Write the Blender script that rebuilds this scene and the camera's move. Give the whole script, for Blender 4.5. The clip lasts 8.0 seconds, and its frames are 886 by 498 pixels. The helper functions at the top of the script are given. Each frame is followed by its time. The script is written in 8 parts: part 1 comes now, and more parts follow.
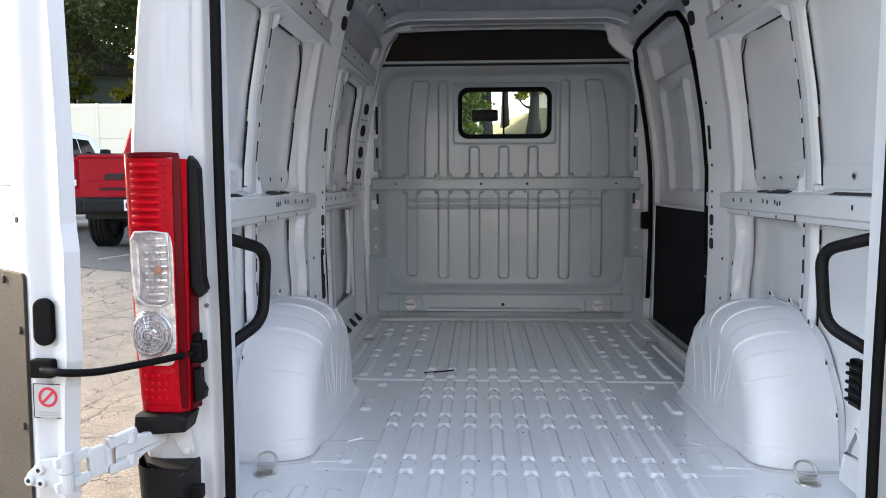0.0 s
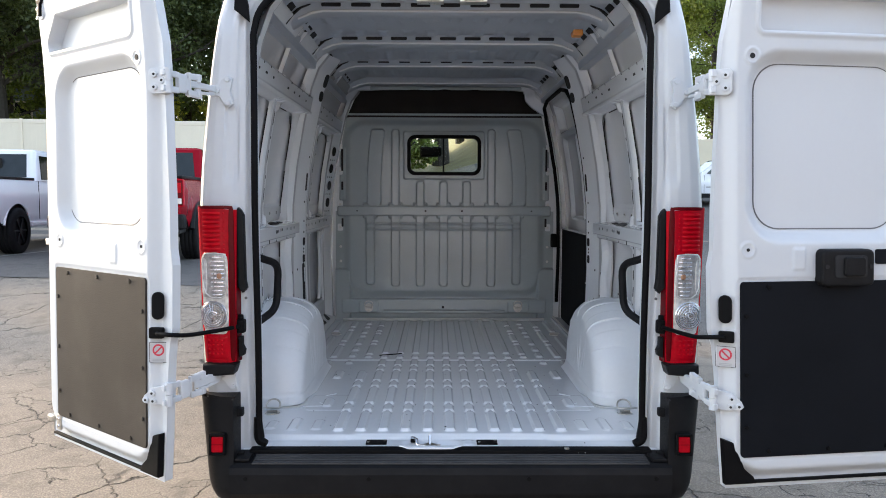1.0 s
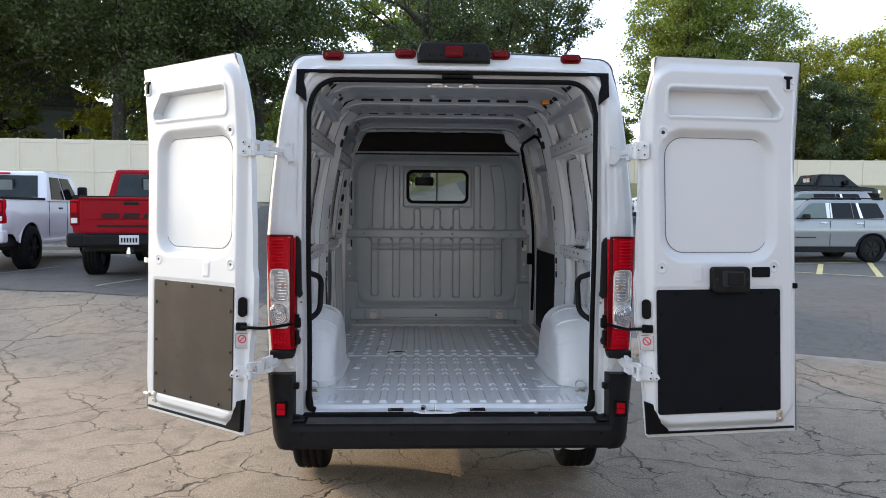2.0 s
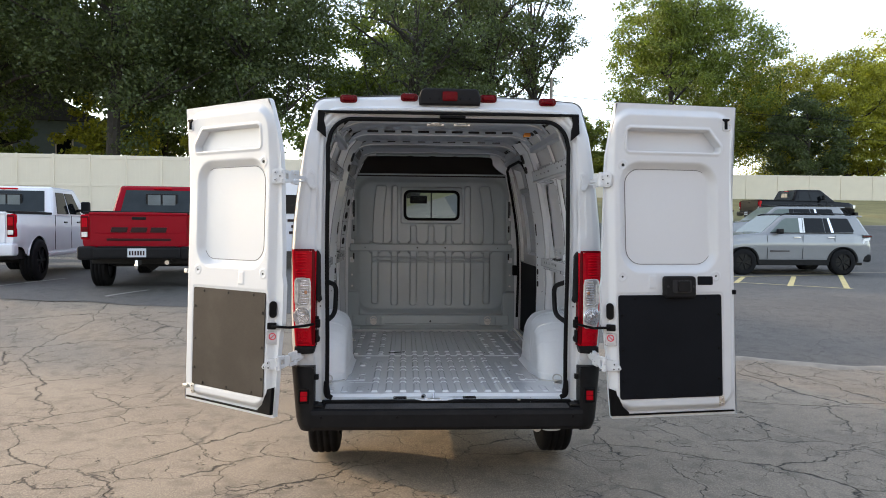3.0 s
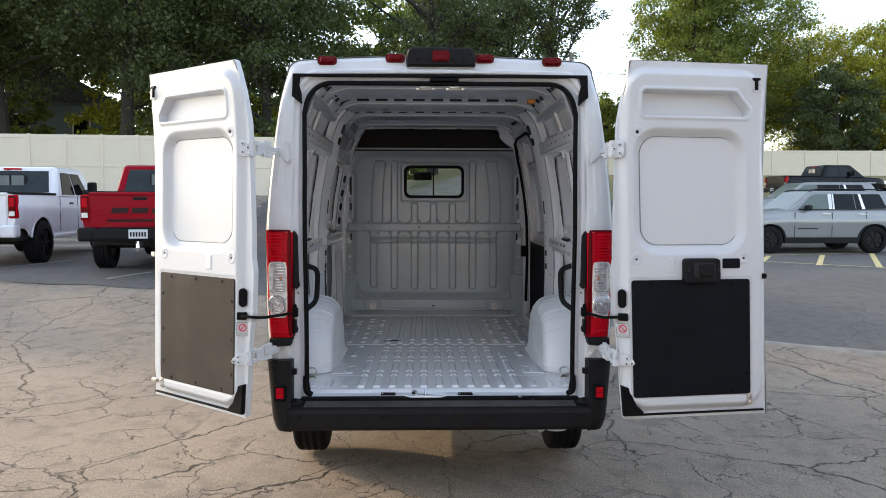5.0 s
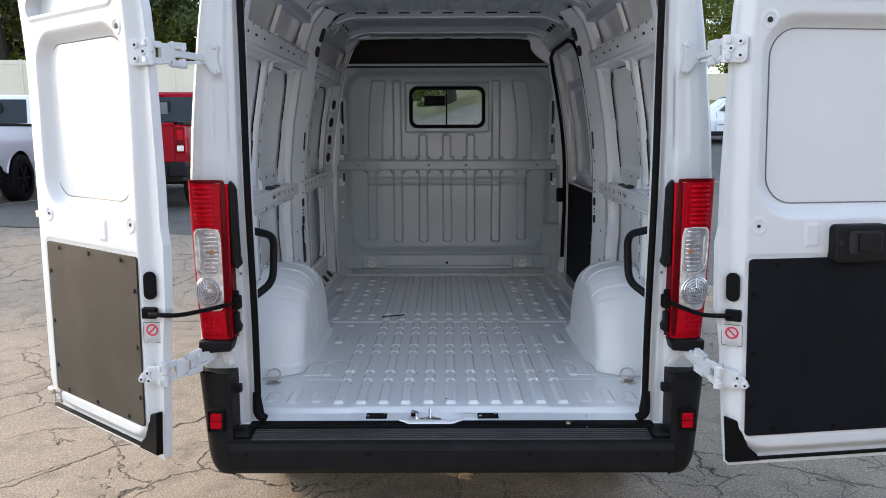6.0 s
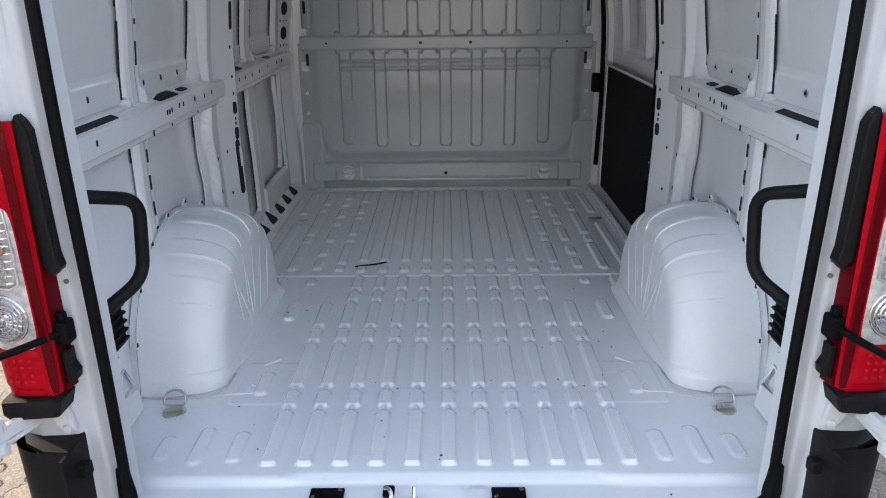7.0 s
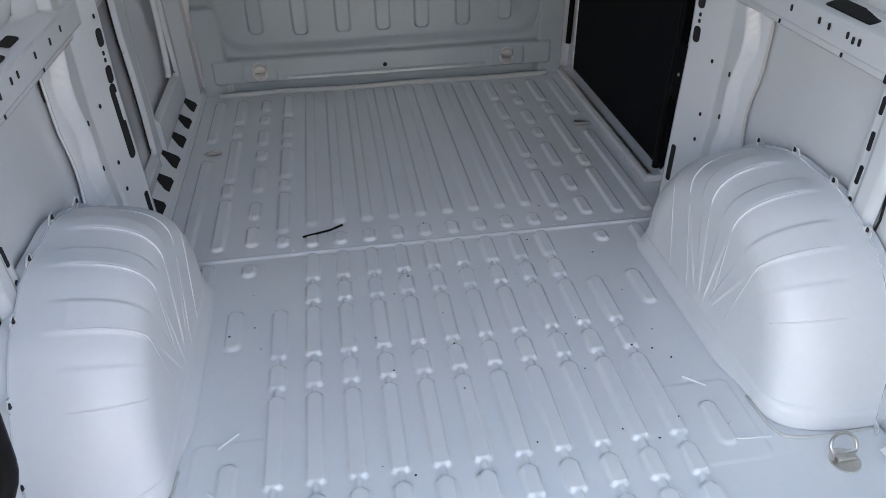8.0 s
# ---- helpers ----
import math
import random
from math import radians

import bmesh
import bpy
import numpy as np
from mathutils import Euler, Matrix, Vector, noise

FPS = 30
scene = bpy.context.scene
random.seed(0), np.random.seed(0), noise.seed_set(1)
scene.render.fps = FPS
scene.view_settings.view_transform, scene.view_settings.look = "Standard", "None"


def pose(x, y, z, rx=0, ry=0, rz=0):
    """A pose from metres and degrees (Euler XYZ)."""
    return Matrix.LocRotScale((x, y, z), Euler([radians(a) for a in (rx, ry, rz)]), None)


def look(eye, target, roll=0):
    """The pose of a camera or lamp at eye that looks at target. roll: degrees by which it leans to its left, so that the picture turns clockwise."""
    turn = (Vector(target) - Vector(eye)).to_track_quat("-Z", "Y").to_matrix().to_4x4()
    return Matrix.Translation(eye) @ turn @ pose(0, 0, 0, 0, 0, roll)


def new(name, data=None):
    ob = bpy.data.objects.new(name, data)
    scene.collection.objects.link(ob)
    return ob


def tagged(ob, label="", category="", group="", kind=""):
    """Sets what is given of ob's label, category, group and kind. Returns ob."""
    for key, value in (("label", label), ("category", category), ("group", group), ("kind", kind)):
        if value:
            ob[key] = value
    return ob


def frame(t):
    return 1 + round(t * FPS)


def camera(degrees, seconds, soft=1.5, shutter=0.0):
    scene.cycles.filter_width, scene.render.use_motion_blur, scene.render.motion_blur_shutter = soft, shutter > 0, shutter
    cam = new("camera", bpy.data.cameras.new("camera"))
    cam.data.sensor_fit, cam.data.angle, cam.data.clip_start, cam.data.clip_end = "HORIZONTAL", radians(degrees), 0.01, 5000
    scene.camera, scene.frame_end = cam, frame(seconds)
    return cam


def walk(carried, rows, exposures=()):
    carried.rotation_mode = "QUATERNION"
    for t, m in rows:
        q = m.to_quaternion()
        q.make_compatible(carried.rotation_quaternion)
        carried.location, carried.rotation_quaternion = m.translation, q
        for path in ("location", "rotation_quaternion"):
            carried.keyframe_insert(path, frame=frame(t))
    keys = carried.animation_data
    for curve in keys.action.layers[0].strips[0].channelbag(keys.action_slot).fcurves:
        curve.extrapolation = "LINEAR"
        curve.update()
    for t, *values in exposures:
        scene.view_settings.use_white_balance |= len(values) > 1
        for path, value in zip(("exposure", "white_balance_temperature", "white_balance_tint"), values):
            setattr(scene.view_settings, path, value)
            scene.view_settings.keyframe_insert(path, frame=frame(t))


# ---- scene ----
cam = camera(63.4, 8.0, soft=0.95)
PATH = [
    (0, (-0.160, -1.757, 1.544), (-0.263, 0.231, 1.360), -0.2),
    (0.5, (-0.11, -2.342, 1.563), (-0.129, -0.348, 1.406), -0.2),
    (1, (-0.062, -2.943, 1.661), (-0.044, -0.949, 1.513), 0.2),
    (1.5, (-0.116, -3.521, 1.716), (-0.071, -1.525, 1.59), 0.3),
    (3, (-0.291, -4.772, 1.782), (-0.184, -2.776, 1.715), 0.5),
    (3.5, (-0.222, -4.993, 1.767), (-0.113, -2.997, 1.712), 0.4),
    (4, (-0.196, -5.051, 1.753), (-0.097, -3.054, 1.697), 0.3),
    (5.5, (-0.045, -3.559, 1.783), (-0.024, -1.57, 1.577), -0.0),
    (6, (-0.025, -2.837, 1.798), (-0.03, -0.863, 1.476), -0.2),
    (6.5, (0.015, -2.125, 1.824), (-0.007, -0.186, 1.336), -0.3),
    (7, (0.004, -1.48, 1.844), (-0.011, 0.399, 1.158), -0.6),
    (7.5, (0.001, -0.899, 1.931), (0.02, 0.869, 0.997), -1.1),
    (8, (-0.251, -0.539, 2.015), (-0.008, 1.089, 0.878), -1.0),
]
EXPOSURES = [(0.0, 2.64, 6550, 10), (0.5, 2.33, 6400, 10), (1.0, 2.15, 6400, 10), (1.7, 1.93, 6400, 10), (3.0, 1.85, 6800, 10), (4.2, 1.85, 6800, 10),
             (5.5, 1.93, 6500, 10), (6.5, 2.29, 6400, 10), (7.2, 2.50, 6550, 10), (8.0, 2.68, 6650, 10)]
walk(cam, [(t, look(eye, target, roll)) for t, eye, target, roll in PATH], EXPOSURES)

# ---- light: low hazy sun on the far left, pale sky ----
SUN = Vector((-0.872, 0.49, 0.0)).normalized() * math.cos(radians(20.5)) + Vector((0, 0, math.sin(radians(20.5))))
world = bpy.data.worlds.new("sky")
scene.world = world
world.use_nodes = True
wn = world.node_tree.nodes
sky = wn.new("ShaderNodeTexSky")
sky.sky_type = "NISHITA"
sky.sun_disc = False
sky.sun_elevation = radians(20.5)
sky.sun_rotation = math.atan2(SUN.x, SUN.y)
sky.dust_density = 1.2
sky.air_density = 1.0
sky.ozone_density = 1.0
wn["Background"].inputs["Strength"].default_value = 0.17
haze = wn.new("ShaderNodeHueSaturation")
haze.inputs["Saturation"].default_value = 0.70
world.node_tree.links.new(sky.outputs[0], haze.inputs["Color"])
world.node_tree.links.new(haze.outputs[0], wn["Background"].inputs["Color"])
sun_data = bpy.data.lights.new("sun", "SUN")
sun_data.energy, sun_data.angle, sun_data.color = 1.0, radians(1.0), (1.0, 0.70, 0.40)
sun = new("sun", sun_data)
sun.matrix_world = look(SUN * 60, (0, 0, 0))


# ---- materials ----
def mat(name, color, rough=0.5, metal=0.0, vary=0.12, scale=6.0, grain=0.0, grain_scale=120.0, coat=0.0, spec=0.5,
        emit=0.0, alpha=1.0, trans=0.0, dirt=0.0, dirt_color=(0.25, 0.22, 0.18), fine=60.0):
    """Painted or moulded surface: colour varied at two scales, wear, fine relief."""
    m = bpy.data.materials.new(name)
    m.use_nodes = True
    nt = m.node_tree
    n, l = nt.nodes, nt.links
    b = n["Principled BSDF"]
    b.inputs["Metallic"].default_value = metal
    b.inputs["Coat Weight"].default_value = coat
    b.inputs["Coat Roughness"].default_value = 0.08
    b.inputs["Specular IOR Level"].default_value = spec
    b.inputs["Transmission Weight"].default_value = trans
    jit = 0.015 if coat and not metal else 0.07
    tc = n.new("ShaderNodeTexCoord")
    big = n.new("ShaderNodeTexNoise")
    big.inputs["Scale"].default_value = scale
    big.inputs["Detail"].default_value = 5
    small = n.new("ShaderNodeTexNoise")
    small.inputs["Scale"].default_value = fine
    small.inputs["Detail"].default_value = 3
    l.new(tc.outputs["Object"], big.inputs["Vector"])
    l.new(tc.outputs["Object"], small.inputs["Vector"])
    mixn = n.new("ShaderNodeMix")
    mixn.data_type = "FLOAT"
    mixn.inputs[0].default_value = 0.35
    l.new(big.outputs["Fac"], mixn.inputs[2])
    l.new(small.outputs["Fac"], mixn.inputs[3])
    ramp = n.new("ShaderNodeMapRange")
    ramp.inputs["From Min"].default_value, ramp.inputs["From Max"].default_value = 0.3, 0.7
    ramp.inputs["To Min"].default_value, ramp.inputs["To Max"].default_value = 1 - vary, 1 + vary
    l.new(mixn.outputs[0], ramp.inputs["Value"])
    mul = n.new("ShaderNodeVectorMath")
    mul.operation = "SCALE"
    mul.inputs[0].default_value = color
    l.new(ramp.outputs[0], mul.inputs["Scale"])
    out = mul.outputs[0]
    if dirt:
        dm = n.new("ShaderNodeMapRange")
        dm.inputs["From Min"].default_value, dm.inputs["From Max"].default_value = 0.52, 0.75
        dm.inputs["To Max"].default_value = dirt
        l.new(big.outputs["Fac"], dm.inputs["Value"])
        mx = n.new("ShaderNodeMix")
        mx.data_type = "RGBA"
        l.new(dm.outputs[0], mx.inputs[0])
        l.new(out, mx.inputs[6])
        mx.inputs[7].default_value = (*dirt_color, 1)
        out = mx.outputs[2]
    l.new(out, b.inputs["Base Color"])
    rr = n.new("ShaderNodeMapRange")
    rr.inputs["To Min"].default_value, rr.inputs["To Max"].default_value = max(0.02, rough - jit), rough + jit
    l.new(small.outputs["Fac"], rr.inputs["Value"])
    l.new(rr.outputs[0], b.inputs["Roughness"])
    if grain:
        gn = n.new("ShaderNodeTexNoise")
        gn.inputs["Scale"].default_value = grain_scale
        l.new(tc.outputs["Object"], gn.inputs["Vector"])
        bp = n.new("ShaderNodeBump")
        bp.inputs["Strength"].default_value = grain
        bp.inputs["Distance"].default_value = 0.003
        l.new(gn.outputs["Fac"], bp.inputs["Height"])
        l.new(bp.outputs[0], b.inputs["Normal"])
    if emit:
        l.new(out, b.inputs["Emission Color"])
        b.inputs["Emission Strength"].default_value = emit
    return m


WHITE = mat("white_body_paint", (0.58, 0.60, 0.62), 0.34, vary=0.012, scale=2, coat=0.08, spec=0.3)
INNER = mat("white_inner_paint", (0.80, 0.82, 0.84), 0.15, vary=0.03, scale=4, coat=0.75, dirt=0.08, dirt_color=(0.45, 0.45, 0.45))
SATIN = mat("white_satin_paint", (0.80, 0.82, 0.84), 0.36, vary=0.03, scale=4, coat=0.1, dirt=0.1, dirt_color=(0.45, 0.45, 0.45))
TREAD = mat("worn_tread_plastic", (0.050, 0.050, 0.052), 0.45, vary=0.4, scale=9, spec=0.35, dirt=0.5, dirt_color=(0.06, 0.055, 0.05))
BULB = mat("brown_bulb", (0.34, 0.17, 0.09), 0.25, vary=0.1, coat=0.6)
# white inner paint greyed so the roof's dim light sits in the colour
ROOFIN = mat("shade_grey_roof_paint", (0.45, 0.485, 0.53), 0.35, vary=0.05, scale=4)
GREY = mat("grey_partition_paint", (0.425, 0.475, 0.490), 0.18, vary=0.04, scale=3, coat=0.4)
RUBBER = mat("black_rubber", (0.004, 0.004, 0.0045), 0.6, vary=0.25, scale=20, spec=0.10)
PLASTIC = mat("black_textured_plastic", (0.010, 0.010, 0.011), 0.5, vary=0.2, scale=12, grain=0.25, grain_scale=420, spec=0.12, dirt=0.2, dirt_color=(0.02, 0.019, 0.018))
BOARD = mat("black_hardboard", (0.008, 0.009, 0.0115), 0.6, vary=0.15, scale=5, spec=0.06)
# same hardboard as BOARD, with the left door's sun glare put into its colour
GLAREBOARD = mat("glare_pale_hardboard", (0.040, 0.034, 0.028), 0.7, vary=0.24, scale=4, spec=0.2, grain=0.35, grain_scale=160, dirt=0.55, dirt_color=(0.06, 0.053, 0.045))
# near-black that paints shade into holes, slots and gaps without cutting them
CAVITY = mat("cavity_shade", (0.012, 0.012, 0.013), 0.8, vary=0.2)
ZINC = mat("bright_zinc", (0.72, 0.71, 0.68), 0.35, 0.3, vary=0.1, scale=40)
STEEL = mat("zinc_steel", (0.62, 0.60, 0.56), 0.3, 1.0, vary=0.15, scale=40)
CHROME = mat("chrome", (0.8, 0.8, 0.82), 0.12, 1.0, vary=0.05)
REDLENS = mat("red_lamp_lens", (0.41, 0.0018, 0.010), 0.12, vary=0.15, coat=0.03, scale=30, spec=0.10)
DARKRED = mat("deep_red_lamp_lens", (0.10, 0.001, 0.004), 0.12, vary=0.12, coat=0.03, spec=0.10)
BRIGHTRED = mat("bright_red_lamp_cell", (0.50, 0.002, 0.010), 0.2, vary=0.2, scale=40, coat=0.03, spec=0.10)
CLEAR = mat("clear_faceted_lens", (0.66, 0.65, 0.63), 0.12, 0.35, vary=0.25, scale=60, coat=1.0, grain=0.9, grain_scale=110)
LENSGREY = mat("shaded_lens_insert", (0.40, 0.39, 0.38), 0.15, 0.3, vary=0.4, scale=50, coat=0.8, grain=0.8, grain_scale=150)
AMBER = mat("amber_bulb", (0.8, 0.30, 0.06), 0.25, vary=0.1, coat=0.6)
STICKER = mat("white_sticker", (0.46, 0.46, 0.47), 0.45, vary=0.03)
SIGNRED = mat("sticker_red", (0.55, 0.03, 0.06), 0.4, vary=0.03)
SIGNGREY = mat("sticker_grey", (0.35, 0.35, 0.36), 0.4, vary=0.05)
TYRE = mat("tyre_rubber", (0.008, 0.008, 0.009), 0.75, vary=0.25, scale=15, grain=0.3, spec=0.12, dirt=0.2, dirt_color=(0.02, 0.018, 0.017))
ALLOY = mat("grey_alloy", (0.35, 0.35, 0.36), 0.35, 0.9, vary=0.1)
BLACKRIM = mat("black_rim", (0.007, 0.007, 0.008), 0.35, 0.0, vary=0.1, spec=0.18)
UNDER = mat("underbody", (0.016, 0.015, 0.014), 0.8, vary=0.3)
# grey that stands for the shade in grooves and small holes
GROOVE = mat("grey_recess_shade", (0.13, 0.13, 0.135), 0.6, vary=0.1)
SEAM = mat("seam_sealer", (0.62, 0.62, 0.60), 0.5, vary=0.05)


def glass_mat(name, tint=(0.9, 0.95, 0.93), rough=0.02):
    m = bpy.data.materials.new(name)
    m.use_nodes = True
    b = m.node_tree.nodes["Principled BSDF"]
    b.inputs["Base Color"].default_value = (*tint, 1)
    b.inputs["Transmission Weight"].default_value = 1.0
    b.inputs["Roughness"].default_value = rough
    b.inputs["IOR"].default_value = 1.1
    return m


GLASS = glass_mat("window_glass")
TINT = mat("tinted_glass", (0.005, 0.006, 0.007), 0.05, vary=0.05, spec=0.2)


# ---- mesh helpers ----
def finish(name, me, material, parent=None, label="", smooth=False, kind=""):
    ob = new(name, me)
    if material:
        me.materials.append(material)
    if smooth:
        me.shade_smooth()
    if parent:
        ob.parent = parent
    return tagged(ob, label=label, kind=kind)


def part(name, bm, material, parent=None, label="", smooth=False, kind=""):
    me = bpy.data.meshes.new(name)
    bmesh.ops.recalc_face_normals(bm, faces=bm.faces)
    bm.to_mesh(me)
    bm.free()
    return finish(name, me, material, parent, label, smooth, kind)


def thing(name, m=None, label="", category="", group="", kind=""):
    ob = new(name)
    ob.empty_display_size = 0.1
    if m is not None:
        ob.matrix_world = m
    return tagged(ob, label, category, group, kind)


def pydata(name, verts, faces, material, parent=None, label="", smooth=False, kind=""):
    me = bpy.data.meshes.new(name)
    used = sorted({k for f in faces for k in f})
    at = {k: i for i, k in enumerate(used)}
    me.from_pydata([tuple(map(float, verts[k])) for k in used], [], [tuple(at[k] for k in f) for f in faces])
    return finish(name, me, material, parent, label, smooth, kind)


def grid_mesh(name, X, Y, Z, material, parent=None, label="", keep=None, flip=False, kind="", smooth=True):
    """A sheet from three 2D arrays of coordinates; keep masks its faces."""
    r, c = X.shape
    me = bpy.data.meshes.new(name)
    co = np.stack([X, Y, Z], -1).reshape(-1, 3).astype(np.float32)
    i = np.arange(r * c).reshape(r, c)
    q = np.stack([i[:-1, :-1], i[:-1, 1:], i[1:, 1:], i[1:, :-1]], -1).reshape(-1, 4)
    if keep is not None:
        q = q[keep[:-1, :-1].reshape(-1)]
    if flip:
        q = q[:, ::-1]
    me.vertices.add(len(co))
    me.vertices.foreach_set("co", co.ravel())
    me.loops.add(q.size)
    me.loops.foreach_set("vertex_index", np.ascontiguousarray(q).ravel().astype(np.int32))
    me.polygons.add(len(q))
    me.polygons.foreach_set("loop_start", np.arange(0, q.size, 4, dtype=np.int32))
    me.update(calc_edges=True)
    me.validate()
    return finish(name, me, material, parent, label, smooth, kind)


def box_bm(cx, cy, cz, sx, sy, sz, bevel=0.0, segs=2, m=None, bm=None):
    own = bmesh.new()
    bmesh.ops.create_cube(own, size=1, matrix=Matrix.Translation((cx, cy, cz)) @ Matrix.Diagonal((sx, sy, sz, 1)))
    if bevel:
        bmesh.ops.bevel(own, geom=own.edges[:], offset=bevel, segments=segs, profile=0.6, affect="EDGES")
    if m is not None:
        bmesh.ops.transform(own, matrix=m, verts=own.verts)
    return merge(bm, own)


def merge(bm, own):
    if bm is None:
        return own
    me = bpy.data.meshes.new("tmp")
    own.to_mesh(me)
    own.free()
    bm.from_mesh(me)
    bpy.data.meshes.remove(me)
    return bm


def prism_bm(outline, depth, bevel=0.0, segs=2, m=None, bm=None):
    """An outline in x, y extruded by depth along z."""
    own = bmesh.new()
    f = own.faces.new([own.verts.new((x, y, 0)) for x, y in outline])
    top = bmesh.ops.extrude_face_region(own, geom=[f])
    vs = [v for v in top["geom"] if isinstance(v, bmesh.types.BMVert)]
    bmesh.ops.translate(own, verts=vs, vec=(0, 0, depth))
    bmesh.ops.recalc_face_normals(own, faces=own.faces)
    if bevel:
        es = [e for e in own.edges if abs(e.verts[0].co.z - depth) < 1e-6 and abs(e.verts[1].co.z - depth) < 1e-6]
        bmesh.ops.bevel(own, geom=es, offset=bevel, segments=segs, profile=0.6, affect="EDGES")
    if m is not None:
        bmesh.ops.transform(own, matrix=m, verts=own.verts)
    return merge(bm, own)


def rrect(w, h, r, n=5, cx=0, cy=0):
    pts = []
    for sx, sy, a in ((1, 1, 0), (-1, 1, 90), (-1, -1, 180), (1, -1, 270)):
        for k in range(n + 1):
            t = radians(a + 90 * k / n)
            pts.append((cx + sx * (w / 2 - r) + r * math.cos(t), cy + sy * (h / 2 - r) + r * math.sin(t)))
    return pts


def circle(r, n=20, cx=0, cy=0):
    return [(cx + r * math.cos(2 * math.pi * k / n), cy + r * math.sin(2 * math.pi * k / n)) for k in range(n)]


def smooth_path(pts, n=6):
    """Catmull-Rom through points."""
    p = [Vector(q) for q in pts]
    p = [2 * p[0] - p[1]] + p + [2 * p[-1] - p[-2]]
    out = []
    for i in range(1, len(p) - 2):
        for k in range(n):
            t = k / n
            out.append(0.5 * (2 * p[i] + (p[i + 1] - p[i - 1]) * t + (2 * p[i - 1] - 5 * p[i] + 4 * p[i + 1] - p[i + 2]) * t * t
                              + (3 * p[i] - p[i - 1] - 3 * p[i + 1] + p[i + 2]) * t ** 3))
    return out + [p[-2]]


def tube_bm(pts, r, n=10, closed=False, bm=None, flat=1.0):
    own = bmesh.new()
    pts = [Vector(p) for p in pts]
    rings, up = [], Vector((0.13, 0.21, 0.97))
    rs = r if isinstance(r, (list, tuple)) else [r] * len(pts)
    for i, p in enumerate(pts):
        a = pts[i - 1] if i or closed else p
        b = pts[(i + 1) % len(pts)] if i < len(pts) - 1 or closed else p
        d = (b - a).normalized()
        s = d.cross(up)
        s = s.normalized() if s.length > 1e-4 else Vector((1, 0, 0))
        u = s.cross(d)
        up = u
        rings.append([own.verts.new(p + (s * math.cos(2 * math.pi * k / n) + u * flat * math.sin(2 * math.pi * k / n)) * rs[i]) for k in range(n)])
    m = len(rings)
    for i in range(m if closed else m - 1):
        a, b = rings[i], rings[(i + 1) % m]
        for k in range(n):
            own.faces.new((a[k], a[(k + 1) % n], b[(k + 1) % n], b[k]))
    if not closed:
        own.faces.new(rings[0][::-1])
        own.faces.new(rings[-1])
    return merge(bm, own)


def beam_bm(a, b, h, t, bevel=0.005, bm=None):
    """A bar from a to b, h high and t thick."""
    a, b = Vector(a), Vector(b)
    d = (b - a)
    s = d.normalized().cross(Vector((0, 0, 1))).normalized()
    m = basis((a + b) / 2, d.normalized(), s, d.normalized().cross(-s))
    return box_bm(0, 0, 0, d.length, t, h, bevel, 2, m=m, bm=bm)


def basis(o, u, v, w):
    m = Matrix.Identity(4)
    for i, a in enumerate((u, v, w)):
        m.col[i][:3] = Vector(a)
    m.col[3][:3] = Vector(o)
    return m


# relief arithmetic on arrays
def sd_rect(U, V, u0, u1, v0, v1, r=0.02):
    q = np.abs(U - (u0 + u1) / 2) - (u1 - u0) / 2 + r
    p = np.abs(V - (v0 + v1) / 2) - (v1 - v0) / 2 + r
    return np.hypot(np.maximum(q, 0), np.maximum(p, 0)) + np.minimum(np.maximum(q, p), 0) - r


def inside(s, w=0.012):
    """1 inside a shape, 0 outside, eased over the width w."""
    t = np.clip(0.5 - s / w, 0, 1)
    return t * t * (3 - 2 * t)


def lerp(z, table):
    return np.interp(z, [a for a, b in table], [b for a, b in table])


# ---- ground: one sheet ----
def ground_z(x, y):
    """Level round the van, a rise ahead of it, a bank up to the far fence."""
    x, y = np.asarray(x, float), np.asarray(y, float)
    s = np.clip((y - 3.5) / 5.5, 0, 1)
    z = -0.05 + (0.52 - 0.10 * np.tanh((x - 1) / 4)) * s * s * (3 - 2 * s)
    lb = np.clip((y - 15) / 7, 0, 1)
    z = z + 1.5 * lb * lb * (3 - 2 * lb) * np.clip((-1 - x) / 5, 0, 1)
    bank = np.clip((y - 17.0) / 31.0, 0, 1)
    bank = bank - 0.04 * np.sin(bank * 2 * np.pi)
    return z + np.where(x > 4, 1, np.clip((x + 1) / 5, 0, 1)) * 3.55 * bank + np.clip((y - 60) / 200, 0, 1) * 2


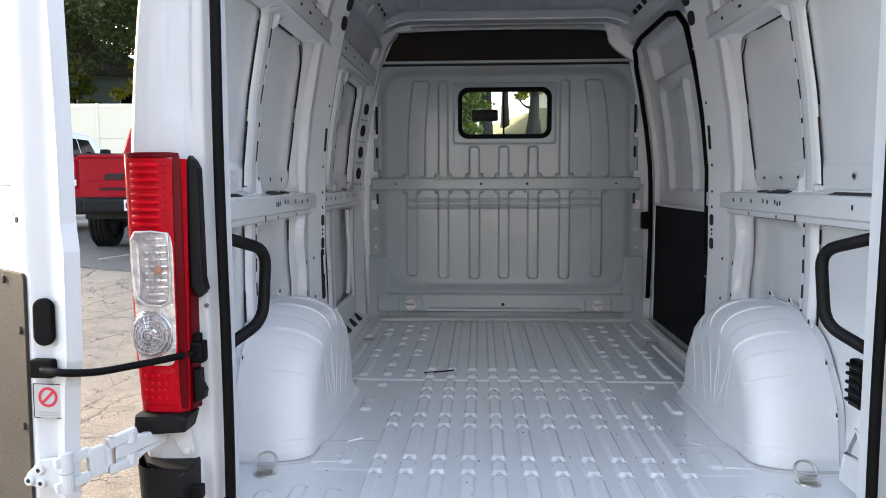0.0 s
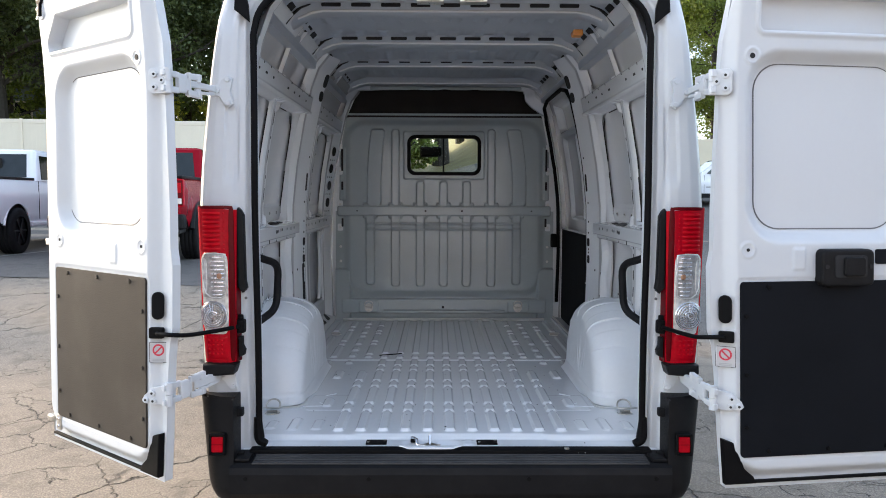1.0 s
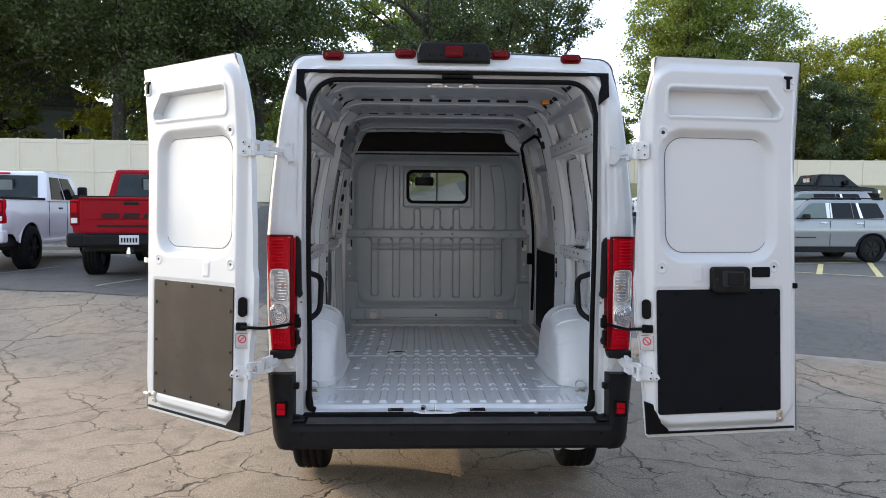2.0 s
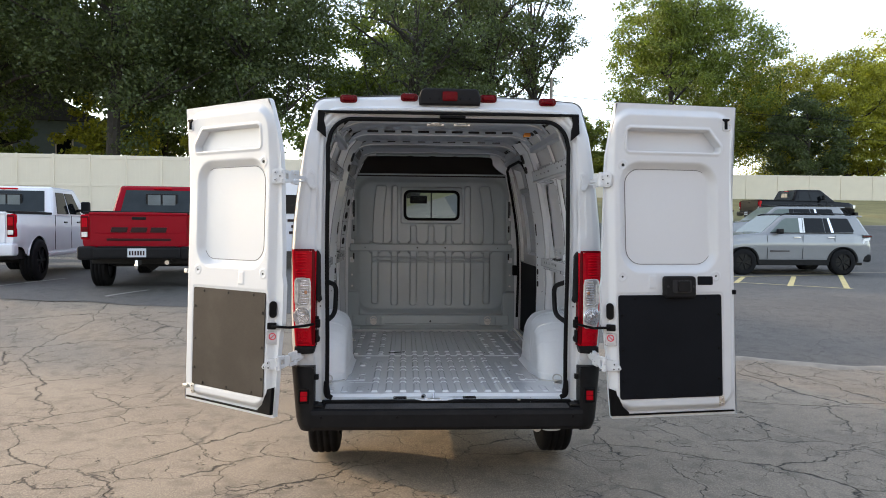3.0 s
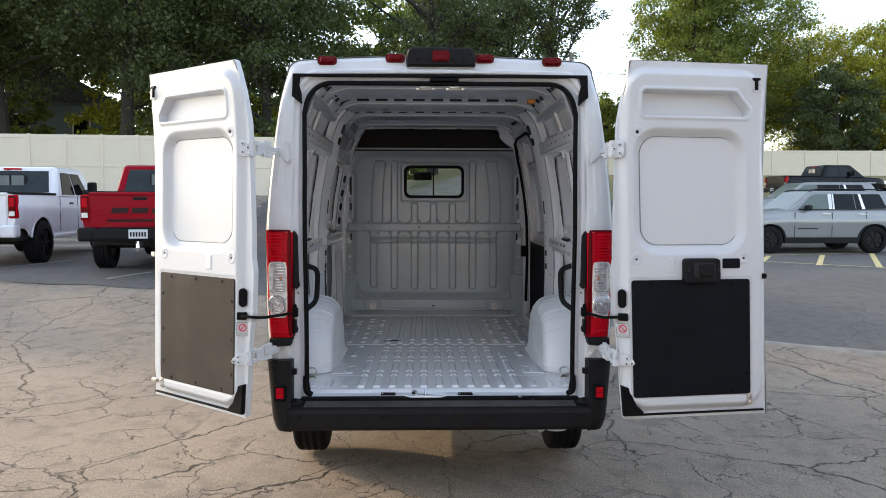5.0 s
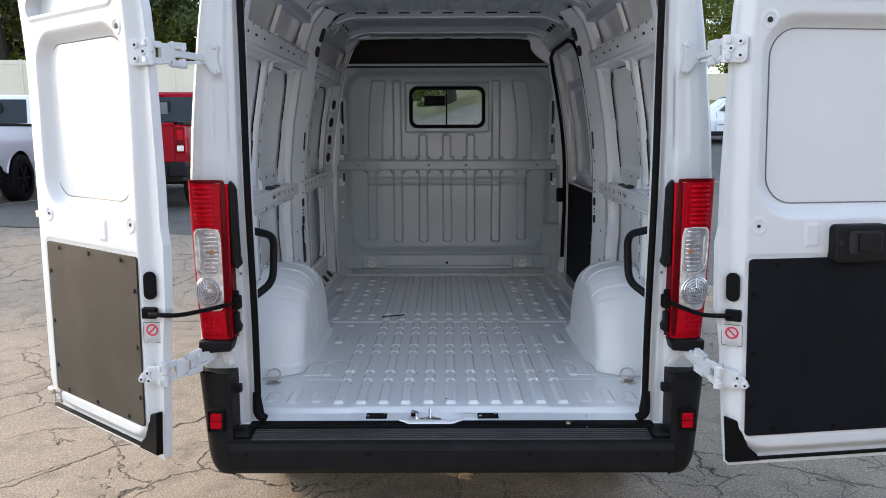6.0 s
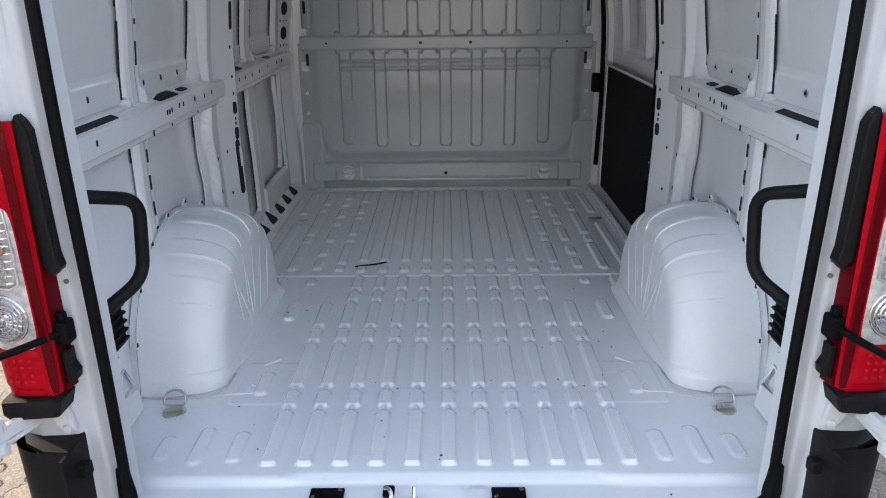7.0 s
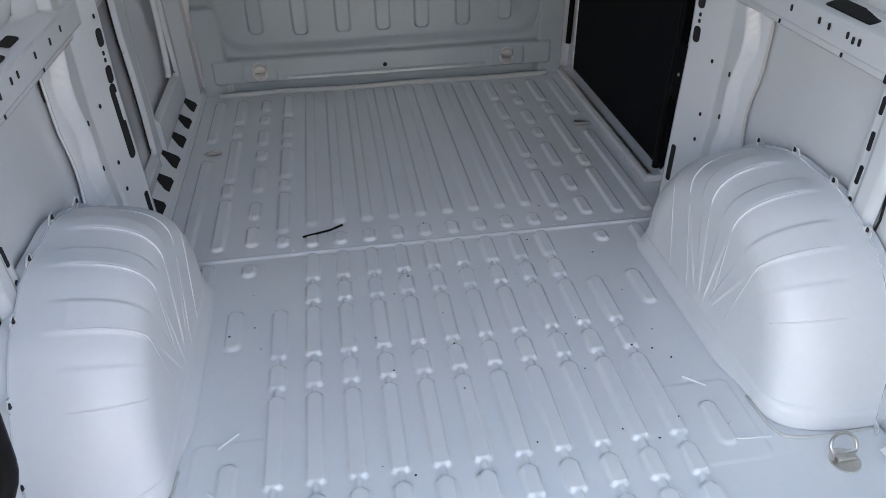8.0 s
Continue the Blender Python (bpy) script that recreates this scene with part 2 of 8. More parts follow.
def asphalt(name, color, worn, cracks, joints=1.0):
    m = bpy.data.materials.new(name)
    m.use_nodes = True
    nt = m.node_tree
    n, l = nt.nodes, nt.links
    b = n["Principled BSDF"]
    tc = n.new("ShaderNodeTexCoord")

    def tex(kind, scale, detail=4, vec=None):
        t = n.new(kind)
        t.inputs["Scale"].default_value = scale
        if "Detail" in t.inputs:
            t.inputs["Detail"].default_value = detail
        l.new(vec or tc.outputs["Object"], t.inputs["Vector"])
        return t

    def ramp(src, a, c, lo=0.0, hi=1.0):
        r = n.new("ShaderNodeMapRange")
        r.inputs["From Min"].default_value, r.inputs["From Max"].default_value = a, c
        r.inputs["To Min"].default_value, r.inputs["To Max"].default_value = lo, hi
        l.new(src, r.inputs["Value"])
        return r.outputs[0]

    def mix(fac, c1, c2):
        x = n.new("ShaderNodeMix")
        x.data_type = "RGBA"
        l.new(fac, x.inputs[0])
        for i, c in ((6, c1), (7, c2)):
            if isinstance(c, tuple):
                x.inputs[i].default_value = (*c, 1)
            else:
                l.new(c, x.inputs[i])
        return x.outputs[2]

    patch = tex("ShaderNodeTexNoise", 0.55, 6)
    stones = tex("ShaderNodeTexNoise", 95, 4)
    pits = tex("ShaderNodeTexVoronoi", 130)
    c = mix(ramp(patch.outputs["Fac"], 0.35, 0.68), color, worn)
    c = mix(ramp(stones.outputs["Fac"], 0.44, 0.64, 0, 0.6), c, tuple(min(1, k * 1.8) for k in worn))
    blotch = tex("ShaderNodeTexNoise", 5.5, 6)
    c = mix(ramp(blotch.outputs["Fac"], 0.50, 0.72, 0, 0.5), c, tuple(k * 0.62 for k in color))
    c = mix(ramp(pits.outputs["Distance"], 0.0, 0.35, 0.45, 0), c, tuple(k * 0.35 for k in color))
    bend = tex("ShaderNodeTexNoise", 1.6, 4)
    sh = n.new("ShaderNodeVectorMath")
    sh.operation = "MULTIPLY_ADD"
    l.new(bend.outputs["Color"], sh.inputs[0])
    sh.inputs[1].default_value = (0.55, 0.55, 0.0)
    jag = tex("ShaderNodeTexNoise", 14, 3)
    sj = n.new("ShaderNodeVectorMath")
    sj.operation = "MULTIPLY_ADD"
    l.new(jag.outputs["Color"], sj.inputs[0])
    sj.inputs[1].default_value = (0.10, 0.10, 0.0)
    l.new(tc.outputs["Object"], sj.inputs[2])
    l.new(sj.outputs[0], sh.inputs[2])
    crack = None
    for scale, width in ((0.6, 0.0065), (1.5, 0.008), (4.6, 0.011)):
        v = n.new("ShaderNodeTexVoronoi")
        v.feature = "DISTANCE_TO_EDGE"
        v.inputs["Scale"].default_value = scale
        l.new(sh.outputs[0], v.inputs["Vector"])
        hold = tex("ShaderNodeTexNoise", 0.35 + 0.3 * scale, 2)
        k = n.new("ShaderNodeMath")
        k.operation = "MULTIPLY"
        l.new(ramp(v.outputs["Distance"], 0.0, width * cracks, 1, 0), k.inputs[0])
        l.new(ramp(hold.outputs["Fac"], (0.55 if scale > 3 else 0.42) if scale > 1 else 0.34, 0.56), k.inputs[1])
        if crack is None:
            crack = k.outputs[0]
        else:
            mx = n.new("ShaderNodeMath")
            mx.operation = "MAXIMUM"
            l.new(crack, mx.inputs[0])
            l.new(k.outputs[0], mx.inputs[1])
            crack = mx.outputs[0]
    c = mix(crack, c, tuple(k * 0.07 for k in color))
    l.new(c, b.inputs["Base Color"])
    b.inputs["Roughness"].default_value = 0.85
    h = n.new("ShaderNodeMath")
    h.operation = "MULTIPLY_ADD"
    l.new(crack, h.inputs[0])
    h.inputs[1].default_value = -2.0
    l.new(stones.outputs["Fac"], h.inputs[2])
    bp = n.new("ShaderNodeBump")
    bp.inputs["Strength"].default_value = 0.8
    bp.inputs["Distance"].default_value = 0.012
    l.new(h.outputs[0], bp.inputs["Height"])
    l.new(bp.outputs[0], b.inputs["Normal"])
    return m


OLD = asphalt("old_cracked_asphalt", (0.150, 0.125, 0.097), (0.222, 0.186, 0.143), 1.35)
FRESH = asphalt("newer_dark_asphalt", (0.064, 0.061, 0.058), (0.096, 0.089, 0.081), 0.25)
GRASS = mat("dry_grass_ground", (0.19, 0.165, 0.060), 0.9, vary=0.35, scale=0.8, grain=1.0, grain_scale=30, dirt=0.5, dirt_color=(0.22, 0.19, 0.09))


def ground_sheet():
    xs = np.concatenate([np.linspace(-300, -30, 12), np.linspace(-27, 45, 73), np.linspace(50, 300, 12)])
    ys = np.concatenate([np.linspace(-300, -20, 10), np.linspace(-16, 60, 96), np.linspace(66, 400, 14)])
    X, Y = np.meshgrid(xs, ys)
    ob = grid_mesh("ground", X, Y, ground_z(X, Y), OLD, label="cracked worn asphalt lot rising to a grass bank", kind="structure")
    tagged(ob, category="ground")
    ob.data.materials.append(FRESH)
    ob.data.materials.append(GRASS)
    c = np.zeros(len(ob.data.polygons) * 3)
    ob.data.polygons.foreach_get("center", c)
    c = c.reshape(-1, 3)
    idx = np.zeros(len(c), np.int32)
    idx[(c[:, 1] > 31) | (np.abs(c[:, 0]) > 60) | (c[:, 1] < -60)] = 2
    ob.data.polygons.foreach_set("material_index", idx)


ground_sheet()


def lot_sheet(name, x0, x1, near, y1, label, material=None):
    """Newer asphalt laid over the old, its near edge a slanting line."""
    t = np.linspace(0, 1, 40)
    s = np.linspace(x0, x1, 50)
    S, T = np.meshgrid(s, t)
    wob = 0.05 * np.sin(S * 3.1) + 0.03 * np.sin(S * 7.7)
    N = near(S) + wob * (1 - T)
    Y = N + (y1(S) - N) * T
    tagged(grid_mesh(name, S, Y, ground_z(S, Y) + 0.006, material or FRESH, label=label, kind="structure"), category="asphalt")


lot_sheet("pavement", 1.8, 60, lambda x: 5.55 - 0.36 * (x - 1.8) * np.exp(-np.maximum(x - 5, 0) / 9), lambda x: 31 + 0 * x,
          "dark newer asphalt drive beside the old lot")
# here the dark colour and its near edge also paint the trees' shade
lot_sheet("pavement", -40, -1.6, lambda x: 6.75 + 0.16 * (-x - 1.6), lambda x: 26 + 0 * x, "newer asphalt under the parked pickups, also darkened for tree shade")

GRAVEL = mat("pale_gravel_edge", (0.22, 0.20, 0.17), 0.95, vary=0.3, scale=5, grain=1.0, grain_scale=60)


def seam_strip():
    """Crumbled pale edge along the newer asphalt."""
    s = np.linspace(1.9, 22, 160)
    near = 5.55 - 0.36 * (s - 1.8) * np.exp(-np.maximum(s - 5, 0) / 9) + 0.05 * np.sin(s * 3.1) + 0.03 * np.sin(s * 7.7)
    w = 0.17 + 0.05 * np.sin(s * 5.3) + 0.04 * np.sin(s * 11.1)
    X = np.stack([s, s, s, s])
    Y = np.stack([near - w, near - w * 0.6, near + 0.02, near + 0.06])
    Z = ground_z(X, Y) + np.array([0.002, 0.016, 0.022, 0.007])[:, None]
    tagged(grid_mesh("pavement_edge", X, Y, Z, GRAVEL, label="crumbled pale gravel edge between two asphalts", kind="structure"), category="edge")


seam_strip()

# ---- plain unseen walls behind the walk, added to shape the light ----
# pale one throws sunlight back at the van's open rear
BOUNCEWALL = mat("pale_bounce_wall", (0.60, 0.62, 0.66), 0.8, vary=0.05, scale=0.6, grain=0.3, grain_scale=40)
tagged(part("bounce_wall", box_bm(1.0, -11.6, 3.4, 26.0, 0.4, 7.0, 0.03), BOUNCEWALL, kind="structure"), "added pale wall, out of view, that bounces sunlight to the van", "wall")
# brown one holds back sky light from the right
BLOCKWALL = mat("brown_block_wall", (0.16, 0.135, 0.115), 0.85, vary=0.25, scale=3, grain=0.4, grain_scale=30)
tagged(part("block_wall", box_bm(8.8, -6.5, 1.9, 0.4, 12.0, 4.0, 0.03), BLOCKWALL, kind="structure"), "added brown wall, out of view, that blocks low sky light", "wall")

# ---- the van ----
FLOOR = 0.628
WIDTH = [(0.45, 0.985), (0.60, 1.0), (0.85, 1.03), (1.2, 1.042), (1.62, 1.04), (1.80, 1.026), (1.95, 1.009), (2.175, 0.979), (2.365, 0.948), (2.485, 0.918), (2.54, 0.902)]
van = thing("cargo_van", None, "white high-roof cargo van, empty, rear doors swung wide open", "van")


def van_outer():
    # flank, roof and flank again, one lofted skin
    zs = np.linspace(0.42, 2.54, 42)
    side = [(-lerp(z, WIDTH), z) for z in zs]
    a = np.linspace(0.15, 1, 12) * math.pi / 2
    arc = [(-0.902 + 0.085 * (1 - math.cos(t)), 2.54 + 0.075 * math.sin(t)) for t in a]
    top = [(x, 2.615 + 0.03 * (1 - (x / 0.82) ** 2)) for x in np.linspace(-0.78, 0, 12)]
    half = side + arc + top
    prof = np.array(half + [(-x, z) for x, z in half[-2::-1]])
    ys = np.concatenate([np.linspace(0.03, 0.12, 4), np.linspace(0.3, 3.75, 30)])
    X = np.repeat(prof[None, :, 0], len(ys), 0)
    Z = np.repeat(prof[None, :, 1], len(ys), 0)
    Y = np.repeat(ys[:, None], prof.shape[0], 1)
    # wheel opening on both flanks
    hole = (np.hypot(Y - 0.93, Z - 0.34) < 0.42) & (Z < 0.8)
    grid_mesh("body_skin", X, Y, Z, WHITE, van, keep=~hole)
    # moulded strip along the flanks
    for sx in (-1, 1):
        part("side_moulding", box_bm(sx * 1.035, 2.4, 0.78, 0.03, 2.2, 0.16, 0.012), PLASTIC, van)


van_outer()


def van_cab():
    # nose and cab: sections from the cargo box forward (y, half width, bottom, shoulder z, top half width, top z)
    sec = [(3.75, 1.03, 0.42, 1.55, 0.70, 2.64), (4.05, 1.03, 0.42, 1.52, 0.68, 2.52), (4.35, 1.02, 0.42, 1.5, 0.68, 2.30), (4.85, 1.01, 0.40, 1.38, 0.74, 1.62),
           (5.02, 1.0, 0.38, 1.3, 0.78, 1.40), (5.3, 0.96, 0.35, 1.12, 0.8, 1.20), (5.48, 0.86, 0.35, 0.9, 0.72, 1.0)]
    rows = []
    for y, w, b, s, tw, tz in sec:
        zz = [(w * 0.97, b), (w, b + 0.3), (w, s - 0.1), (w * 0.985, s), (tw + 0.07, tz - 0.07), (tw, tz), (tw * 0.5, tz + 0.015)]
        rows.append([(-x, y, z) for x, z in zz] + [(0, y, tz + 0.02)] + [(x, y, z) for x, z in zz[::-1]])
    vs = [v for r in rows for v in r]
    n = len(rows[0])
    body, screen, sideg = [], [], []
    for i in range(len(rows) - 1):
        for k in range(n - 1):
            f = (i * n + k, i * n + k + 1, (i + 1) * n + k + 1, (i + 1) * n + k)
            if i in (1, 2, 3) and 5 <= k <= 8 and i > 1:
                screen.append(f)
            elif i in (0, 1, 2) and k in (3, 10) and i > 0:
                sideg.append(f)
            else:
                body.append(f)
    front = len(rows) - 1
    body.append(tuple(front * n + k for k in range(n)))
    pydata("cab_body", vs, body, WHITE, van)
    g = pydata("windscreen", vs, screen, GLASS, van)
    g.visible_shadow = False
    for f in sideg:
        q = pydata("cab_side_glass", [vs[k] for k in f], [(0, 1, 2, 3)], GLASS, van)
        q.visible_shadow = False
    part("front_bumper", box_bm(0, 5.5, 0.55, 1.7, 0.14, 0.34, 0.05), PLASTIC, van)
    part("dashboard", prism_bm([(4.55, 0.75), (5.0, 0.8), (5.0, 1.35), (4.8, 1.38), (4.55, 1.15)], 1.8, m=basis((-0.9, 0, 0), (0, 1, 0), (0, 0, 1), (1, 0, 0))), PLASTIC, van)
    for x in (-0.5, 0.5):
        seat = part("seat", box_bm(x, 4.0, 1.0, 0.5, 0.5, 0.16, 0.05), UNDER, van)
        box = box_bm(x, 3.72, 1.32, 0.48, 0.14, 0.62, 0.06)
        part("backrest", box_bm(x, 3.68, 1.72, 0.28, 0.1, 0.18, 0.04, bm=box), UNDER, seat)
    # mirror block hanging at the screen
    part("rear_view_mirror", box_bm(-0.12, 4.3, 2.1, 0.22, 0.05, 0.1, 0.02), RUBBER, van)
    for sx in (-1, 1):
        part("door_mirror", box_bm(sx * 1.2, 4.75, 1.55, 0.22, 0.12, 0.36, 0.04), PLASTIC, van, "black door mirror")
        part("headlamp", box_bm(sx * 0.78, 5.32, 1.0, 0.3, 0.2, 0.3, 0.06), CLEAR, van)


van_cab()


def van_frame():
    """Rear frame: D-pillars, rounded header and the steps in towards the seal."""
    R = 0.16
    inner, outer = [], []
    for z in np.linspace(0.60, 2.326, 60):
        inner.append((-0.80, z))
        outer.append((-lerp(z, WIDTH), z))
    for t in np.linspace(0, math.pi / 2, 18)[1:]:
        inner.append((-0.64 - R * math.cos(t), 2.326 + R * math.sin(t)))
        q = t / (math.pi / 2)
        z = 2.326 + 0.214 * min(1, q / 0.62)
        k = max(0, (q - 0.62) / 0.38) * math.pi / 2
        outer.append((-lerp(z, WIDTH) + 0.085 * (1 - math.cos(k)), z + 0.075 * math.sin(k)))
    for x in np.linspace(-0.64, 0, 14)[1:]:
        inner.append((x, 2.486))
        outer.append((x * 0.817 / 0.64, 2.615 + 0.028 * (1 - (x / 0.64) ** 2)))
    inner, outer = np.array(inner), np.array(outer)
    inner = np.vstack([inner, (inner * (-1, 1))[-2::-1]])
    outer = np.vstack([outer, (outer * (-1, 1))[-2::-1]])
    r = np.linspace(0, 1, 40)
    prof = [(0, 0.06), (0.04, 0.015), (0.12, 0.01), (0.17, -0.010), (0.30, -0.012), (0.36, -0.026), (0.5, -0.030), (0.72, -0.032), (0.88, -0.022), (0.96, 0.004), (1, 0.04)]
    top = [(0, 0.06), (0.05, 0.01), (0.25, 0.0), (0.3, -0.02), (0.42, -0.022), (0.5, 0.0), (0.8, 0.01), (0.95, 0.03), (1, 0.06)]
    X = inner[:, None, 0] * (1 - r) + outer[:, None, 0] * r
    Z = inner[:, None, 1] * (1 - r) + outer[:, None, 1] * r
    k = np.clip((inner[:, 1] - 2.3) / 0.18, 0, 1)[:, None]
    Y = lerp(r, prof)[None] * (1 - k) + lerp(r, top)[None] * k + 0 * X
    # small pressed steps up the pillars
    band = inside(sd_rect(r[None] + 0 * X, Z, 0.3, 0.52, 1.72, 2.02, 0.02), 0.02) * (1 - k)
    grid_mesh("rear_frame", X, Y + 0.012 * band, Z, WHITE, van, "white painted door frame", flip=True)
    for sx in (-1, 1):
        # two grey discs a side, coloured as shaded holes
        for z in (1.277, 1.240):
            part("hole", prism_bm(circle(0.006, 10), 0.003, m=basis((sx * 0.843, -0.0145, z), (1, 0, 0), (0, 0, 1), (0, -1, 0))), GROOVE, van)
    # weather seal round the opening
    path = []
    z0 = 0.645
    for z in np.linspace(z0, 2.30, 24):
        path.append((-0.800 + 0.010 * math.sin((z - 0.6) * 1.6) - 0.012 * math.exp(-((z - 1.6) / 0.5) ** 2), -0.012, z))
    for t in np.linspace(0, math.pi / 2, 12)[1:]:
        path.append((-0.635 - 0.155 * math.cos(t), -0.012, 2.318 + 0.155 * math.sin(t)))
    path += [(x, -0.012, 2.473) for x in np.linspace(-0.58, 0, 8)]
    path += [(-x, y, z) for x, y, z in path[-2::-1]]
    part("door_seal", tube_bm(path, 0.0135, 10), RUBBER, van, "black rubber weather seal", True)
    # rubber feet of the seal on the sill
    for sx in (-1, 1):
        part("seal_foot", tube_bm(smooth_path([(sx * 0.803, -0.012, 0.74), (sx * 0.800, -0.014, 0.68), (sx * 0.792, -0.020, 0.645), (sx * 0.765, -0.026, 0.632)], 5), [0.016, 0.017, 0.018, 0.019, 0.020, 0.021, 0.022, 0.022, 0.022, 0.021, 0.020, 0.019, 0.018, 0.017, 0.016, 0.015], 8), RUBBER, van)
        # corner rubber under the gutter
        o = [(-0.002, 0.010), (0.044, 0.010), (0.046, -0.06), (0.050, -0.118), (0.036, -0.128), (0.010, -0.150), (-0.008, -0.165), (-0.006, -0.10), (0.006, -0.05)]
        m = basis((sx * 0.817, -0.016, 2.512), (sx, 0, 0), (0, 0, 1), (0, -1, 0))
        part("gutter_corner", prism_bm(o, 0.02, 0.004, m=m), RUBBER, van)
    part("rain_gutter", box_bm(0, -0.02, 2.516, 1.72, 0.035, 0.016, 0.004), RUBBER, van, "black rubber rain gutter strip")
    part("header_latch_cover", box_bm(0.02, -0.028, 2.493, 0.17, 0.03, 0.016, 0.004), RUBBER, van)
    for x in (-0.09, 0.085):
        b = box_bm(x, 0.03, 2.447, 0.11, 0.05, 0.016, 0.004)
        part("striker_plate", tube_bm(smooth_path([(x - 0.035, 0.01, 2.448), (x - 0.02, -0.02, 2.452), (x + 0.02, -0.02, 2.452), (x + 0.035, 0.01, 2.448)], 4), 0.006, 8, bm=b), STEEL, van, "zinc striker plate")
    # inner side of the header, in the shade-darkened roof colour
    part("header_beam", box_bm(0, 0.11, 2.50, 1.36, 0.16, 0.04, 0.012), ROOFIN, van)


van_frame()


def marker_lights():
    for i, (x, z) in enumerate(((-0.665, 2.606), (-0.267, 2.622), (0.257, 2.622), (0.655, 2.606))):
        m = basis((x, 0.012, z), (1, 0, 0), (0, 0, 1), (0, -1, 0))
        b = part("marker_lamp_base", prism_bm(rrect(0.115, 0.052, 0.022), 0.014, 0.004, m=m), DARKRED, van, "red roof marker lamp")
        m = basis((x, -0.002, z), (1, 0, 0), (0, 0, 1), (0, -1, 0))
        part("marker_lens", prism_bm(rrect(0.078, 0.032, 0.013), 0.02, 0.009, 3, m=m), DARKRED, b)
    m = basis((0, 0.035, 2.622), (1, 0, 0), (0, 0, 1), (0, -1, 0))
    o = [(-0.20, -0.05), (0.20, -0.05), (0.205, 0.0), (0.19, 0.045), (0.17, 0.058), (-0.17, 0.058), (-0.19, 0.045), (-0.205, 0.0)]
    h = part("brake_lamp_housing", prism_bm(o, 0.075, 0.018, 3, m=m), PLASTIC, van, "black third brake lamp and camera housing")
    m = basis((0.0, -0.035, 2.627), (1, 0, 0), (0, 0, 1), (0, -1, 0))
    part("brake_lens", prism_bm(rrect(0.10, 0.062, 0.012), 0.014, 0.005, m=m), DARKRED, h)
    m = basis((0.0, -0.046, 2.62), (1, 0, 0), (0, 0, 1), (0, -1, 0))
    part("brake_lens_cell", prism_bm(rrect(0.07, 0.03, 0.006), 0.008, 0.003, m=m), DARKRED, h)
    for x in (-0.13, 0.13, -0.07, 0.07):
        m = basis((x, -0.036, 2.61), (1, 0, 0), (0, 0, 1), (0, -1, 0))
        part("screw", prism_bm(circle(0.008, 10), 0.006, 0.002, m=m), RUBBER, h)


marker_lights()


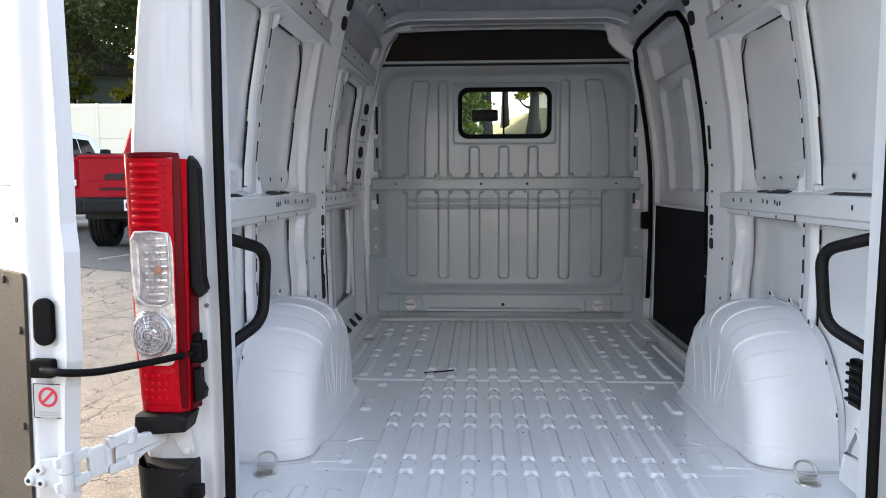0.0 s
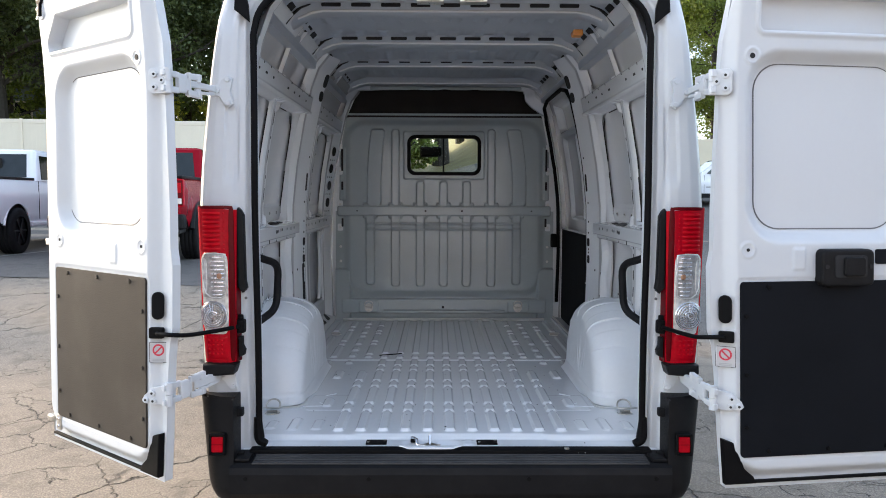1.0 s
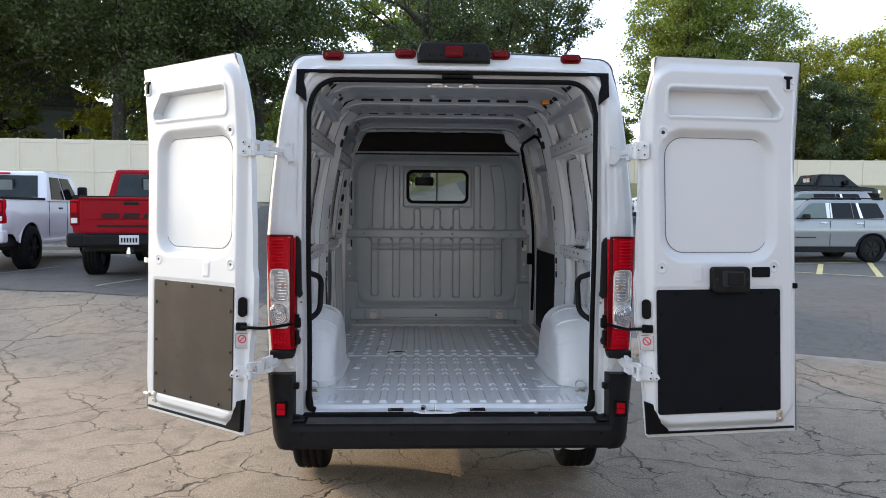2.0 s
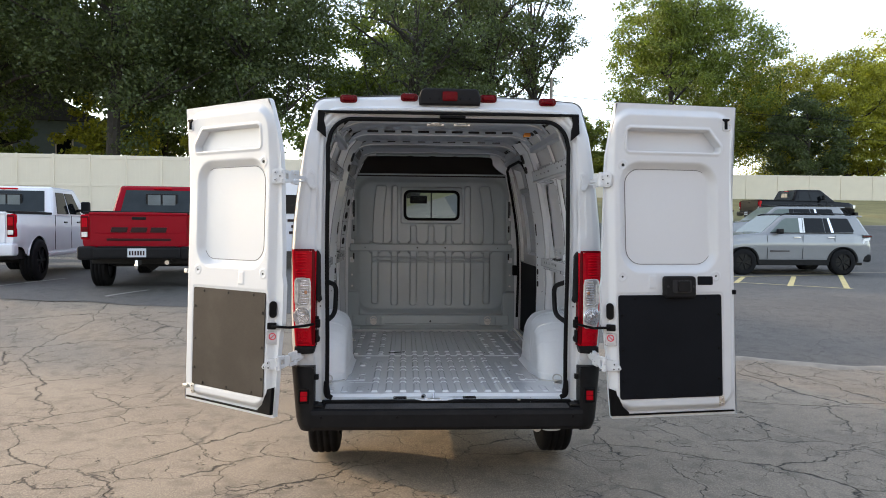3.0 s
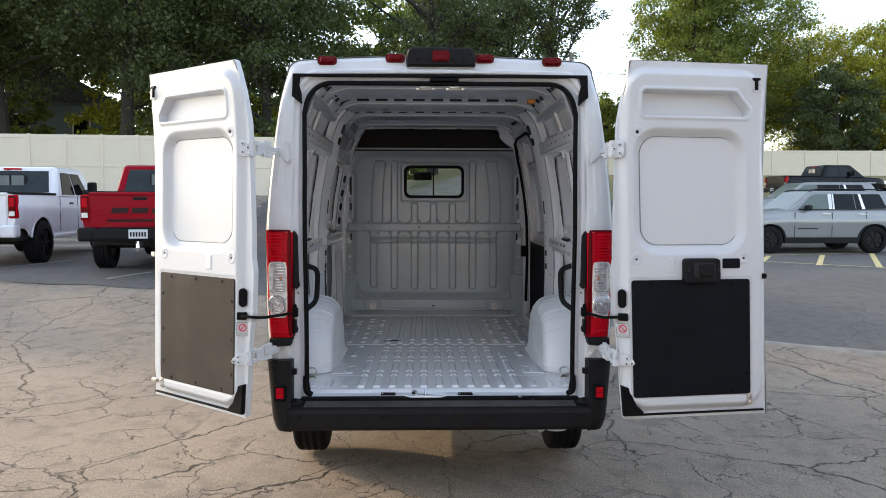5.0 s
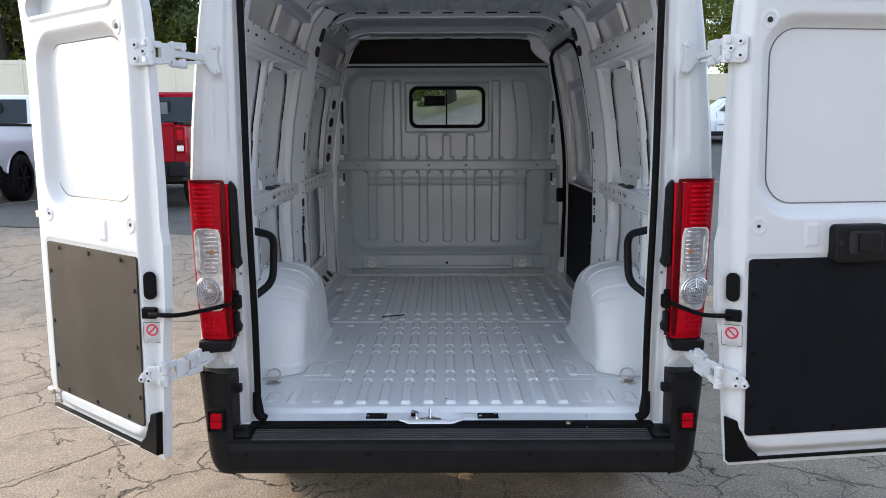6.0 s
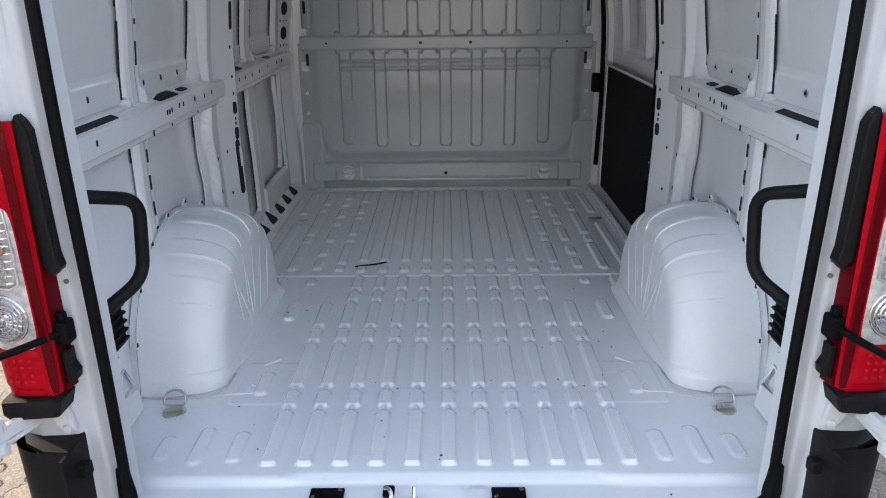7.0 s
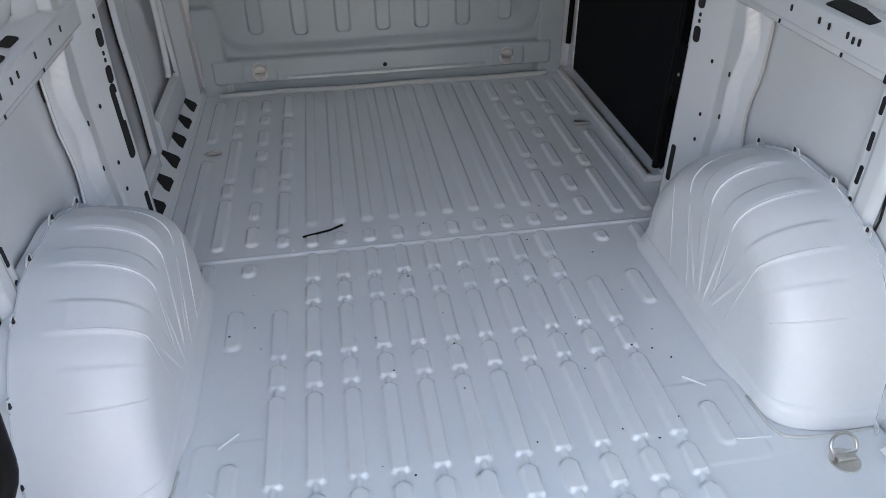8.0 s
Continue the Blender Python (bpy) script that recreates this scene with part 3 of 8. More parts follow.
def tail_lamp(sx):
    """A tall lamp cluster that wraps round the corner."""
    lamp = thing("tail_lamp", None)
    lamp.parent = van
    zs = np.linspace(0.985, 1.618, 90)
    t = np.linspace(0, 1, 36)
    T, Z = np.meshgrid(t, zs)
    xin = lerp(zs, [(0.985, 0.876), (1.3, 0.870), (1.622, 0.864)])[:, None]
    xout = lerp(zs, [(0.985, 1.006), (1.15, 1.018), (1.62, 1.028)])[:, None]
    X = xin + (xout - xin) * np.sin(T * math.pi / 2) ** 0.9
    Y = -0.076 + 0.062 * T ** 4 + 0.02 * (1 - np.clip(T / 0.08, 0, 1)) ** 2
    grid_mesh("lens", sx * X, Y, Z - 0.016 * (1 - T) * np.clip((Z - 1.56) / 0.06, 0, 1), REDLENS, lamp, "glossy red lens", flip=sx < 0)
    # backing body
    b = prism_bm([(0.862, 0.0), (0.872, -0.052), (0.93, -0.062), (0.985, -0.045), (1.014, 0.0), (1.01, 0.08), (0.87, 0.08)], 0.615, m=basis((0, 0, 0.983), (sx, 0, 0), (0, 1, 0), (0, 0, 1)))
    part("lamp_body", b, DARKRED, lamp)

    def surf(x, z, lift):
        xi = float(np.interp(z, [0.985, 1.3, 1.622], [0.876, 0.870, 0.864]))
        xo = float(np.interp(z, [0.985, 1.15, 1.62], [1.006, 1.018, 1.028]))
        s = min(max((x - xi) / (xo - xi), 0), 1)
        tt = math.asin(s ** (1 / 0.9)) * 2 / math.pi
        return Vector((sx * x, -0.076 + 0.062 * tt ** 4 - lift, z))

    def pad(name, cx, cz, w, h, r, material, lift=0.004, thick=0.006, par=None, label="", dome=0.0, n=12):
        """A lens insert that follows the cluster's curve."""
        g = np.linspace(-1, 1, n)
        A, B = np.meshgrid(g, g)
        # round the square into the outline
        k = np.maximum(np.abs(A), np.abs(B)) + 1e-9
        e = 2 + 8 * (1 - min(1, 2 * r / min(w, h)))
        nn = (np.abs(A) ** e + np.abs(B) ** e) ** (1 / e) + 1e-9
        A2, B2 = A * k / nn, B * k / nn
        xs, zz = cx + A2 * w / 2, cz + B2 * h / 2
        rim = np.clip((1 - k) / 0.15, 0, 1)
        P = np.array([[surf(xs[i, j], zz[i, j], lift + thick * rim[i, j] - thick * 0.9 + dome * (1 - k[i, j] ** 2)) for j in range(n)] for i in range(n)])
        return grid_mesh(name, P[..., 0], P[..., 1], P[..., 2], material, par or lamp, label, flip=sx < 0)

    # dark inner band and lit cells in the upper red field
    pad("side_band", 0.882, 1.305, 0.024, 0.625, 0.006, DARKRED, 0.003, 0.004, n=10)
    pad("top_band", 0.948, 1.612, 0.13, 0.014, 0.004, DARKRED, 0.003, 0.004, n=10)
    # lit bars broken by thin dark gaps, and a column of dots beside them
    for k in range(9):
        pad("lamp_bar", 0.962, 1.446 + 0.0178 * k, 0.074, 0.0125, 0.004, BRIGHTRED, 0.0045, 0.004, dome=0.004, n=8)
        pad("lamp_dot", 0.912, 1.446 + 0.0178 * k, 0.008, 0.008, 0.004, BRIGHTRED, 0.004, 0.003, n=5)
    # clear lower field
    pad("lens_field", 0.950, 1.265, 0.108, 0.335, 0.016, CLEAR, 0.003, 0.004, n=18)
    c = pad("indicator_lens", 0.957, 1.337, 0.100, 0.185, 0.024, LENSGREY, 0.006, 0.005, label="clear faceted indicator panel", n=16)
    for k in range(10):
        pad("reflector_rib", 0.940, 1.262 + 0.0168 * k, 0.058 - 0.014 * (k in (0, 1, 9)), 0.0085, 0.003, CHROME, 0.010, 0.006, par=c, n=7)
    for k in range(3):
        pad("facet", 0.926 + 0.014 * k, 1.337, 0.0018, 0.15, 0.0008, LENSGREY, 0.0125, 0.003, par=c, n=5)
    pad("plain_lens", 0.992, 1.337, 0.026, 0.15, 0.010, CLEAR, 0.009, 0.004, par=c, n=8)
    pad("bulb", 0.930, 1.338, 0.020, 0.022, 0.009, BULB, 0.0155, 0.005, par=c, label="brown bulb", n=8)
    rimline = [(0.904, 1.426), (0.945, 1.430), (0.986, 1.428), (0.998, 1.410), (0.999, 1.36), (0.996, 1.295), (0.985, 1.268), (0.965, 1.252), (0.925, 1.250), (0.904, 1.262), (0.903, 1.34)]
    part("lens_rim", tube_bm([surf(x, z, 0.011) for x, z in rimline], 0.0032, 6, True), CLEAR, c, "", True)
    CX = 0.958
    rv = pad("reversing_lens", CX, 1.180, 0.112, 0.116, 0.056, LENSGREY, 0.008, 0.008, label="round clear reversing lens", dome=0.008, n=20)
    for q in range(6):
        ring = [surf(CX + (0.008 + 0.0095 * q) * math.cos(a), 1.180 + (0.008 + 0.0095 * q) * math.sin(a), 0.0205 - 0.0018 * q) for a in np.linspace(0, 2 * math.pi, 28)[:-1]]
        part("lens_ring", tube_bm(ring, 0.0022, 5, True), CHROME, rv)
    for q in range(20):
        a = 2 * math.pi * q / 20
        part("lens_ray", tube_bm([surf(CX + rr_ * math.cos(a), 1.180 + rr_ * math.sin(a), 0.0200 - 0.007 * (rr_ > 0.03)) for rr_ in (0.014, 0.05)], 0.0014, 4), CHROME, rv)
    pad("reversing_bulb", CX - 0.012, 1.187, 0.020, 0.022, 0.010, CHROME, 0.020, 0.006, par=rv, n=8)
    fog = pad("fog_lens", 0.952, 1.050, 0.104, 0.100, 0.010, REDLENS, 0.005, 0.005, n=12)
    for k in range(16):
        pad("fog_facet", 0.926 + 0.017 * (k % 4), 1.022 + 0.018 * (k // 4), 0.011, 0.011, 0.003, BRIGHTRED, 0.0065, 0.003, par=fog, dome=0.002, n=5)
    # black plastic gusset beside the lamp
    o = [(0.848, 1.265), (0.868, 1.29), (0.868, 1.60), (0.862, 1.612), (0.850, 1.60), (0.840, 1.58), (0.836, 1.315), (0.830, 1.285)]
    part("lamp_gusset", prism_bm(o, 0.030, 0.006, m=basis((0, -0.022, 0), (sx, 0, 0), (0, 0, 1), (0, -1, 0))), PLASTIC, lamp, "black plastic edge of the lamp")
    o = [(0.846, 1.01), (0.868, 1.00), (0.868, 1.085), (0.852, 1.085), (0.852, 1.05), (0.842, 1.03)]
    part("lamp_clip", prism_bm(o, 0.03, 0.004, m=basis((0, -0.022, 0), (sx, 0, 0), (0, 0, 1), (0, -1, 0))), PLASTIC, lamp)
    # cap under the lamp
    o = [(0.880, 0.938), (0.985, 0.930), (1.004, 0.945), (1.002, 0.980), (0.89, 0.985), (0.868, 0.978)]
    part("lamp_foot", prism_bm(o, 0.075, 0.012, m=basis((0, -0.022, 0), (sx, 0, 0), (0, 0, 1), (0, -1, 0))), PLASTIC, lamp, "black plastic cap under the lamp")


tail_lamp(-1)
tail_lamp(1)


def bumper():
    # corner pieces: curved black plastic, with a red reflector each
    for sx in (-1, 1):
        zs = np.linspace(0.435, 0.845, 16)
        t = np.linspace(0, 1, 20)
        T, Z = np.meshgrid(t, zs)
        xin = 0.873 + 0 * T
        xo = lerp(zs, [(0.435, 0.975), (0.5, 0.998), (0.845, 1.03)])[:, None]
        a = T * math.pi / 2
        X = xin + (xo - xin) * np.sin(a) ** 0.8
        depth = lerp(zs, [(0.435, -0.12), (0.47, -0.145), (0.6, -0.135), (0.845, -0.10)])[:, None]
        Y = depth * np.cos(a) ** 0.75
        far = np.concatenate([X, X[:, -1:]], 1), np.concatenate([Y, Y[:, -1:] + 0.42], 1), np.concatenate([Z, Z[:, -1:]], 1)
        c = grid_mesh("bumper_corner", sx * far[0], far[1], far[2], PLASTIC, van, "black plastic bumper corner", flip=sx < 0)
        part("corner_lid", prism_bm([(0.873, -0.10), (0.93, -0.095), (0.99, -0.06), (1.028, 0.0), (1.028, 0.1), (0.873, 0.1)], 0.012, m=basis((0, 0, 0.838), (sx, 0, 0), (0, 1, 0), (0, 0, 1))), PLASTIC, c)
        part("corner_inner_wall", box_bm(sx * 0.876, -0.055, 0.64, 0.008, 0.15, 0.41), PLASTIC, c)
        m = basis((sx * 0.935, -0.115, 0.665), (sx, 0, 0.0), (0, 0.08, 1), (0, -1, 0.08))
        f = part("reflector_bezel", prism_bm(rrect(0.066, 0.092, 0.008), 0.022, 0.004, m=m), RUBBER, c)
        m = basis((sx * 0.935, -0.134, 0.667), (sx, 0, 0.0), (0, 0.08, 1), (0, -1, 0.08))
        part("reflector", prism_bm(rrect(0.046, 0.062, 0.005), 0.007, 0.003, m=m), REDLENS, f, "red rear reflector")
        part("reflector_bar", box_bm(0, 0, 0.0065, 0.044, 0.0025, 0.003, m=m), DARKRED, f)
        for u, v, w, h in ((-0.029, 0, 0.008, 0.086), (0.029, 0, 0.008, 0.086), (0, 0.039, 0.066, 0.008), (0, -0.039, 0.066, 0.008)):
            part("bezel_edge", box_bm(u, v, 0.006, w, h, 0.012, 0.003, 1, m=m), RUBBER, f)
        for z in (0.60, 0.78):
            part("bracket", box_bm(sx * 0.862, -0.065, z, 0.03, 0.03, 0.035, 0.006), PLASTIC, c)
    # step bumper: tread top and rounded face
    prof = [(0.0, 0.585), (-0.02, 0.600), (-0.125, 0.588), (-0.15, 0.575), (-0.158, 0.55), (-0.155, 0.47), (-0.135, 0.445), (-0.08, 0.44), (0.0, 0.45)]
    m = basis((-0.885, 0, 0), (0, 1, 0), (0, 0, 1), (1, 0, 0))
    b = part("step_bumper", prism_bm(prof, 1.77, m=m), PLASTIC, van, "black plastic step bumper with ribbed tread")
    for k in range(7):
        y = -0.042 - 0.0150 * k
        part("tread_rib", box_bm(0, y, 0.5975 - 0.0110 * (k / 7), 1.60, 0.0055, 0.008, 0.0015, 1), TREAD, b)
    for sx in (-1, 1):
        part("tread_end", box_bm(sx * 0.84, -0.075, 0.600, 0.06, 0.11, 0.012, 0.004), PLASTIC, b)
    for x in (-0.33, 0.31, -0.82, 0.82):
        part("plug", prism_bm(circle(0.009, 10), 0.005, m=basis((x, -0.1555, 0.535), (1, 0, 0), (0, 0, 1), (0, -1, 0))), RUBBER, b)
    rng = np.random.default_rng(9)
    for k in range(7):
        x, y, a = rng.uniform(0.2, 0.6), rng.uniform(-0.06, -0.035), rng.uniform(0, 3.1)
        part("straw_bit", tube_bm([(x - 0.022 * math.cos(a), y - 0.008 * math.sin(a), 0.6055), (x, y, 0.609), (x + 0.02 * math.cos(a), y + 0.01 * math.sin(a), 0.6055)], 0.0014, 4), SEAM, b)
    boss = [(-0.22, -0.014), (0.05, -0.014), (0.030, -0.028), (0.012, -0.046), (0.0, -0.051), (-0.17, -0.051), (-0.182, -0.046), (-0.20, -0.028)]
    part("latch_boss", prism_bm(boss, 0.026, 0.009, m=Matrix.Translation((0, 0, 0.597))), INNER, van)
    part("sill_gasket", box_bm(0, -0.034, 0.607, 1.66, 0.05, 0.02, 0.006), RUBBER, van, "black gasket under the sill")
    part("sill_bolt", prism_bm(circle(0.011, 10), 0.006, 0.002, m=basis((0.48, -0.045, 0.616), (1, 0, 0), (0, 1, 0), (0, 0, 1))), STEEL, van)


bumper()


# ---- load floor ----
PITCH = 0.0985


def load_floor():
    xs = np.arange(-0.99, 0.9901, 0.0043)
    ys = np.concatenate([np.linspace(-0.028, 0.13, 28), np.arange(0.135, 1.64, 0.0043), np.arange(1.643, 2.985, 0.0068)])
    X, Y = np.meshgrid(xs, ys)
    H = np.zeros_like(X)

    def bead(xc, y0, y1, w=0.040, h=0.0105, rear=False):
        a, b = np.searchsorted(xs, (xc - w, xc + w))
        c, d = np.searchsorted(ys, (y0 - 0.03, y1 + 0.03))
        u, v = X[c:d, a:b], Y[c:d, a:b]
        s = sd_rect(u, v, xc - w / 2, xc + w / 2, y0, y1, w * 0.46)
        hh = h * inside(s, 0.0085)
        if rear:
            # squarer, steeper shoulders at the rear end
            q = sd_rect(u, v, xc - w / 2, xc + w / 2, y0, y1, w * 0.22)
            hh = np.where(v < y0 + 0.03, h * inside(q, 0.0050), hh)
        H[c:d, a:b] = np.maximum(H[c:d, a:b], hh)

    segs = ((0.145, 0.405), (0.432, 0.522), (0.552, 0.842), (0.869, 0.961), (0.990, 1.202), (1.229, 1.318), (1.346, 1.488))
    for k in range(-5, 6):
        for j, (a, b) in enumerate(segs):
            if abs(k) == 5 and j > 4:
                continue
            bead(k * PITCH, a, b, 0.042, 0.0125, rear=True)
        # narrow waists join the segments
        for j in range(len(segs) - 1):
            if abs(k) < 5 or j < 4:
                bead(k * PITCH, segs[j][1] - 0.02, segs[j + 1][0] + 0.02, 0.0165, 0.0100)
    for sx in (-1, 1):
        bead(sx * 0.595, 0.16, 0.30, h=0.006)
        bead(sx * 0.70, 0.15, 0.32, h=0.007)
        bead(sx * 0.80, 0.17, 0.28, h=0.006)
        bead(sx * 0.625, 1.05, 1.22, 0.042)
        bead(sx * 0.735, 1.36, 1.48)
        bead(sx * 0.60, 1.40, 1.46, 0.04)
        bead(sx * 0.735, 1.28, 1.34)
        # pressed corner patch with a Z-shaped bead beside each wheel box
        c = sd_rect(X, Y, sx * 0.60 - 0.09, sx * 0.60 + 0.09, 0.45, 0.71, 0.02)
        H[:] = np.maximum(H, 0.002 * inside(c, 0.006))
        bead(sx * 0.60, 0.50, 0.64, 0.042)
    for k in range(-4, 5):
        bead(k * PITCH, 1.67, 2.90)
        bead(k * PITCH, 1.535, 1.605, 0.04)
    for sx in (-1, 1):
        for a, b in ((1.64, 1.92), (1.95, 2.02), (2.05, 2.30), (2.33, 2.40), (2.43, 2.62), (2.65, 2.88)):
            bead(sx * 0.495, a, b)
        bead(sx * 0.495, 1.55, 1.61, 0.04)
        for a, b in ((1.57, 1.69), (1.75, 1.86), (1.95, 2.15), (2.22, 2.30), (2.36, 2.50), (2.58, 2.66), (2.72, 2.84)):
            bead(sx * 0.60, a, b)
        for a, b in ((1.56, 1.90), (1.93, 2.02), (2.05, 2.42), (2.46, 2.56), (2.6, 2.86)):
            bead(sx * 0.715, a, b)
        bead(sx * 0.82, 1.56, 2.24)
        bead(sx * 0.82, 2.42, 2.86)
    # lap joint between the two floor sheets
    H += 0.004 * np.clip((Y - 1.497) / 0.006, 0, 1)
    H += 0.003 * inside(np.abs(Y - 1.503) - 0.004, 0.008)
    # sill: a ledge below the floor, dipping to the latch pocket
    edge = 0.105 + 0.012 * inside(np.abs(X) - 0.42, 0.1)
    drop = np.clip((edge - Y) / 0.035, 0, 1)
    H -= 0.016 * drop * drop * (3 - 2 * drop)
    pocket = inside(sd_rect(X, Y, -0.19, 0.03, -0.08, 0.055, 0.045), 0.06)
    H -= 0.018 * pocket
    H += 0.006 * inside(sd_rect(X, Y, 0.05, 0.10, 0.0, 0.07, 0.02), 0.03)
    # a long pressed step along the sill
    H += 0.003 * inside(sd_rect(X, Y, -0.45, 0.40, 0.085, 0.10, 0.006), 0.01)
    # rounded nose of the sill
    nose = np.clip((-0.005 - Y) / 0.023, 0, 1)
    H -= 0.022 * nose * nose
    f = grid_mesh("load_floor", X, Y, FLOOR + H, INNER, van, "white painted steel floor with pressed ribs")
    # spot welds along the lap
    b = None
    for k in range(34):
        x = -0.80 + 1.6 * k / 33
        b = prism_bm(circle(0.0045, 8), 0.0014, m=Matrix.Translation((x, 1.523, FLOOR + 0.0042)), bm=b)
    part("spot_welds", b, INNER, f, kind="stuff")
    for x in (-0.315, 0.155):
        m = Matrix.Translation((x, 0.040, FLOOR - 0.0155))
        p = part("striker_plate", prism_bm(rrect(0.088, 0.05, 0.004), 0.006, 0.002, m=m), RUBBER, f, "black striker plate with two screws")
        for dx, dy in ((-0.033, -0.013), (0.033, 0.013)):
            part("screw", prism_bm(circle(0.006, 10), 0.004, 0.001, m=Matrix.Translation((x + dx, 0.04 + dy, FLOOR - 0.0095))), CHROME, p)
    # latch in its pocket
    z = FLOOR - 0.024
    part("latch_base", prism_bm(rrect(0.03, 0.04, 0.006), 0.008, 0.002, m=Matrix.Translation((-0.155, 0.045, z + 0.014))), RUBBER, f)
    part("latch_arm", tube_bm(smooth_path([(-0.165, 0.045, z + 0.03), (-0.15, 0.03, z + 0.03), (-0.14, 0.008, z + 0.012), (-0.11, 0.0, z + 0.012)], 5), 0.006, 8), CHROME, f, "chrome latch arm")
    part("latch_plate", prism_bm([(-0.045, 0), (-0.02, 0.01), (0, 0.028), (0.02, 0.01), (0.045, 0), (0.02, -0.012), (0, -0.022), (-0.02, -0.012)], 0.007, 0.002, m=Matrix.Translation((-0.088, 0.006, z + 0.008))), STEEL, f, "zinc latch plate")
    part("latch_pin", tube_bm([(-0.088, 0.012, z + 0.01), (-0.088, 0.03, z + 0.045)], 0.006, 8), CHROME, f)
    # lashing rings
    for x, y, tilt in ((-0.84, 0.41, 38), (0.84, 0.41, 38), (-0.80, 2.32, -70), (0.81, 2.32, -70)):
        lash(f, Matrix.Translation((x, y, FLOOR)), tilt)
    # specks of dirt trodden in
    rng = np.random.default_rng(4)
    b = None
    for k in range(46):
        x, y = rng.uniform(-0.66, 0.66), rng.uniform(0.02, 1.6) ** 1.1
        ix, iy = int(np.argmin(np.abs(xs - x))), int(np.argmin(np.abs(ys - y)))
        q = rng.uniform(0.0012, 0.0034)
        b = box_bm(x, y, FLOOR + H[iy, ix] + q * 0.4, q * rng.uniform(1, 2.4), q, q, m=None, bm=b)
    part("dirt_specks", b, UNDER, f, kind="stuff")
    # square drain slots
    for sx in (-1, 1):
        part("drain_plug", box_bm(sx * 0.60, 0.575, FLOOR + 0.0085, 0.012, 0.012, 0.003), RUBBER, f)


def lash(par, m, tilt=0):
    b = prism_bm(circle(0.036, 20), 0.005, 0.002, m=m)
    base = part("ring_base", b, STEEL, par, "round zinc lashing base")
    part("ring_clip", tube_bm([m @ Vector((-0.024, 0, 0.008)), m @ Vector((0.024, 0, 0.008))], 0.007, 8), STEEL, base)
    k = m @ pose(0, 0, 0.009, 90 - tilt, 0, 0)
    ring = [k @ Vector((0.033 * math.cos(a), 0.030 + 0.030 * math.sin(a), 0)) for a in np.linspace(-0.55, math.pi + 0.55, 18)]
    part("lashing_ring", tube_bm(ring, 0.0042, 8, True), STEEL, base, "zinc lashing ring", True)


load_floor()


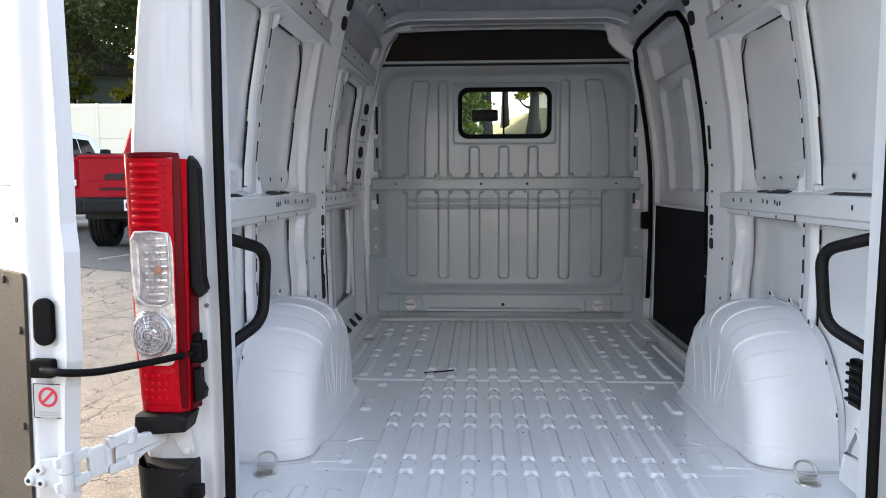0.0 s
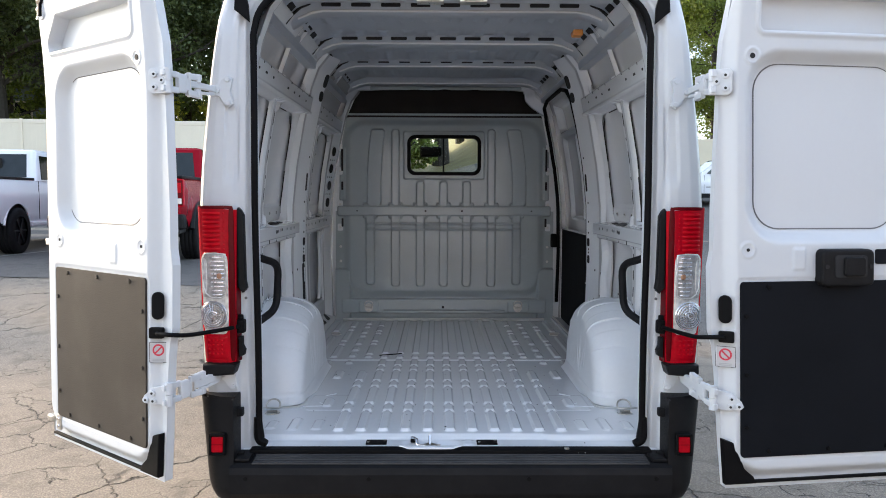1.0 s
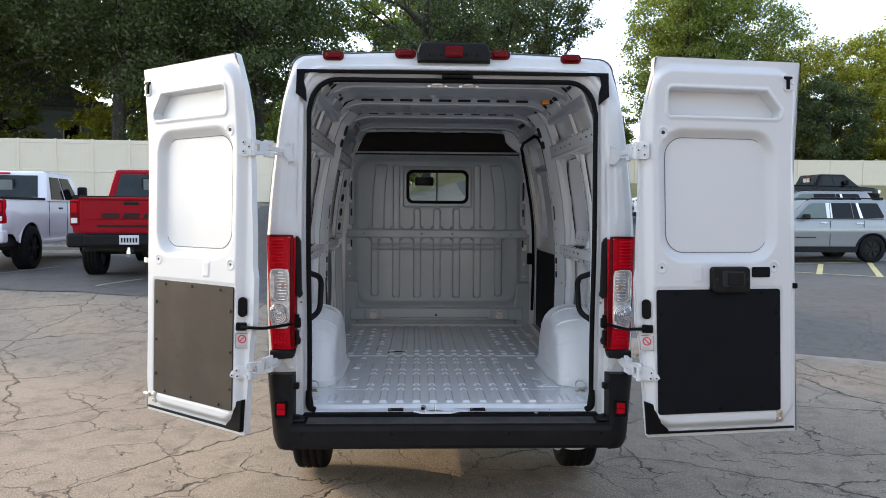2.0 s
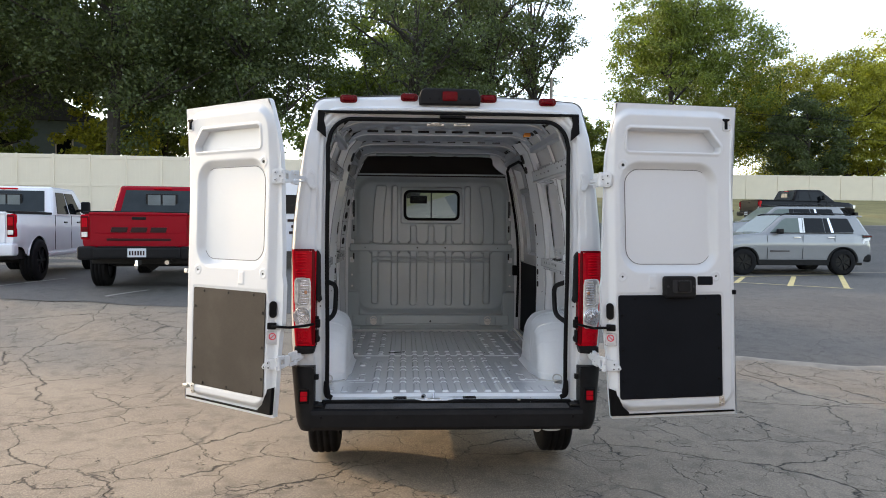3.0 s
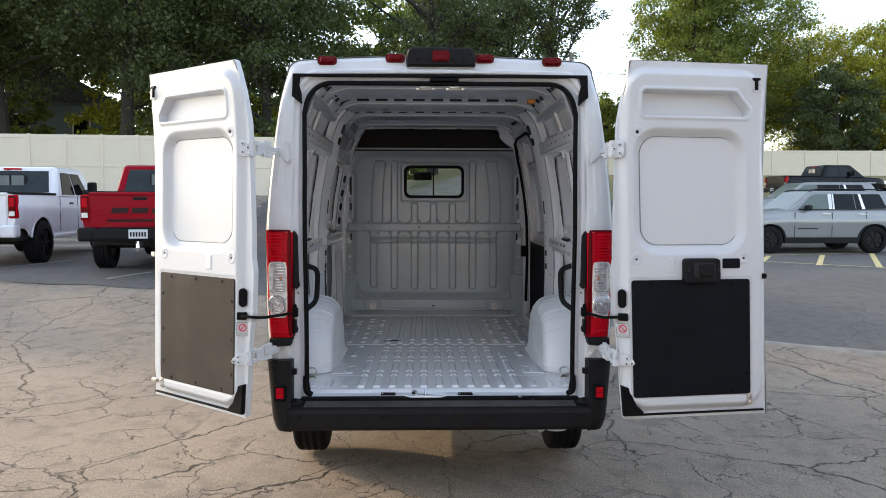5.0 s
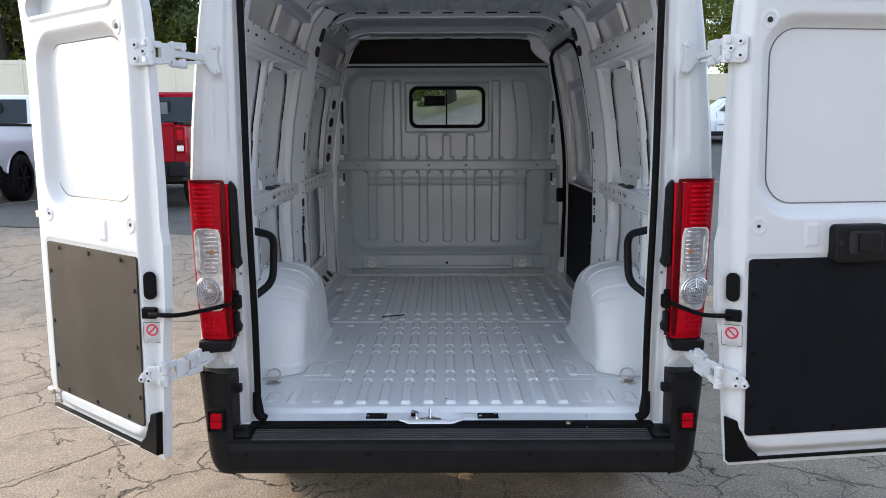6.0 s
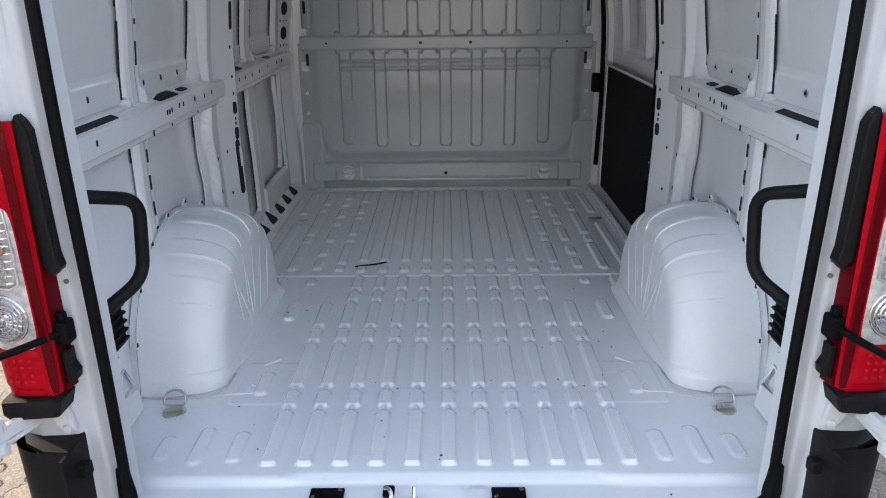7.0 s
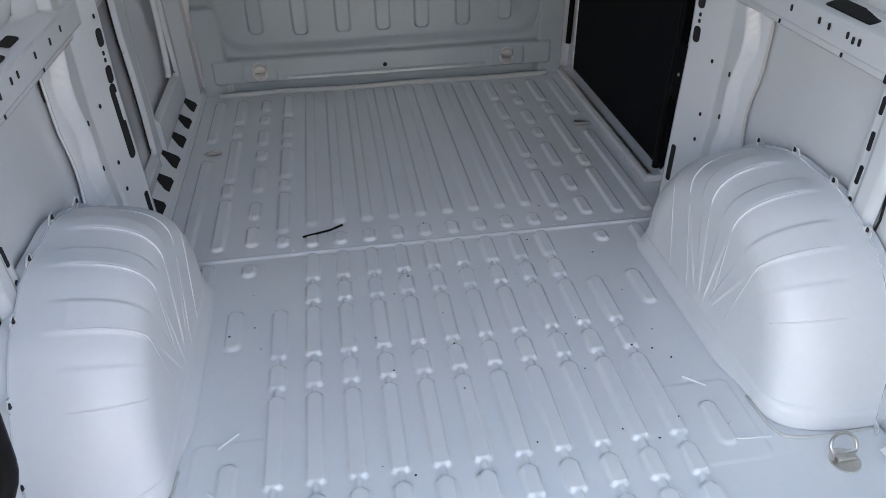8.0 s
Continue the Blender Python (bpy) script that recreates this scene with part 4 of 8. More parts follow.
# ---- wheel boxes ----
def wheel_box(sx):
    CY, R, H = 0.955, 0.465, 0.465
    th = np.linspace(0, math.pi, 320)
    s = np.linspace(0, 1, 110)
    S, T = np.meshgrid(s, th)
    e = 2.25

    def rim(t):
        c, q = np.cos(t), np.sin(t)
        # flat facets along the arch
        k = (np.abs(c) ** e + np.abs(q) ** e) ** (-1 / e)
        f = 0.006 * np.cos(t * 14)
        return (k + f) * c, (k + f) * q

    a, b = rim(T)
    # from the wall over the sloping crown, round the corner, down the inner face
    ph = np.clip(S / 0.66, 0, 1) * math.pi / 2
    X = 0.995 - 0.272 * np.sin(ph) ** 0.66
    scale = 1 - 0.30 * (1 - np.cos(ph) ** 0.66)
    low = np.clip((S - 0.66) / 0.34, 0, 1)
    scale = scale * (1 - low)
    # raised bands across the crown that run down the inner face
    reach = np.where(a > 0, 1.04, 0.98) * R
    j1 = int(0.60 * (len(s) - 1))
    crown_y = CY + (a * reach * scale)[:, j1] + 10.0 * ((b * H * scale)[:, j1] < 0.05)
    at = lambda y: th[int(np.argmin(np.abs(crown_y - y)))]
    step = np.zeros_like(S)
    for y0, y1, s0, s1, h in ((0.660, 0.705, 0.12, 0.72, 0.003), (0.756, 0.812, 0.10, 0.86, 0.0065), (0.890, 0.944, 0.08, 0.90, 0.0065), (1.010, 1.062, 0.08, 0.88, 0.0065), (1.130, 1.165, 0.30, 0.88, 0.003)):
        t0, t1 = at(y1), at(y0)
        step -= h * inside(np.abs(T - (t0 + t1) / 2) - abs(t1 - t0) / 2, 0.012) * inside(np.abs(S - (s0 + s1) / 2) - (s1 - s0) / 2, 0.10)
    scale = scale * (1 - step / R)
    Y = CY + a * reach * scale
    Z = FLOOR + np.maximum(b * H * scale, 0) + 0.002
    # low crease where the foot is joggled out
    X = X + step * 0.9 * low - 0.004 * inside(Z - FLOOR - 0.048, 0.010) * (S > 0.3)
    Y = Y - 0.004 * inside(Z - FLOOR - 0.048, 0.010) * (a < -0.5)
    # the inner face runs out into the floor in a wide radius
    r = 0.05
    q = np.clip(1 - (Z - FLOOR) / r, 0, 1)
    X = X - r * 0.7 * (1 - np.sqrt(np.clip(1 - q * q, 0, 1))) * inside(0.72 - Y, 0.16) * (S > 0.4)
    w = grid_mesh("wheel_box", sx * X, Y, Z, SATIN, van, "white painted steel wheel box with pressed creases", flip=sx > 0)

    # pressed ridges over the crown, each turning down the inner face
    def ridge(yc, ye, ze, s0=0.14, r=0.0028, stop=0.60):
        j1 = int(stop * (len(s) - 1))
        i = int(np.argmin(np.abs(Y[:, j1] - yc) + 10 * (Z[:, j1] < FLOOR + 0.05)))
        path = [Vector((sx * X[i, j], Y[i, j], Z[i, j])) for j in range(int(s0 * len(s)), j1 + 1, 3)]
        if ze:
            a, e_ = path[-1], Vector((sx * 0.7235, ye, ze))
            path += [a.lerp(e_, q) + Vector((sx * -0.0012, 0, 0.0)) for q in (0.25, 0.5, 0.75, 1.0)]
        n_ = len(path)
        part("pressed_ridge", tube_bm(path, [r * min(1, 0.3 + k / 4, 0.3 + (n_ - 1 - k) / 4) for k in range(n_)], 6), SATIN, w, "", True)

    ridge(0.756, 0.823, 0.742)
    ridge(0.89, 0.906, 0.68)
    ridge(1.01, 0.987, 0.748)
    ridge(1.13, 1.037, 0.68)
    ridge(1.22, 1.15, 0.66, 0.45)
    ridge(0.66, 0.0, 0.0, 0.14, 0.0022)
    ridge(0.60, 0.0, 0.0, 0.20, 0.0020)
    # flange against the wall, with narrow slotted tabs
    pts_in, pts_out = [], []
    n = 260
    for k in range(n):
        t = math.pi * k / (n - 1)
        c, q = rim(np.array(t))
        tab = min(1, max(0, (math.cos(k * 0.22) - 0.84) / 0.08))
        ext = 0.012 + 0.022 * tab
        y, z = CY + float(c) * R * (1.04 if c > 0 else 0.98), FLOOR + float(q) * H
        pts_in.append((sx * 0.978, y, z - 0.008))
        pts_out.append((sx * (0.968 - 0.006 * tab), CY + (y - CY) * (1 + ext / R), FLOOR + (z - FLOOR) * (1 + ext / H)))
        if tab > 0.97 and math.cos(k * 0.22) > 0.994 and 0.2 < t < 2.9:
            part("tab_slot", box_bm(sx * 0.960, CY + (y - CY) * (1 + 0.024 / R), FLOOR + (z - FLOOR) * (1 + 0.024 / H), 0.004, 0.007, 0.012), CAVITY, w)
    vs = pts_in + pts_out + [(x - sx * 0.004, y, z) for x, y, z in pts_in + pts_out]
    fs = [(k, k + 1, n + k + 1, n + k) for k in range(n - 1)] + [(2 * n + k, 3 * n + k, 3 * n + k + 1, 2 * n + k + 1) for k in range(n - 1)]
    fs += [(n + k, n + k + 1, 3 * n + k + 1, 3 * n + k) for k in range(n - 1)]
    pydata("flange", vs, fs, INNER, w)
    foot = [(sx * x, y, FLOOR + 0.003) for x, y in ((0.97, 0.49), (0.86, 0.485), (0.76, 0.495), (0.725, 0.53), (0.715, 0.64))]
    part("sealer_bead", tube_bm(smooth_path(foot, 5), 0.004, 6), SEAM, w, "smeared seam sealer", True)
    # bent pressed line beside the foot of the box
    z = [(0.583, 0.737), (0.63, 0.694), (0.636, 0.60), (0.640, 0.568), (0.581, 0.524), (0.64, 0.512), (0.713, 0.508)]
    for q in (z[:2], z[3:]):
        part("pressed_line", tube_bm([(sx * x, y, FLOOR + 0.0015) for x, y in q], 0.004, 6), INNER, w)


wheel_box(-1)
wheel_box(1)


def corner_gusset(sx):
    """Pressed bracket between the floor and the door pillar, with a three-cornered opening, and a black vent stack over it."""
    outer = [(0.42, 0.636), (0.385, 0.72), (0.315, 0.872), (0.19, 0.905), (0.13, 0.80), (0.13, 0.636)]
    inner = [(0.362, 0.742), (0.352, 0.762), (0.312, 0.832), (0.298, 0.826), (0.262, 0.768), (0.27, 0.748)]
    bm = bmesh.new()
    rings = []
    for x in (0.925, 0.937):
        rings.append([[bm.verts.new((sx * (x + 0.010 * (z < 0.7)), y, z)) for y, z in o] for o in (outer, inner)])
    for k in range(6):
        j = (k + 1) % 6
        for a in rings:
            bm.faces.new((a[0][k], a[0][j], a[1][j], a[1][k]))
        for q in (0, 1):
            bm.faces.new((rings[0][q][k], rings[0][q][j], rings[1][q][j], rings[1][q][k]))
    g = part("corner_gusset", bm, INNER, van, "white pressed corner bracket with an opening")
    part("gusset_rim", tube_bm([(sx * 0.922, y, z) for y, z in inner], 0.005, 6, True), INNER, g, "", True)
    v = part("vent_frame", box_bm(sx * 0.945, 0.345, 0.955, 0.03, 0.08, 0.14, 0.008), RUBBER, van, "black ribbed cabin vent")
    for k in range(5):
        part("vent_rib", box_bm(sx * 0.928, 0.345, 0.902 + 0.026 * k, 0.014, 0.084, 0.010, 0.003, 1), PLASTIC, v)
    part("handle_bolt", prism_bm(circle(0.011, 6), 0.014, 0.003, m=basis((sx * 0.852, 0.045, 1.048), (1, 0, 0), (0, 0, 1), (0, -1, 0))), CHROME, van)


corner_gusset(-1)
corner_gusset(1)


# ---- partition ----
def partition():
    xs = np.arange(-0.905, 0.9051, 0.0047)
    zs = np.arange(0.632, 2.335, 0.0055)
    X, Z = np.meshgrid(xs, zs)
    D = np.zeros_like(X)

    def bead(cx, z0, z1, w=0.05, h=0.012, lean=0.0, r=0.022):
        c = X - lean * np.clip((Z - 1.72) / 0.45, 0, 1) ** 2
        s = sd_rect(c, Z, cx - w / 2, cx + w / 2, z0, z1, min(r, w * 0.48))
        D[:] = np.maximum(D, h * inside(s, 0.0060))

    body = sd_rect(X, Z, -0.80, 0.80, 0.85, 2.26, 0.16)
    D += 0.03 * inside(body, 0.07)
    base = D.copy()

    def onto(fn, *a, **k):
        D0 = D.copy()
        D[:] = 0
        fn(*a, **k)
        D[:] = D0 + D

    pad = inside(sd_rect(X, Z, -0.333, 0.327, 1.797, 2.185, 0.02), 0.008)
    D += 0.012 * pad
    for cx, lean in ((-0.575, 0.030), (0.615, -0.045)):
        onto(bead, cx, 1.58, 2.20, 0.112, 0.022, lean)
    for cx in (-0.40, 0.385):
        onto(bead, cx, 1.58, 2.20, 0.060, 0.022)
    for cx in (-0.197, -0.007, 0.184):
        onto(bead, cx, 1.57, 1.777, 0.062, 0.020)
    for cx in (-0.608, -0.40, -0.197, -0.005, 0.184, 0.387, 0.595):
        onto(bead, cx, 0.915 if abs(cx) < 0.5 else 0.93, 1.515, 0.066, 0.020)
        # wide feet of the beads at the cross member
        D = np.maximum(D, base + 0.016 * inside(sd_rect(X, Z, cx - 0.055, cx + 0.055, 1.478, 1.60, 0.008), 0.008))
    # flat pads where beads meet the cross member
    bar = inside(sd_rect(X, Z, -0.875, 0.875, 1.497, 1.576, 0.012), 0.010)
    D = np.maximum(D, 0.055 * bar)
    # two shallow horizontal lines below the bar
    for z in (1.43, 1.388):
        D += 0.010 * inside(sd_rect(X, Z, -0.63, 0.62, z - 0.009, z + 0.009, 0.006), 0.006)
    foot = inside(sd_rect(X, Z, -0.845, 0.845, 0.69, 0.808, 0.02), 0.008)
    D = np.maximum(D, 0.045 * foot)
    D += 0.008 * inside(sd_rect(X, Z, -0.70, -0.54, 0.70, 0.79, 0.012), 0.012) + 0.008 * inside(sd_rect(X, Z, 0.53, 0.70, 0.70, 0.79, 0.012), 0.012)
    D -= 0.008 * inside(sd_rect(X, Z, -0.50, 0.50, 0.70, 0.715, 0.006), 0.012)
    # flared ears low on both sides
    for sx in (-1, 1):
        D = np.maximum(D, 0.035 * inside(sd_rect(sx * X, Z, 0.775, 0.93, 0.50, 1.06, 0.04), 0.02))
        D = np.maximum(D, 0.022 * inside(sd_rect(sx * X, Z, 0.815, 0.86, 1.62, 2.06, 0.012), 0.014))
    out = sd_rect(X, Z, -0.90, 0.90, 0.40, 2.31, 0.17)
    hole = sd_rect(X, Z, -0.285, 0.280, 1.845, 2.138, 0.05)
    lean = 0.03 * np.clip((Z - 1.3) / 1.0, 0, 1)
    p = grid_mesh("partition", X, 2.985 - D + lean, Z, GREY, van, "grey pressed steel partition with vertical beads", keep=(out < 0.0) & (hole > 0), flip=True)
    # rubber-framed sliding window
    m = basis((-0.002, 2.965, 1.991), (1, 0, 0), (0, 0, 1), (0, -1, 0))
    o, i = rrect(0.605, 0.328, 0.065, 8), rrect(0.545, 0.268, 0.045, 8)
    bm = bmesh.new()
    n = len(o)
    ring = [[bm.verts.new(m @ Vector((x, y, d))) for x, y in q] for q, d in ((o, 0.0), ([(a * 0.995, b * 0.99) for a, b in o], 0.028), ([(a * 1.01, b * 1.02) for a, b in i], 0.03), (i, 0.0))]
    for a in range(3):
        for k in range(n):
            bm.faces.new((ring[a][k], ring[a][(k + 1) % n], ring[a + 1][(k + 1) % n], ring[a + 1][k]))
    w = part("partition_window", bm, RUBBER, p, "black rubber frame of the sliding window")
    part("window_mullion", box_bm(-0.008, 2.962, 1.991, 0.012, 0.016, 0.27, 0.003), RUBBER, p)
    for cx, wd in ((-0.143, 0.262), (0.135, 0.268)):
        g = part("pane", box_bm(cx, 2.964 + (0.006 if cx > 0 else 0), 1.991, wd, 0.004, 0.272), GLASS, p, "clear sliding glass")
        g.visible_shadow = False
    # dark discs painted as shaded holes, then rings and bolts
    for x in (-0.713, -0.153, 0.145, 0.715):
        part("hole_disc", prism_bm(circle(0.009 if abs(x) < 0.5 else 0.006, 10), 0.003, m=basis((x, 2.937, 1.536), (1, 0, 0), (0, 0, 1), (0, -1, 0))), CAVITY, p)
    part("hole_disc", prism_bm(circle(0.011, 10), 0.003, m=basis((-0.008, 2.942, 0.742), (1, 0, 0), (0, 0, 1), (0, -1, 0))), CAVITY, p)
    for x in (-0.62, 0.61):
        lash(p, basis((x, 2.936, 0.738), (1, 0, 0), (0, 0, 1), (0, -1, 0)), 78)
    for sx in (-1, 1):
        for z in (2.05, 1.86, 1.59, 1.40, 1.24, 1.12):
            part("bolt", prism_bm(circle(0.011, 6), 0.012, 0.002, m=basis((sx * 0.853, 2.974, z), (1, 0, 0), (0, 0, 1), (0, -1, 0))), ZINC, p, "bright fixing bolt")
            if z > 1.3:
                part("fixing_tab", prism_bm(rrect(0.044, 0.060, 0.010, 3), 0.008, 0.002, m=basis((sx * 0.856, 2.982, z), (1, 0, 0), (0, 0, 1), (0, -1, 0))), INNER, p)
        for z, h in ((1.95, 0.18), (1.74, 0.07), (1.44, 0.07)):
            part("edge_slot", prism_bm(rrect(0.016, h, 0.006), 0.004, m=basis((sx * 0.835, 2.9605, z), (1, 0, 0), (0, 0, 1), (0, -1, 0))), CAVITY, p)
    # sealer where partition meets floor
    pts = [(x, 2.928 + 0.006 * math.sin(x * 9), FLOOR + 0.014) for x in np.linspace(-0.83, 0.83, 30)]
    part("sealer_bead", tube_bm(pts, 0.013, 6), SEAM, p, "pale sealer along the floor", True)
    # dark headliner space above
    T2, K2 = np.meshgrid(np.linspace(-0.86, 0.86, 40), np.linspace(0, 1, 12))
    grid_mesh("cab_headliner", T2, 3.0 + 0.05 * K2 ** 1.5 + 0.012 * inside(np.abs(K2 - 0.2) - 0.02, 0.08), 2.30 + 0.26 * K2, mat("dark_headliner", (0.024, 0.020, 0.018), 0.9, vary=0.2), van, "dark brown headliner above the partition")
    # added dark sheet that keeps cab light from leaking round the partition
    xs3, zs3 = np.linspace(-1.03, 1.03, 81), np.linspace(0.45, 2.63, 85)
    X3, Z3 = np.meshgrid(xs3, zs3)
    k3 = sd_rect(X3, Z3, -0.32, 0.30, 1.80, 2.18, 0.03) > 0
    grid_mesh("leak_sheet", X3, 3.06 + 0 * X3, Z3, CAVITY, van, "dark sheet added behind the partition against light leaks", keep=k3)
    for sx in (-1, 1):
        part("partition_flange", prism_bm([(0.86, 0.60), (1.02, 0.60), (1.02, 1.6), (0.93, 2.3), (0.80, 2.52), (0.70, 2.52), (0.80, 2.30), (0.86, 2.0)], 0.012, m=basis((0, 3.004, 0), (sx, 0, 0), (0, 0, 1), (0, -1, 0))), INNER, p)
    part("shelf_lip", box_bm(0, 2.985, 2.322, 1.66, 0.03, 0.018, 0.005), GREY, p)


partition()


# ---- side walls ----
INNERW = [(0.55, 0.992), (1.2, 1.006), (1.6, 0.998), (1.85, 0.970), (2.1, 0.925), (2.3, 0.88), (2.42, 0.835), (2.50, 0.77)]


def wall_point(sx, y, z, d):
    return Vector((sx * (float(lerp(z, INNERW)) - d), y, z))


def plate(sx, name, y, z, w, h, r, material, par, d, thick=0.004, turn=0.0):
    """A small fitting or opening that lies on the wall's frame."""
    m = basis(wall_point(sx, y, z, d), (0, 1, 0), (0, 0, 1), (-sx, 0, 0)) @ pose(0, 0, 0, 0, 0, turn)
    return part(name, prism_bm(rrect(w, h, r, 3), thick, m=m), material, par)


def side_wall(sx):
    """Inner frame: one pressed sheet with openings, over the plain outer skin."""
    F = 0.062
    front = 2.98 if sx < 0 else 1.74

    def bulge(Z):
        return 0.026 * np.exp(-((Z - 1.08) / 0.10) ** 2) - 0.012 * np.exp(-((Z - 0.93) / 0.06) ** 2)

    def bays(Y, Z):
        """Signed distances to the openings, with the width of the slope beside each."""
        out = [(sd_rect(Y, Z, 0.13, 0.735, 1.519, 2.135, 0.03), 0.008),
               (sd_rect(Y + 0.035 * ((Z - 1.85) / 0.3) ** 2 * (Y > 1.1), Z, 0.845, 1.36, 1.519, 2.135, 0.06), np.interp(Y, [0.88, 1.1, 1.28], [0.008, 0.03, 0.08])),
               (sd_rect(Y, Z, 0.13, 0.742, 0.5, 1.400, 0.02), 0.008),
               (sd_rect(Y - bulge(Z) * (Y > 1.0), Z, 0.845, 1.335, 0.5, 1.400, 0.03), np.interp(Y, [0.88, 1.1, 1.3], [0.008, 0.03, 0.10])),
               (sd_rect(Y, Z, 0.16, 0.78, 2.275, 2.44, 0.03), 0.012),
               (sd_rect(Y, Z, 0.82, 1.38, 2.285, 2.44, 0.05), 0.012)]
        if sx < 0:
            out += [(sd_rect(Y, Z, 1.66, 2.075, 1.519, 2.14, 0.02), 0.010), (sd_rect(Y, Z, 2.205, 2.70, 1.519, 2.12, 0.06), 0.008),
                    (sd_rect(Y - 0.012 * np.sin((Z - 0.8) * 8) * (Y > 1.95), Z, 1.665, 2.10, 0.76, 1.395, 0.02), 0.010),
                    (sd_rect(Y, Z, 2.21, 2.74, 0.84, 1.388, 0.02), 0.008), (sd_rect(Y, Z, 1.68, 2.86, 2.285, 2.42, 0.05), 0.012)]
        return out

    def depth(Y, Z):
        D = 0.038 + 0 * Y
        D = D - 0.015 * inside(np.abs(Y - 0.79) - 0.05, 0.01) - 0.012 * inside(np.abs(Y - 2.145) - 0.06, 0.01) * (sx < 0)
        # centre line of the mullions stands a little proud
        D = D + 0.006 * inside(np.abs(Y - 0.782) - 0.026, 0.008)
        for s, w in bays(Y, Z):
            k = np.clip(s / w, 0, 1)
            D = np.minimum(D, 0.009 + (D - 0.009) * k * (2 - k))

        def rib(D, y0, y1, z0, z1, d, r, w):
            return np.maximum(D, d * inside(sd_rect(Y, Z, y0, y1, z0, z1, r), w))

        k = np.clip(0.5 - sd_rect(Y, Z, 0.08, front, 1.30, 1.506, 0.002) / 0.020, 0, 1) * inside(1.425 - Z, 0.012)
        D = np.maximum(D, (F + 0.022) * k)
        D = rib(D, 0.08, front, 1.402, 1.43, F + 0.008, 0.004, 0.008)
        D = rib(D, 0.08, front, 2.148, 2.262, F + 0.012, 0.02, 0.022)
        D = rib(D, 0.08, front, 2.150, 2.170, F + 0.018, 0.006, 0.010)
        # main pillar, its rear edge wavering below the rail
        wave = (0.016 * np.sin((Z - 0.82) * 9.5) + 0.01 * np.sin(Z * 23)) * np.clip((1.5 - Z) / 0.1, 0, 1)
        rear = 1.425 + wave - 0.05 * np.clip((0.95 - Z) / 0.3, 0, 1) ** 2
        D = np.maximum(D, (F + 0.002) * inside(rear - 0.03 - Y, 0.014) * inside(Y - 1.64, 0.02))
        D = np.maximum(D, (F + 0.002 + 0.044 * np.clip((Y - 1.46) / 0.16, 0, 1)) * inside(rear + 0.028 - Y, 0.02) * inside(Y - 1.632, 0.012))
        if sx < 0:
            k = np.clip((Y - 2.715) / 0.19, 0, 1)
            D = np.where(Y > 2.71, np.maximum(D, 0.012 + 0.068 * k), D)
        D = rib(D, -0.05, 0.125, 0.5, 2.6, F + 0.03, 0.02, 0.02)
        return D

    ys = np.arange(0.04, 3.01, 0.0066)
    zs = np.concatenate([np.arange(0.615, 1.395, 0.0066), np.arange(1.395, 1.525, 0.0033), np.arange(1.525, 2.505, 0.0066)])
    Y, Z = np.meshgrid(ys, zs)

    def cut(Y, Z):
        s = np.min([b[0] for b in bays(Y, Z)], 0)
        if sx > 0:
            s = np.minimum(s, sd_rect(Y, Z, 1.745, 2.935, 0.64, 2.41, 0.10))
        return s

    # draw the grid onto the openings' outlines, so that their edges are clean
    for q in range(2):
        s, h = cut(Y, Z), 1e-4
        gy, gz = (cut(Y + h, Z) - s) / h, (cut(Y, Z + h) - s) / h
        near = (s > -0.0052) & (s < 0.0026)
        n2 = gy * gy + gz * gz + 1e-9
        Y, Z = np.where(near, Y - s * gy / n2, Y), np.where(near, Z - s * gz / n2, Z)
    s = cut(Y, Z) > -2e-4
    keep = np.zeros_like(s)
    keep[:-1, :-1] = s[:-1, :-1] & s[1:, :-1] & s[:-1, 1:] & s[1:, 1:]
    X = sx * (lerp(Z, INNERW) - depth(Y, Z))
    w = grid_mesh("side_wall", X, Y, Z, INNER, van, "white painted inner wall with pressed frame and holes", keep=keep, flip=sx > 0)
    # outer skin seen in the bays, with a crease low in the upper panels
    Ys, Zs = np.meshgrid(np.linspace(0.05, 3.0, 60), np.concatenate([np.linspace(0.62, 1.50, 20), np.arange(1.51, 1.66, 0.006), np.linspace(1.67, 2.5, 24)]))
    Ds = 0.008 * inside(Zs - 1.598, 0.012) * inside(1.45 - Zs, 0.02) + 0.004 * inside(np.abs(Zs - 1.605) - 0.004, 0.008) - 0.012 * inside(sd_rect(Ys, Zs, 2.0, 2.75, 0.8, 1.4, 0.02), 0.03) * (sx < 0)
    ks = sd_rect(Ys, Zs, 1.70, 3.2, 0.5, 2.45, 0.05) > 0 if sx > 0 else None
    grid_mesh("outer_skin", sx * (lerp(Zs, INNERW) - Ds), Ys, Zs, INNER, w, keep=ks, flip=sx > 0)

    def at(y, z):
        d = float(depth(np.array([[y]]), np.array([[z]]))[0, 0])
        return Vector((sx * (float(lerp(z, INNERW)) - d), y, z))

    def fit(name, y, z, wd, h, r, material, thick=0.0015, turn=0.0, e=0.006, skin=False):
        """A dark plate painting a hole's shade, or a fitting, on the frame's surface."""
        pt = (lambda a, b: wall_point(sx, a, b, 0.008 if b < 1.598 else 0.0)) if skin else at
        u = (pt(y + e, z) - pt(y - e, z)).normalized()
        v = (pt(y, z + e) - pt(y, z - e)).normalized()
        n = u.cross(v).normalized()
        n = n if n.x * sx < 0 else -n
        v = n.cross(u)
        c = pt(y, z)
        return part(name, prism_bm(rrect(wd, h, r, 3), thick, m=basis(c, u, v, n) @ pose(0, 0, 0, 0, 0, turn)), material, w)

